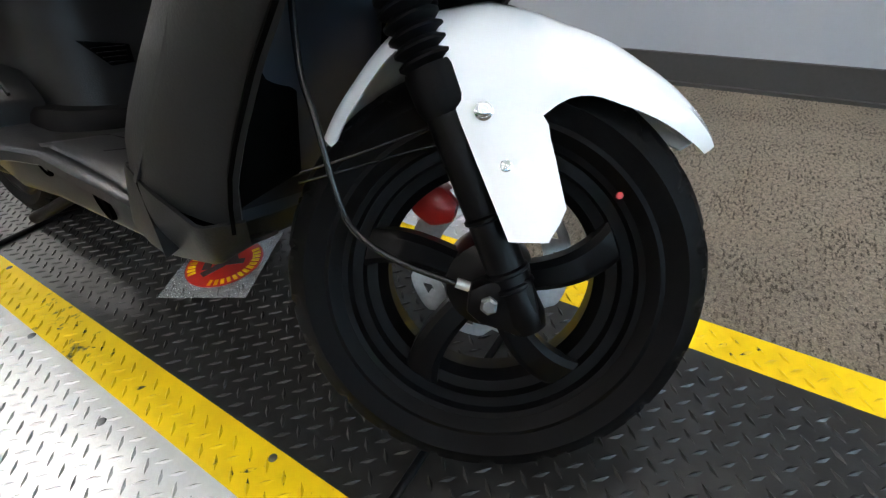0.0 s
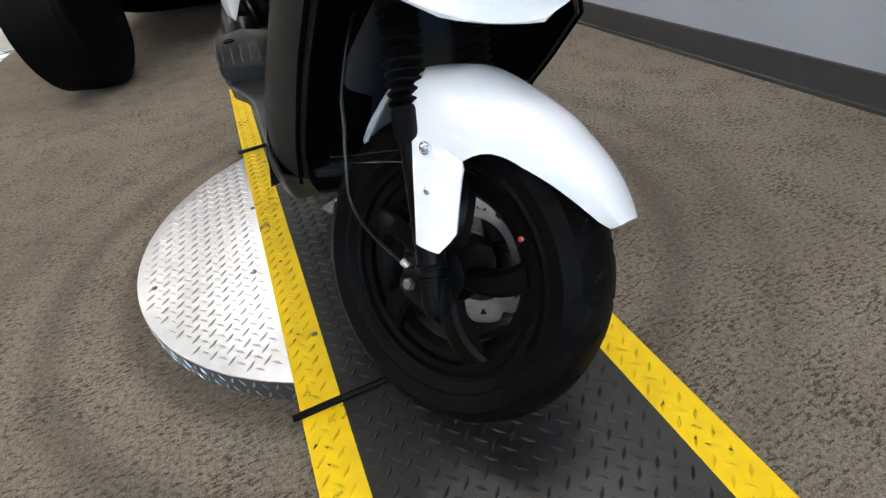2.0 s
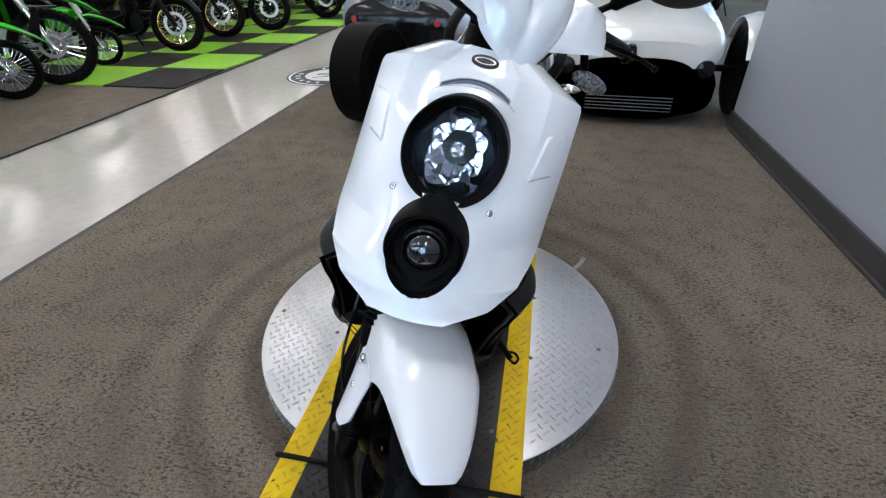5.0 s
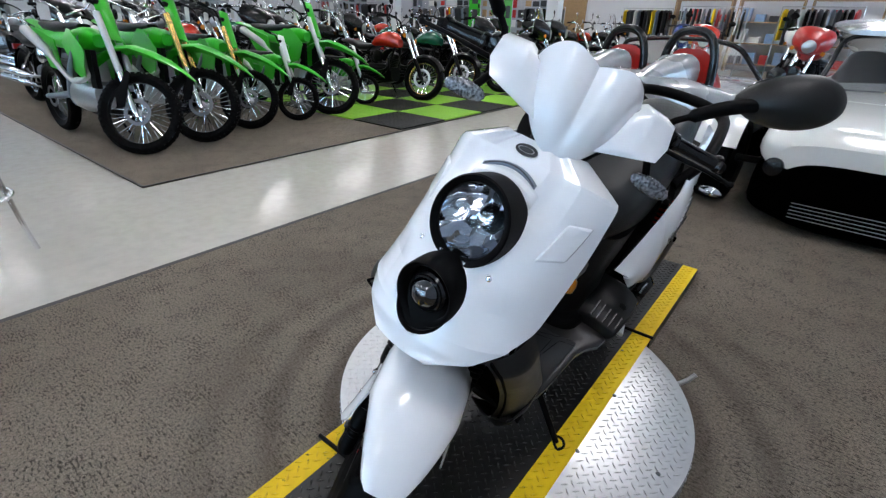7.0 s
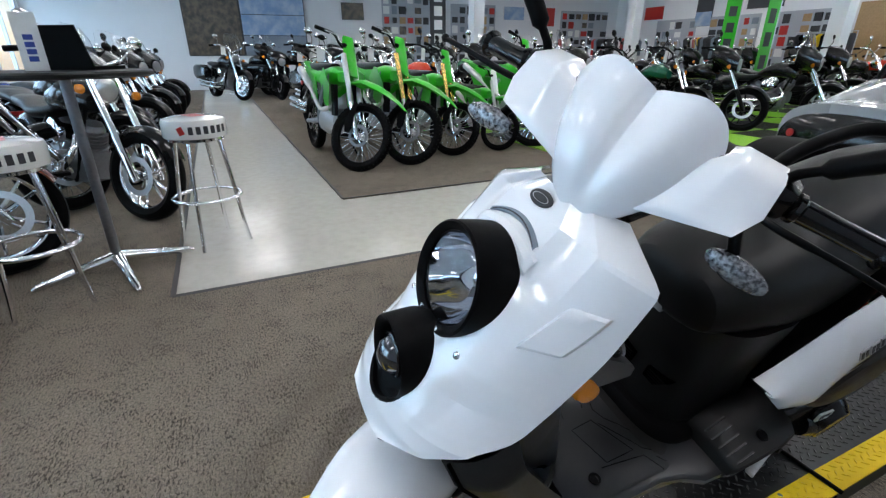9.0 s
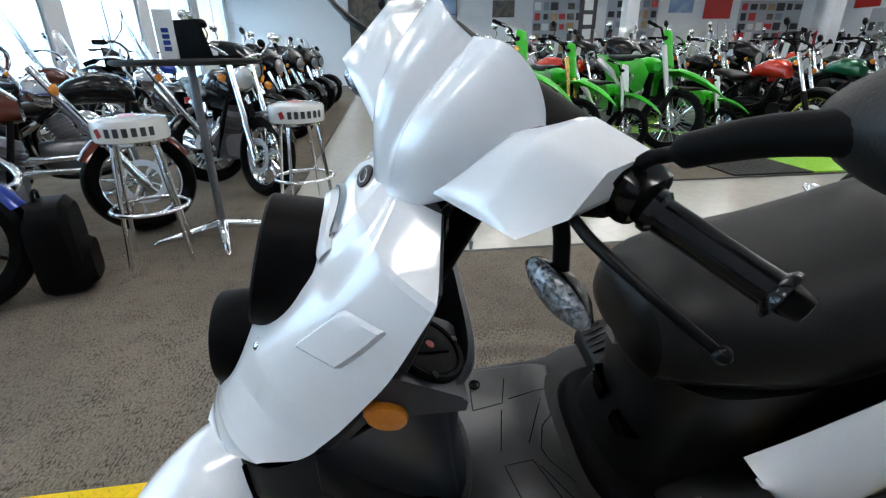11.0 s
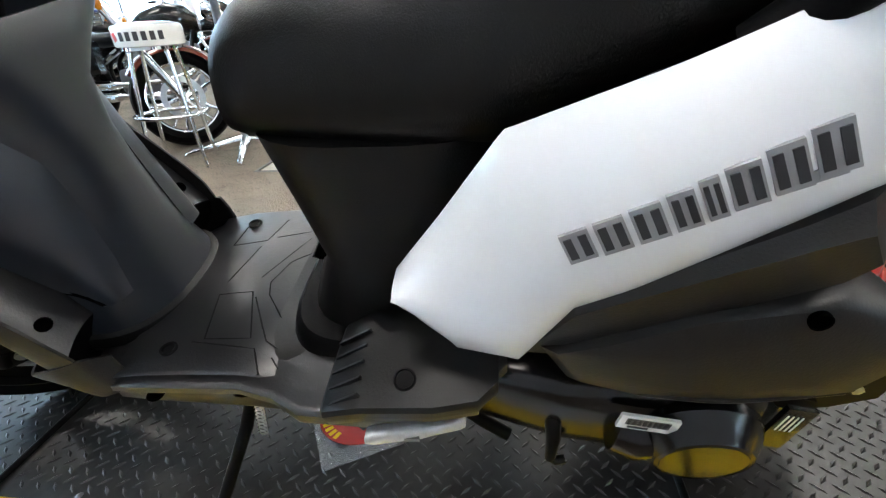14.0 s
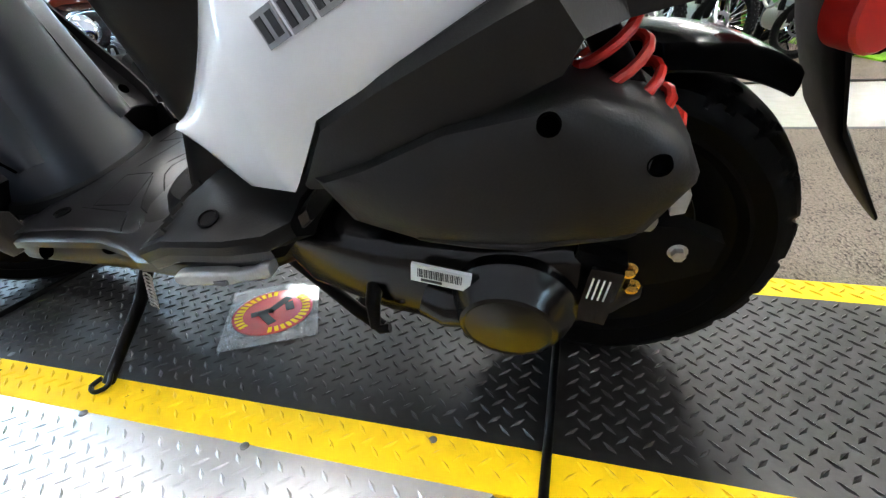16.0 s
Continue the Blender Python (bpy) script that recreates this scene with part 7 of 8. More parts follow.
    box(b, (0.16, -0.52, 1.0), (0.11, 0.002, 0.16), rotm(8, "Y"))
    part("price_tag", b, "paper", t, "white hanging price tag", xf=S)
    return t


def place(x, y, heading, roll=4):
    """A pose for a bike whose front tyre stands at x, y and that faces the heading (degrees from +x)."""
    return Matrix.Translation((x, y, 0)) @ rotm(heading - 90, "Z") @ rotm(-roll, "Y")


# the row of green dirt bikes
g1 = dirt_bike(place(4.0, -0.36, 184), 1.0, 42, "silver", "lime green motocross bike with silver forks")
g2 = dirt_bike(place(4.06, -0.93, 184), 1.0, 42, "gold", "lime green motocross bike with gold forks")
copy_thing(g2, place(4.3, -1.55, 182) @ Matrix.Scale(0.9, 4))
g4 = dirt_bike(place(4.33, -2.19, 180), 0.72, 40, "silver", "small lime green dirt bike with pale number plate", "paper")
copy_thing(g1, place(4.36, -2.7, 183))
copy_thing(g4, place(4.66, -3.55, 182) @ Matrix.Scale(0.84, 4))
# roadsters and cruisers along the tiled floor
n1 = street_bike(place(4.32, -4.42, 180), "tank_red", "gold", "spoke", False, False, False, 20, "black roadster with red tank and gold wheels")
n2 = street_bike(place(4.4, -5.5, 180), "tank_green", "gold", "spoke", False, False, False, 20, "black roadster with dark green tank and gold wheels")
c1 = street_bike(place(4.0, -6.15, 192), "gloss", "paintblack", "cast", True, True, False, 18, "black touring cruiser with batwing fairing")
c2 = street_bike(place(3.75, -7.7, 196), "gloss", "paintblack", "cast", True, True, True, 18, "black touring cruiser with clear windscreen", True)
c3 = street_bike(place(3.15, 1.36, 214), "gloss", "chrome", "cast", False, False, True, 14, "black cruiser with chrome forks and wheels")
c4 = street_bike(place(2.45, 1.92, 296), "maroon", "chrome", "cast", False, True, True, 10, "dark brown touring motorcycle with chrome trim", True)
c5 = street_bike(place(1.38, 2.25, 285), "bluep", "paintblack", "cast", False, False, True, 10, "deep blue cruiser with black wheels")
c6 = street_bike(place(3.68, 1.9, 292), "gloss", "chrome", "spoke", False, True, True, 15, "black cruiser with clear windscreen", True)
for i in range(9):
    src = (c1, c2, c1, c6, c1, c2, c1, c6, c1)[i]
    copy_thing(src, place(4.35 + 0.8 * i, 1.62 + 0.12 * (i % 2), 222 + 6 * (i % 3)))
for i in range(7):
    copy_thing((c6, c1, c3, c4, c1, c6, c5)[i], place(3.0 + 1.25 * i, 4.2, 275 + 5 * (i % 3)))
for i in range(9):
    copy_thing((c1, c3, n1, c2, c6, c1, n2, c3, c2)[i], place(6.9 + 0.2 * (i % 2), -1.0 - 1.0 * i, 176 + 7 * (i % 3)))
for i in range(10):
    copy_thing((c3, c6, c2, n1, c1, g1, c3, c5, n2, c1)[i], place(9.6 + 0.2 * (i % 2), -0.9 - 1.1 * i, 172 + 8 * (i % 3)))
for i in range(9):
    copy_thing((c1, n2, c3, g2, c2, c6, n1, c4, c3)[i], place(12.6, -0.7 - 1.15 * i, 178 + 7 * (i % 3)))
for i in range(6):
    copy_thing((c2, c1, c3, n1, c6, c1)[i], place(4.3 + 0.1 * (i % 2), -8.6 - 1.05 * i, 180))
# the crowded rows further back
for i in range(5):
    copy_thing((c6, c2, c1, c2, c6)[i], place(12.9 + 0.7 * (i % 2), 0.2 - 0.95 * i, 200 + 9 * (i % 3)) @ Matrix.Scale(1.15, 4))
for i in range(6):
    copy_thing((c3, c6, n1, c2, n2, c6)[i], place(6.0 + 0.12 * (i % 2), -0.75 - 0.82 * i, 186 + 8 * (i % 3)) @ Matrix.Scale(1.05, 4))
for i in range(9):
    copy_thing((c6, c1, c2, n2, c6, c2, c3, n1, c2)[i], place(8.2 + 0.3 * (i % 2), -1.3 - 1.02 * i, 190 - 9 * (i % 3)) @ Matrix.Scale(1.06, 4))
for i in range(6):
    copy_thing((c2, c3, c6, c1, n1, c2)[i], place(5.9 + 0.9 * i, -9.4 - 0.5 * (i % 2), 168 + 10 * (i % 3)))
for i in range(7):
    copy_thing((c6, n2, c2, g1, c1, n1, g2)[i], place(4.9 + 1.15 * i, -12.9 + 0.4 * (i % 2), 120 + 12 * (i % 3)))

# ---- checkered floor tiles under the roadsters ----
mt = thing("checker_mat", Matrix.Translation((3.11, -2.69, 0.001)), "lime and black interlocking garage floor tiles", "floor tiles")
TS = 0.79
tile_mesh = {}
for col in ("tilek", "tileg"):
    b = B()
    box(b, (TS / 2, -TS / 2, 0.006), (TS - 0.004, TS - 0.004, 0.012))
    for i in range(12):
        for j in range(12):
            box(b, ((i + 0.5) * TS / 12, -(j + 0.5) * TS / 12, 0.0128), (TS / 12 - 0.014, TS / 12 - 0.014, 0.0016))
    p = part("tile", b, col, mt)
    tile_mesh[col] = p
for i in range(5):
    for j in range(12):
        col = "tilek" if (i + j) % 2 == 0 else "tileg"
        if (i, j) == (0, 0):
            continue
        if (i, j) == (1, 0):
            tile_mesh["tileg"].location = (TS, 0, 0)
            continue
        o = new("tile", tile_mesh[col].data)
        o.parent, o.location = mt, (i * TS, -j * TS, 0)

# round floor decal
dc = thing("floor_decal", Matrix.Translation((1.9, -3.47, -0.0115)) @ rotm(180, "Z"), "round black and white floor decal on concrete", "floor decal")
b = B()
lathe(b, [(0.44, 0.001), (0.44, 0.0016), (0.0004, 0.0016)], None, 64)
part("ground_disc", b, "ink", dc)
b = B()
lathe(b, [(0.42, 0.0022), (0.4, 0.0022), (0.4, 0.0026), (0.42, 0.0026)], None, 64, closed=True)
part("outer_ring", b, "paper", dc)
b = B()
lathe(b, [(0.26, 0.0022), (0.26, 0.0026), (0.0004, 0.0026)], None, 64)
part("centre_field", b, "paper", dc)
for k in range(20):
    if k % 10 < 8:
        a = 2 * math.pi * k / 20
        b = B()
        box(b, (0.33 * math.cos(a), 0.33 * math.sin(a), 0.0024), (0.05, 0.03, 0.0008), rotm(18 * k, "Z"))
        part("print_bar", b, "paper", dc)
b = B()
for x, y, l, a in ((0, 0.05, 0.3, 15), (0.02, -0.03, 0.34, -8), (-0.05, -0.1, 0.2, 30)):
    box(b, (x, y, 0.003), (l, 0.02, 0.0008), rotm(a, "Z"))
part("dark_strokes", b, "ink", dc)

# ---- bar stools, table, bag ----


def bar_stool(m):
    t = thing("bar_stool", m, "chrome bar stool with white printed round seat", "stool", "bar stools")
    b = B()
    lathe(b, [(0.15, 0.655), (0.168, 0.66), (0.172, 0.672), (0.172, 0.745), (0.165, 0.76), (0.12, 0.772), (0.0004, 0.776)], None, 48)
    st = part("seat", b, "carwhite", t, "white vinyl seat with dark print")
    for a0 in (0, 180):
        for k in range(6):
            b = B()
            a = radians(a0 - 30 + 13 * k)
            box(b, (0.1728 * math.cos(a), 0.1728 * math.sin(a), 0.708), (0.0012, 0.024, 0.042), Matrix.Rotation(a, 4, "Z"))
            part("print_bar", b, "ink", st)
        b = B()
        a = radians(a0 - 47)
        box(b, (0.1728 * math.cos(a), 0.1728 * math.sin(a), 0.708), (0.0012, 0.032, 0.042), Matrix.Rotation(a, 4, "Z") @ rotm(20, "X"))
        part("print_mark", b, "red", st)
    b = B()
    for k in range(3):
        box(b, (0.05 - 0.05 * k, 0, 0.776), (0.035, 0.08, 0.0015))
    part("top_print", b, "red", st)
    b = B()
    lathe(b, [(0.135, 0.64), (0.15, 0.64), (0.15, 0.656), (0.135, 0.656)], None, 40, closed=True)
    part("seat_ring", b, "chrome", t)
    for k in range(4):
        a = radians(45 + 90 * k)
        c, s = math.cos(a), math.sin(a)
        b = B()
        tube(b, spline([(0.105 * c, 0.105 * s, 0.65), (0.128 * c, 0.128 * s, 0.62), (0.168 * c, 0.168 * s, 0.32), (0.19 * c, 0.19 * s, 0.12), (0.208 * c, 0.208 * s, 0.004)], 5), 0.0115, 12)
        part("leg", b, "chrome", t)
    b = B()
    lathe(b, [(0.187 + 0.011 * math.cos(2 * math.pi * q / 10), 0.3 + 0.011 * math.sin(2 * math.pi * q / 10)) for q in range(10)], None, 48, closed=True)
    part("foot_ring", b, "chrome", t)
    return t


s1 = bar_stool(Matrix.Translation((2.5, 0.93, 0)) @ rotm(205, "Z"))
copy_thing(s1, Matrix.Translation((1.95, 1.66, 0)) @ rotm(200, "Z"))
tb = thing("bar_table", Matrix.Translation((2.25, 1.42, 0)), "tall round bar table with steel column", "table")
b = B()
lathe(b, [(0.0004, 1.0), (0.36, 1.0), (0.375, 1.008), (0.375, 1.022), (0.365, 1.03), (0.0004, 1.03)], None, 64)
part("tabletop", b, "tilek", tb)
b = B()
tube(b, [(0, 0, 0.06), (0, 0, 1.0)], 0.024, 20)
part("column", b, "alu_dark", tb)
for k in range(4):
    b = B()
    a = radians(20 + 90 * k)
    c, s = math.cos(a), math.sin(a)
    tube(b, [(0, 0, 0.08), (0.12 * c, 0.12 * s, 0.06), (0.36 * c, 0.36 * s, 0.018), (0.38 * c, 0.38 * s, 0.008)], [0.035, 0.028, 0.018, 0.012], 10)
    part("foot", b, "chrome", tb)
cd = thing("counter_card", Matrix.Translation((2.22, 1.50, 1.0305)) @ rotm(100, "Z"), "white standing card with blue print", "card")
b = B()
box(b, (0, 0, 0.12), (0.09, 0.012, 0.24))
cb_ = part("card", b, "paper", cd, bevel=0.003)
for k in range(4):
    for y in (0.0068, -0.0068):
        b = B()
        box(b, (0.0, y, 0.05 + 0.03 * k), (0.035, 0.001, 0.022))
        part("print_bar", b, "bluep", cb_)
lt = thing("laptop", Matrix.Translation((2.38, 1.36, 1.0305)) @ rotm(60, "Z"), "open dark laptop on the bar table", "laptop")
b = B()
box(b, (0, 0, 0.008), (0.3, 0.2, 0.016))
part("base", b, "black", lt, bevel=0.004)
b = B()
box(b, (0, 0.13, 0.1), (0.3, 0.008, 0.19), rotm(-18, "X"))
part("screen", b, "black", lt, bevel=0.003)
bg = thing("backpack", Matrix.Translation((1.6, 1.93, 0)) @ rotm(20, "Z"), "black backpack standing on the carpet", "backpack")
b = B()
sweep(b, ((-0.09, 0.22, 0.13, 0.2), (-0.06, 0.23, 0.155, 0.225), (0.05, 0.23, 0.155, 0.225), (0.09, 0.2, 0.13, 0.18)), 24, 4)
part("body", b, "black", bg)
b = B()
sweep(b, ((-0.125, 0.14, 0.1, 0.09), (-0.09, 0.14, 0.12, 0.11)), 20, 4)
part("front_pocket", b, "black", bg)
b = B()
tube(b, spline([(-0.04, 0.03, 0.44), (-0.03, 0.03, 0.49), (0.03, 0.03, 0.49), (0.04, 0.03, 0.44)], 5), 0.008, 8)
part("carry_handle", b, "black", bg)

# ---- the two three-wheeled roadsters ----


def roadster(m, paint, label, hood_black, roof):
    """Faces +y; nose at the origin, 1.5 m wide over the body."""
    t = thing("three_wheel_roadster", m, label, "car")
    y_m = -0.85 if roof else -1.55
    b = B()
    sweep(b, ((0.0, 0.45, 0.43, 0.09), (-0.05, 0.465, 0.51, 0.13), (-0.14, 0.48, 0.55, 0.15), (-0.5, 0.51, 0.58, 0.17), (-1.1, 0.54, 0.63, 0.19), (-1.5, 0.55, 0.68, 0.18)), 40, 3.0)
    bd = part("bonnet", b, paint, t, "rounded glossy bonnet")
    b = B()
    sweep(b, ((-1.48, 0.5, 0.68, 0.22), (-1.8, 0.5, 0.72, 0.2), (-2.2, 0.52, 0.7, 0.24), (-2.55, 0.57, 0.62, 0.26), (-2.8, 0.6, 0.54, 0.24), (-2.95, 0.61, 0.48, 0.21)), 32, 3.0)
    part("rear_body", b, paint, t)
    b = B()
    sweep(b, ((0.014, 0.24, 0.36, 0.18), (0.0, 0.24, 0.395, 0.2), (-0.1, 0.22, 0.54, 0.18), (-0.6, 0.23, 0.6, 0.19), (-1.5, 0.25, 0.66, 0.2)), 28, 3.4)
    gr = part("grille", b, "hole", t, "wide black grille opening and underside")
    for k in range(5):
        b = B()
        tube(b, [(-0.28, 0.017, 0.105 + 0.022 * k), (0.28, 0.017, 0.105 + 0.022 * k)], 0.003, 8)
        part("grille_bar", b, "alu_dark", gr)
    for s in (-1, 1):
        b = B()
        lathe(b, [(0.055, -0.02), (0.055, 0.01), (0.03, 0.022), (0.0004, 0.025)], along((s * 0.43, 0.0, 0.38), (s * 0.2, 1, 0)), 20)
        part("headlight", b, "gloss", t)
        w = new("front_wheel")
        w.parent = t
        c = V((s * 0.8, -0.42, 0.31))
        mm = Matrix.Translation(c) @ XAX
        b = B()
        lathe(b, [(0.21, -0.09), (0.27, -0.105), (0.305, -0.09), (0.312, 0), (0.305, 0.09), (0.27, 0.105), (0.21, 0.09)], mm, 48, closed=True)
        part("tyre", b, "rubber", w)
        b = B()
        lathe(b, [(0.212, -0.09), (0.19, -0.05), (0.05, -0.06), (0.05, 0.06), (0.19, 0.05), (0.212, 0.09)], mm, 36)
        part("rim", b, "paintblack", w)
        b = B()
        tube(b, [(s * 0.5, -0.42, 0.31), (s * 0.78, -0.42, 0.31)], 0.025, 10)
        part("suspension_arm", b, "paintblack", t)
        b = B()
        rings = []
        for j in range(11):
            a = radians(20 + 130 * j / 10)
            rings.append([c + V((0.13 * u, (0.36 - 0.03 * abs(u) ** 2) * math.cos(a), (0.36 - 0.03 * abs(u) ** 2) * math.sin(a))) for u in (-1, -0.5, 0, 0.5, 1)])
        loft(b, rings, closed=False)
        part("wheel_arch", b, paint, t, solid=0.006)
        b = B()
        loft(b, [[V((s * 0.28 + x, y, z + w)) for x, w in srect(hw, hh, 18, 2.4)] for y, z, hw, hh in ((-2.3, 0.76, 0.1, 0.08), (-2.38, 0.82, 0.15, 0.13), (-2.52, 0.82, 0.15, 0.12), (-2.75, 0.79, 0.1, 0.07), (-2.92, 0.76, 0.05, 0.03))])
        part("headrest_hump", b, paint, t)
        if not roof:
            b = B()
            tube(b, spline([(s * 0.28 - 0.2, -2.3, 0.62), (s * 0.28 - 0.19, -2.3, 0.92), (s * 0.28 - 0.1, -2.3, 1.08), (s * 0.28 + 0.1, -2.3, 1.08), (s * 0.28 + 0.19, -2.3, 0.92), (s * 0.28 + 0.2, -2.3, 0.62)], 5), 0.03, 12)
            part("roll_hoop", b, "gloss", t, "thick black roll hoop")
        b = B()
        sweep(b, ((-1.85, 0.5, 0.2, 0.1), (-2.3, 0.48, 0.22, 0.1), (-2.45, 0.62, 0.21, 0.2), (-2.58, 0.78, 0.17, 0.16)), 20, 3)
        part("seat", b, "ink" if roof else "red", t, "upholstered bucket seat", xf=Matrix.Translation((s * 0.28, 0.3, 0.04)))
        b = B()
        lathe(b, [(0.024, 0), (0.024, 0.01), (0.0004, 0.014)], along((s * 0.345, -2.985, 0.63), (0, -1, 0)), 20)
        part("tail_lamp", b, "red", t)
        b = B()
        tube(b, [(s * 0.5, y_m, 0.72), (s * 0.66, y_m - 0.03, 0.8)], 0.01, 8)
        mr = part("mirror_arm", b, "paintblack", t)
        b = B()
        lathe(b, [(0.0004, 0.04), (0.04, 0.03), (0.06, 0), (0.0004, -0.005)], along((s * 0.7, y_m - 0.03, 0.82), (0, 1, 0)), 18)
        part("mirror_shell", b, "gloss", mr)
    b = B()
    sweep(b, ((-2.8, 0.56, 0.5, 0.21), (-2.97, 0.58, 0.455, 0.19), (-2.985, 0.58, 0.43, 0.17)), 30, 2.6)
    part("tail_panel", b, "gloss", t, "glossy black tail panel with two lamps")
    b = B()
    y0, zb, w0, w1, zt = (-0.78, 0.69, 0.47, 0.4, 1.1) if roof else (-1.5, 0.7, 0.6, 0.48, 1.02)
    loft(b, [[V((w0 * (1 - k) * u + w1 * k * u, y0 - 0.38 * k - 0.14 * u * u, zb + (zt - zb) * k)) for u in (-1, -0.6, -0.2, 0.2, 0.6, 1)] for k in (0, 0.35, 0.7, 1)], closed=False)
    ob = part("windscreen", b, M["clear"], t, "clear curved windscreen", solid=0.006)
    ob.visible_shadow = False
    b = B()
    tube(b, spline([(-w0, y0 - 0.14, zb), (-w0 * 0.5 - w1 * 0.5, y0 - 0.33, zb * 0.5 + zt * 0.5), (-w1, y0 - 0.5, zt - 0.03), (-w1 * 0.5, y0 - 0.42, zt + 0.01), (0, y0 - 0.39, zt + 0.015), (w1 * 0.5, y0 - 0.42, zt + 0.01), (w1, y0 - 0.5, zt - 0.03), (w0 * 0.5 + w1 * 0.5, y0 - 0.33, zb * 0.5 + zt * 0.5), (w0, y0 - 0.14, zb)], 5), 0.018, 10)
    part("screen_frame", b, "gloss", t)
    if hood_black:
        b = B()
        loft(b, [[V((x, y, 0.612 + 0.16 * (-0.16 - y) + 0.012 * (1 - (x / 0.3) ** 2))) for x in (-0.27, -0.13, 0.0, 0.13, 0.27)] for y in (-0.16, -0.25, -0.34)], closed=False)
        part("bonnet_stripe", b, "ink", bd, "black bonnet stripe", solid=0.012)
    if roof:
        b = B()
        sweep(b, ((-1.16, 1.12, 0.4, 0.02), (-1.3, 1.14, 0.48, 0.035), (-1.8, 1.17, 0.56, 0.05), (-2.4, 1.12, 0.56, 0.06), (-2.75, 0.98, 0.46, 0.06)), 26, 3)
        part("roof_shell", b, "cargrey", t, "silver hard top")
    w = new("rear_wheel")
    w.parent = t
    c = V((0, -3.3, 0.33))
    mm = Matrix.Translation(c) @ XAX
    b = B()
    lathe(b, [(0.22, -0.12), (0.29, -0.14), (0.325, -0.12), (0.332, 0), (0.325, 0.12), (0.29, 0.14), (0.22, 0.12)], mm, 56, closed=True)
    part("tyre", b, "rubber", w)
    b = B()
    lathe(b, [(0.222, -0.12), (0.2, -0.06), (0.05, -0.07), (0.05, 0.07), (0.2, 0.06), (0.222, 0.12)], mm, 36)
    part("rim", b, "paintblack", w)
    return t


roadster(Matrix.Translation((-0.8, -2.24, 0)) @ rotm(-4, "Z"), "carwhite", "white three-wheeled roadster with silver hard top", True, True)
roadster(Matrix.Translation((0.04, -5.22, 0)) @ rotm(164.3, "Z"), "cargrey", "silver three-wheeled roadster with red seats", False, False)
# colourful sport machines behind the roadsters
for i, (x, y, hd, tk) in enumerate(((-1.2, -6.6, 95, "yellow"), (0.1, -7.8, 80, "red"), (1.6, -8.6, 100, "tank_red"), (-2.6, -7.6, 70, "carwhite"), (-2.2, -9.4, 85, "yellow"), (2.4, -10.4, 95, "bluep"), (0.4, -10.6, 88, "carwhite"), (-3.2, -5.4, 60, "red"))):
    street_bike(place(x, y, hd), tk, "paintblack", "cast", True, False, False, 12, {"yellow": "yellow", "red": "red", "tank_red": "bright red", "carwhite": "white", "bluep": "blue"}[tk] + " faired sport motorcycle", False)

# ---- wall dressing, pillars, banners ----


def poster(name, m, w, h, mats, label, cat="poster"):
    """A framed flat print that faces the local -x side; mats: its colour fields, bottom to top."""
    t = thing(name, m, label, cat)
    b = B()
    box(b, (0, 0, 0), (0.03, w, h))
    part("panel", b, mats[0], t, bevel=0.004)
    n = len(mats) - 1
    for i, mm in enumerate(mats[1:]):
        b = B()
        box(b, (-0.018, 0, -h / 2 + h * (i + 0.5) / n), (0.004, w * 0.97, h / n * (0.97 if n > 1 else 0.96)))
        part("print_field", b, mm, t)
    return t


M["sky_print"] = mat("blue_sky_print", (0.16, 0.28, 0.5), 0.4, 0, 0.6, 3, 0, 0, (0.45, 0.52, 0.6), 0.3)
M["rock_print"] = mat("brown_rock_print", (0.16, 0.12, 0.08), 0.4, 0, 0.8, 6, 0, 0, (0.05, 0.045, 0.04), 0.3)
poster("wall_mural", Matrix.Translation((17.76, 0.55, 2.0)), 1.7, 1.9, ("ink", "rock_print"), "large brown rock landscape mural on the wall", "mural")
poster("wall_mural", Matrix.Translation((17.76, -1.35, 2.0)), 2.1, 1.9, ("ink", "slate", "sky_print", "sky_print"), "large blue sky landscape mural on the wall", "mural")
poster("wall_picture", Matrix.Translation((17.76, -4.1, 2.5)), 0.8, 0.55, ("ink", "rock_print"), "small dark framed picture on the wall", "picture")
poster("wall_banner", Matrix.Translation((12.4, -5.05, 1.5)), 0.46, 3.0, ("ink", "ink"), "tall black vertical banner with white bars", "banner")
t = bpy.data.objects["wall_banner"]
for k in range(5):
    b = B()
    box(b, (-0.024, 0, 1.0 - 0.34 * k), (0.004, 0.24, 0.24))
    part("white_bar", b, "paper", t)


def card_wall(m, w, rows, cols, seed, label):
    """A pale board hung full of small product cards; faces the local -x side."""
    t = thing("product_display", m, label, "display")
    rr = random.Random(seed)
    b = B()
    box(b, (0, 0, 0), (0.03, w, rows * 0.34 + 0.1))
    part("board", b, "wall", t, bevel=0.004)
    for i in range(rows):
        for j in range(cols):
            if rr.random() < 0.2:
                continue
            b = B()
            box(b, (-0.03, w * ((j + 0.5) / cols - 0.5), 0.34 * (i + 0.5 - rows / 2)), (0.03, w / cols * rr.uniform(0.5, 0.85), rr.uniform(0.18, 0.29)))
            part("product_card", b, rr.choice(("ink", "paper", "ink", "slate", "wood", "red", "rock_print", "ink")), t, bevel=0.003)


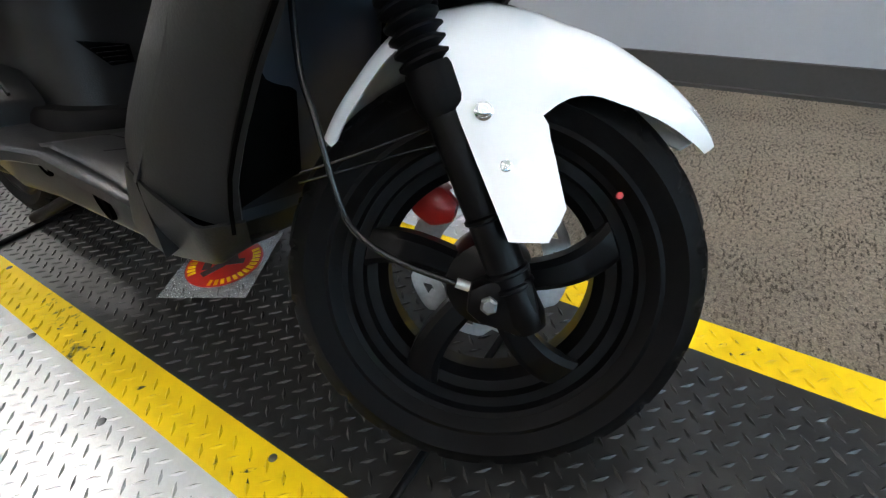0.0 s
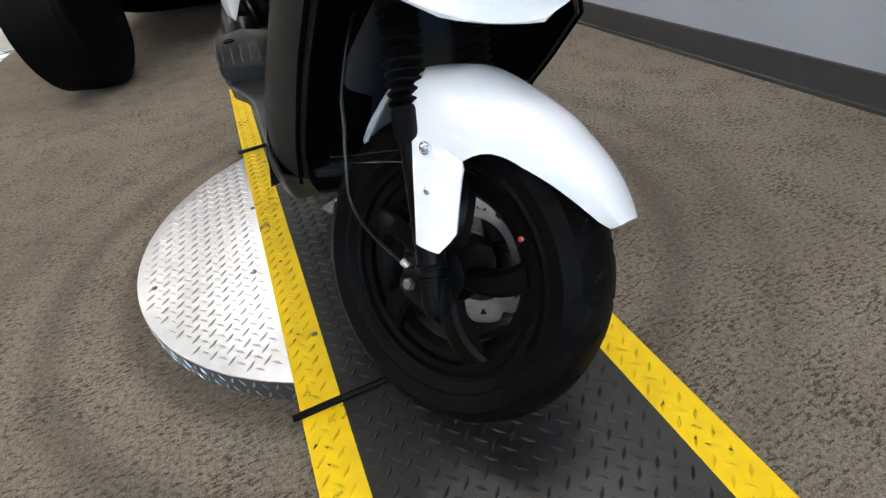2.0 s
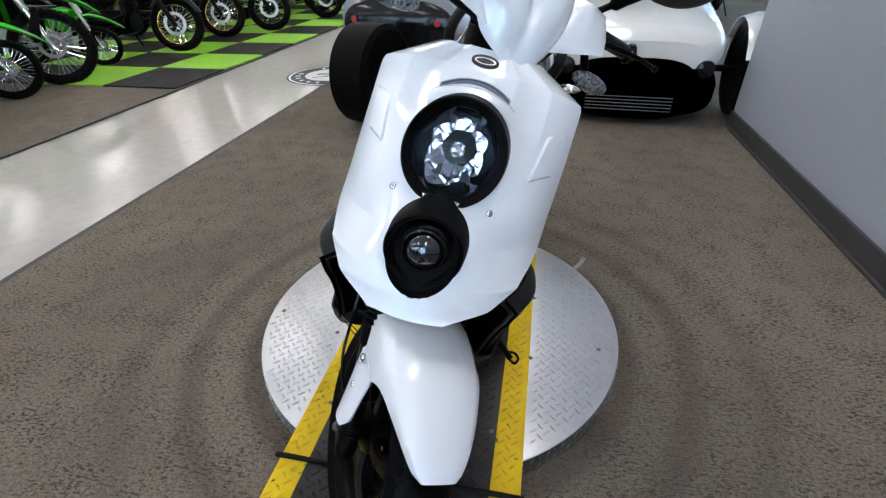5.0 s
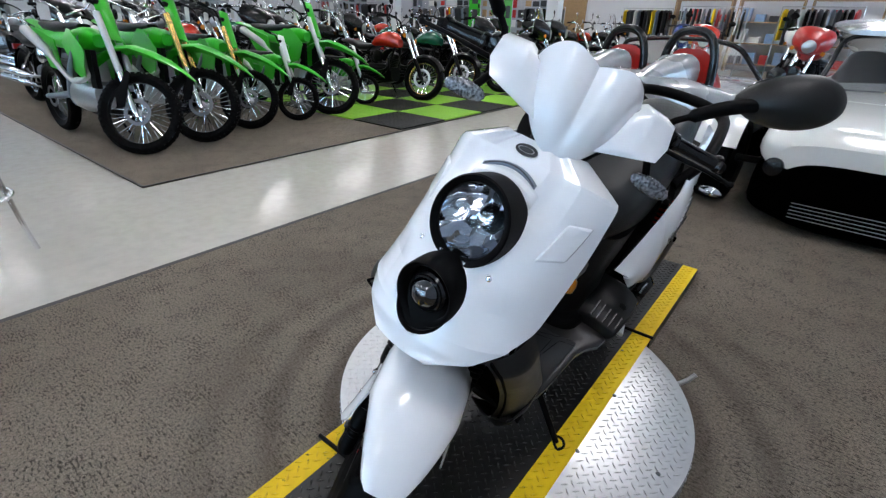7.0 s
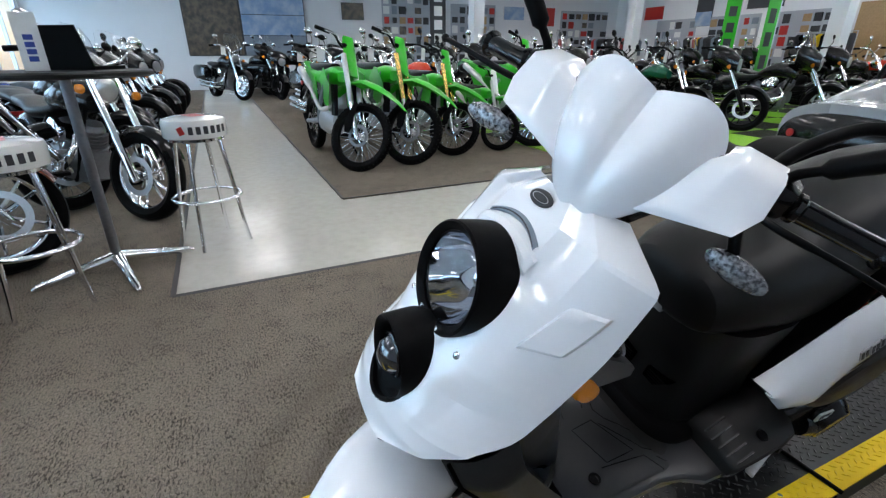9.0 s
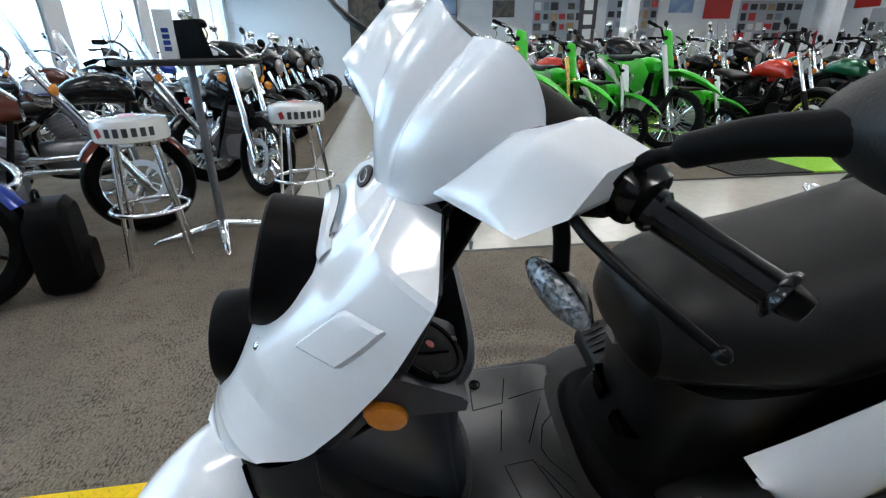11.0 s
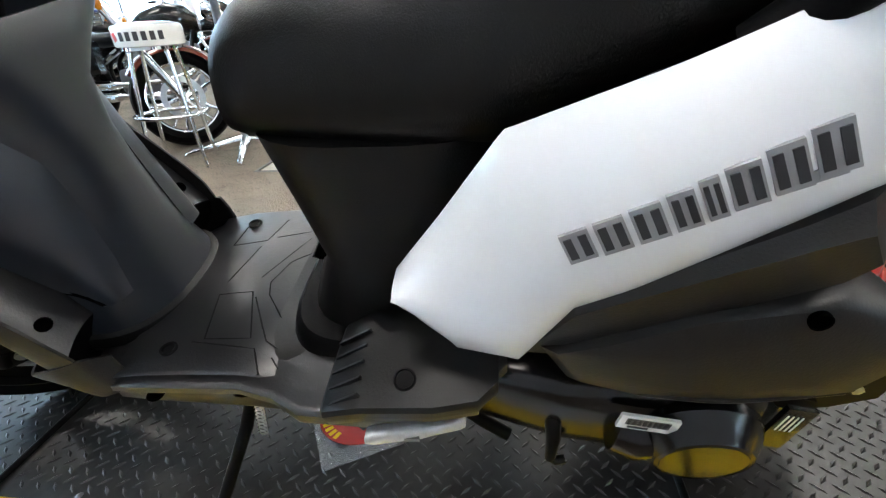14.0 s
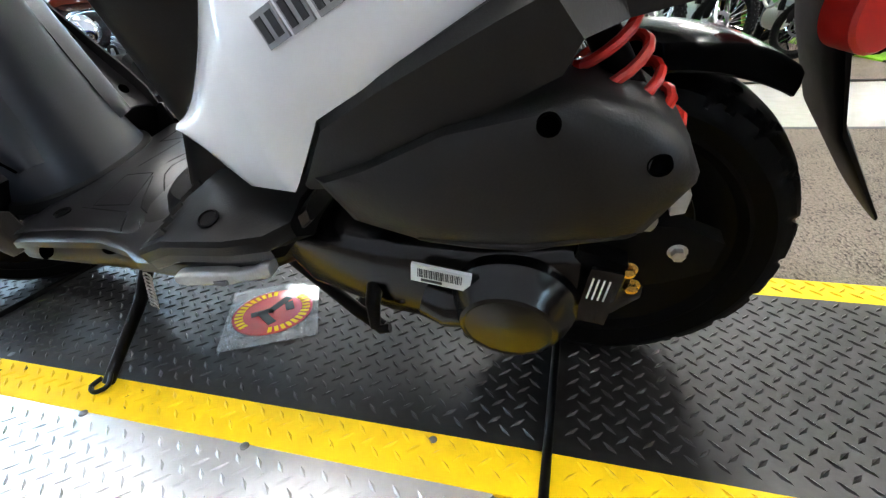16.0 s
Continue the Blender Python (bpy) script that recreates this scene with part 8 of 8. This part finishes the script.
card_wall(Matrix.Translation((17.76, -6.3, 1.9)), 2.2, 7, 7, 3, "pale wall board hung with small product cards")
card_wall(Matrix.Translation((17.76, -9.0, 1.8)), 2.0, 6, 6, 4, "wall board with dark and pale packets")
poster("wall_poster", Matrix.Translation((17.76, -10.9, 2.6)), 1.0, 0.5, ("paper", "sky_print"), "small blue sign on the wall", "sign")
poster("wall_poster", Matrix.Translation((17.76, -12.4, 2.5)), 1.1, 0.7, ("red", "red"), "plain red sign on the wall", "sign")
card_wall(Matrix.Translation((17.76, -14.6, 1.7)), 2.6, 6, 7, 5, "wall board with packets and cards")
for i, (x, z, w, h, mats, lab) in enumerate(((15.6, 2.6, 1.0, 0.5, ("paper", "red"), "small red sign on the wall"), (13.2, 2.5, 0.7, 1.0, ("ink", "sky_print", "ink"), "blue and dark wall poster"), (10.9, 2.7, 1.3, 0.5, ("paper", "ink"), "dark sign on the wall"), (7.6, 1.2, 0.95, 2.4, ("wood", "wood"), "pale wooden door panel"), (5.2, 2.6, 1.2, 0.45, ("paper", "red", "paper"), "red and white sign on the wall"), (1.2, 2.75, 1.2, 0.4, ("ink", "paper"), "white sign on the wall"), (-2.6, 2.7, 0.9, 0.5, ("red", "red"), "plain red sign on the wall"))):
    poster("wall_poster", Matrix.Translation((x, -16.46, z)) @ rotm(-90, "Z"), w, h, mats, lab)
for i, x in enumerate((14.4, 11.9, 9.6)):
    card_wall(Matrix.Translation((x, -16.46, 1.4)) @ rotm(-90, "Z"), 1.9, 5, 6, 11 + i, "wall board hung with small dark packets")


def clothes_rail(m, seed):
    """A steel rail on two posts with jackets hung side by side."""
    t = thing("clothes_rail", m, "steel rail hung with dark and bright riding jackets", "clothes rail", "clothes rails")
    rr = random.Random(seed)
    b = B()
    tube(b, [(-0.75, 0, 0.02), (-0.75, 0, 1.6), (0.75, 0, 1.6), (0.75, 0, 0.02)], 0.016, 8)
    for x in (-0.75, 0.75):
        box(b, (x, 0, 0.014), (0.05, 0.5, 0.028))
    part("frame", b, "steel", t)
    for k in range(13):
        b = B()
        w, h = rr.uniform(0.4, 0.5), rr.uniform(0.6, 0.8)
        loft(b, [[V((-0.66 + 0.11 * k + x * hx, y * hy, z)) for x, y in srect(1, 1, 12, 3)] for z, hx, hy in ((1.58 - h, 0.03, w * 0.44), (1.3, 0.035, w * 0.42), (1.48, 0.032, w * 0.5), (1.55, 0.02, 0.1))])
        part("jacket", b, rr.choice(("ink", "gloss", "ink", "red", "slate", "ink", "yellow", "paper", "rubber")), t)
    return t


for i, (x, y, a) in enumerate(((13.6, -12.4, 12), (11.4, -14.4, -6), (14.8, -14.2, 80), (8.0, -15.0, 4), (4.6, -15.2, -5), (2.4, -13.4, 8), (0.2, -13.0, -8), (-2.2, -12.6, 5))):
    clothes_rail(Matrix.Translation((x, y, 0)) @ rotm(a, "Z"), 40 + i)
for x, y in ((11.2, -5.6), (11.2, -11.0), (5.6, -11.0)):
    t = thing("pillar", Matrix.Translation((x, y, 0)), "square pale showroom pillar", "pillar")
    b = B()
    box(b, (0, 0, CEIL / 2), (0.3, 0.3, CEIL))
    part("shaft", b, "wall2", t, bevel=0.01)
    b = B()
    box(b, (0, 0, 0.06), (0.33, 0.33, 0.12))
    part("base", b, "base", t, bevel=0.006)
for x, y, a in ((6.0, -9.6, 10), (9.4, -13.2, -12)):
    t = thing("feather_flag", Matrix.Translation((x, y, 0)) @ rotm(a, "Z"), "tall lime and black advertising flag", "flag")
    b = B()
    tube(b, [(0, 0, 0), (0, 0, 3.1)], 0.016, 10)
    part("pole", b, "steel", t)
    b = B()
    box(b, (0, 0.26, 1.75), (0.006, 0.5, 2.6))
    part("cloth", b, "green", t)
    for k in range(5):
        b = B()
        box(b, (-0.005, 0.26, 0.9 + 0.42 * k), (0.003, 0.26, 0.26))
        part("print_bar", b, "ink", t)
    b = B()
    lathe(b, [(0.2, 0.0), (0.2, 0.02), (0.03, 0.04), (0.02, 0.08)], None, 24)
    part("foot", b, "paintblack", t)
# shelving with boxes far back
for i in range(5):
    t = thing("shelf_unit", Matrix.Translation((-3.6 + 1.7 * i, -15.9, 0)), "dark shelf unit holding boxes", "shelf")
    for x in (-0.75, 0.75):
        b = B()
        box(b, (x, 0, 1.0), (0.04, 0.45, 2.0))
        part("side", b, "wood", t)
    for k in range(4):
        b = B()
        box(b, (0, 0, 0.2 + 0.55 * k), (1.46, 0.45, 0.03))
        part("shelf_board", b, "wood", t)
        for q in range(4):
            rr = random.Random(i * 31 + k * 7 + q)
            h = rr.uniform(0.12, 0.35)
            bx_ = B()
            box(bx_, (-0.54 + 0.36 * q, 0, 0.2 + 0.55 * k + 0.016 + h / 2), (rr.uniform(0.18, 0.3), 0.3, h))
            part("box", bx_, rr.choice(("wood", "paper", "red", "ink", "sky_print")), t, bevel=0.006)
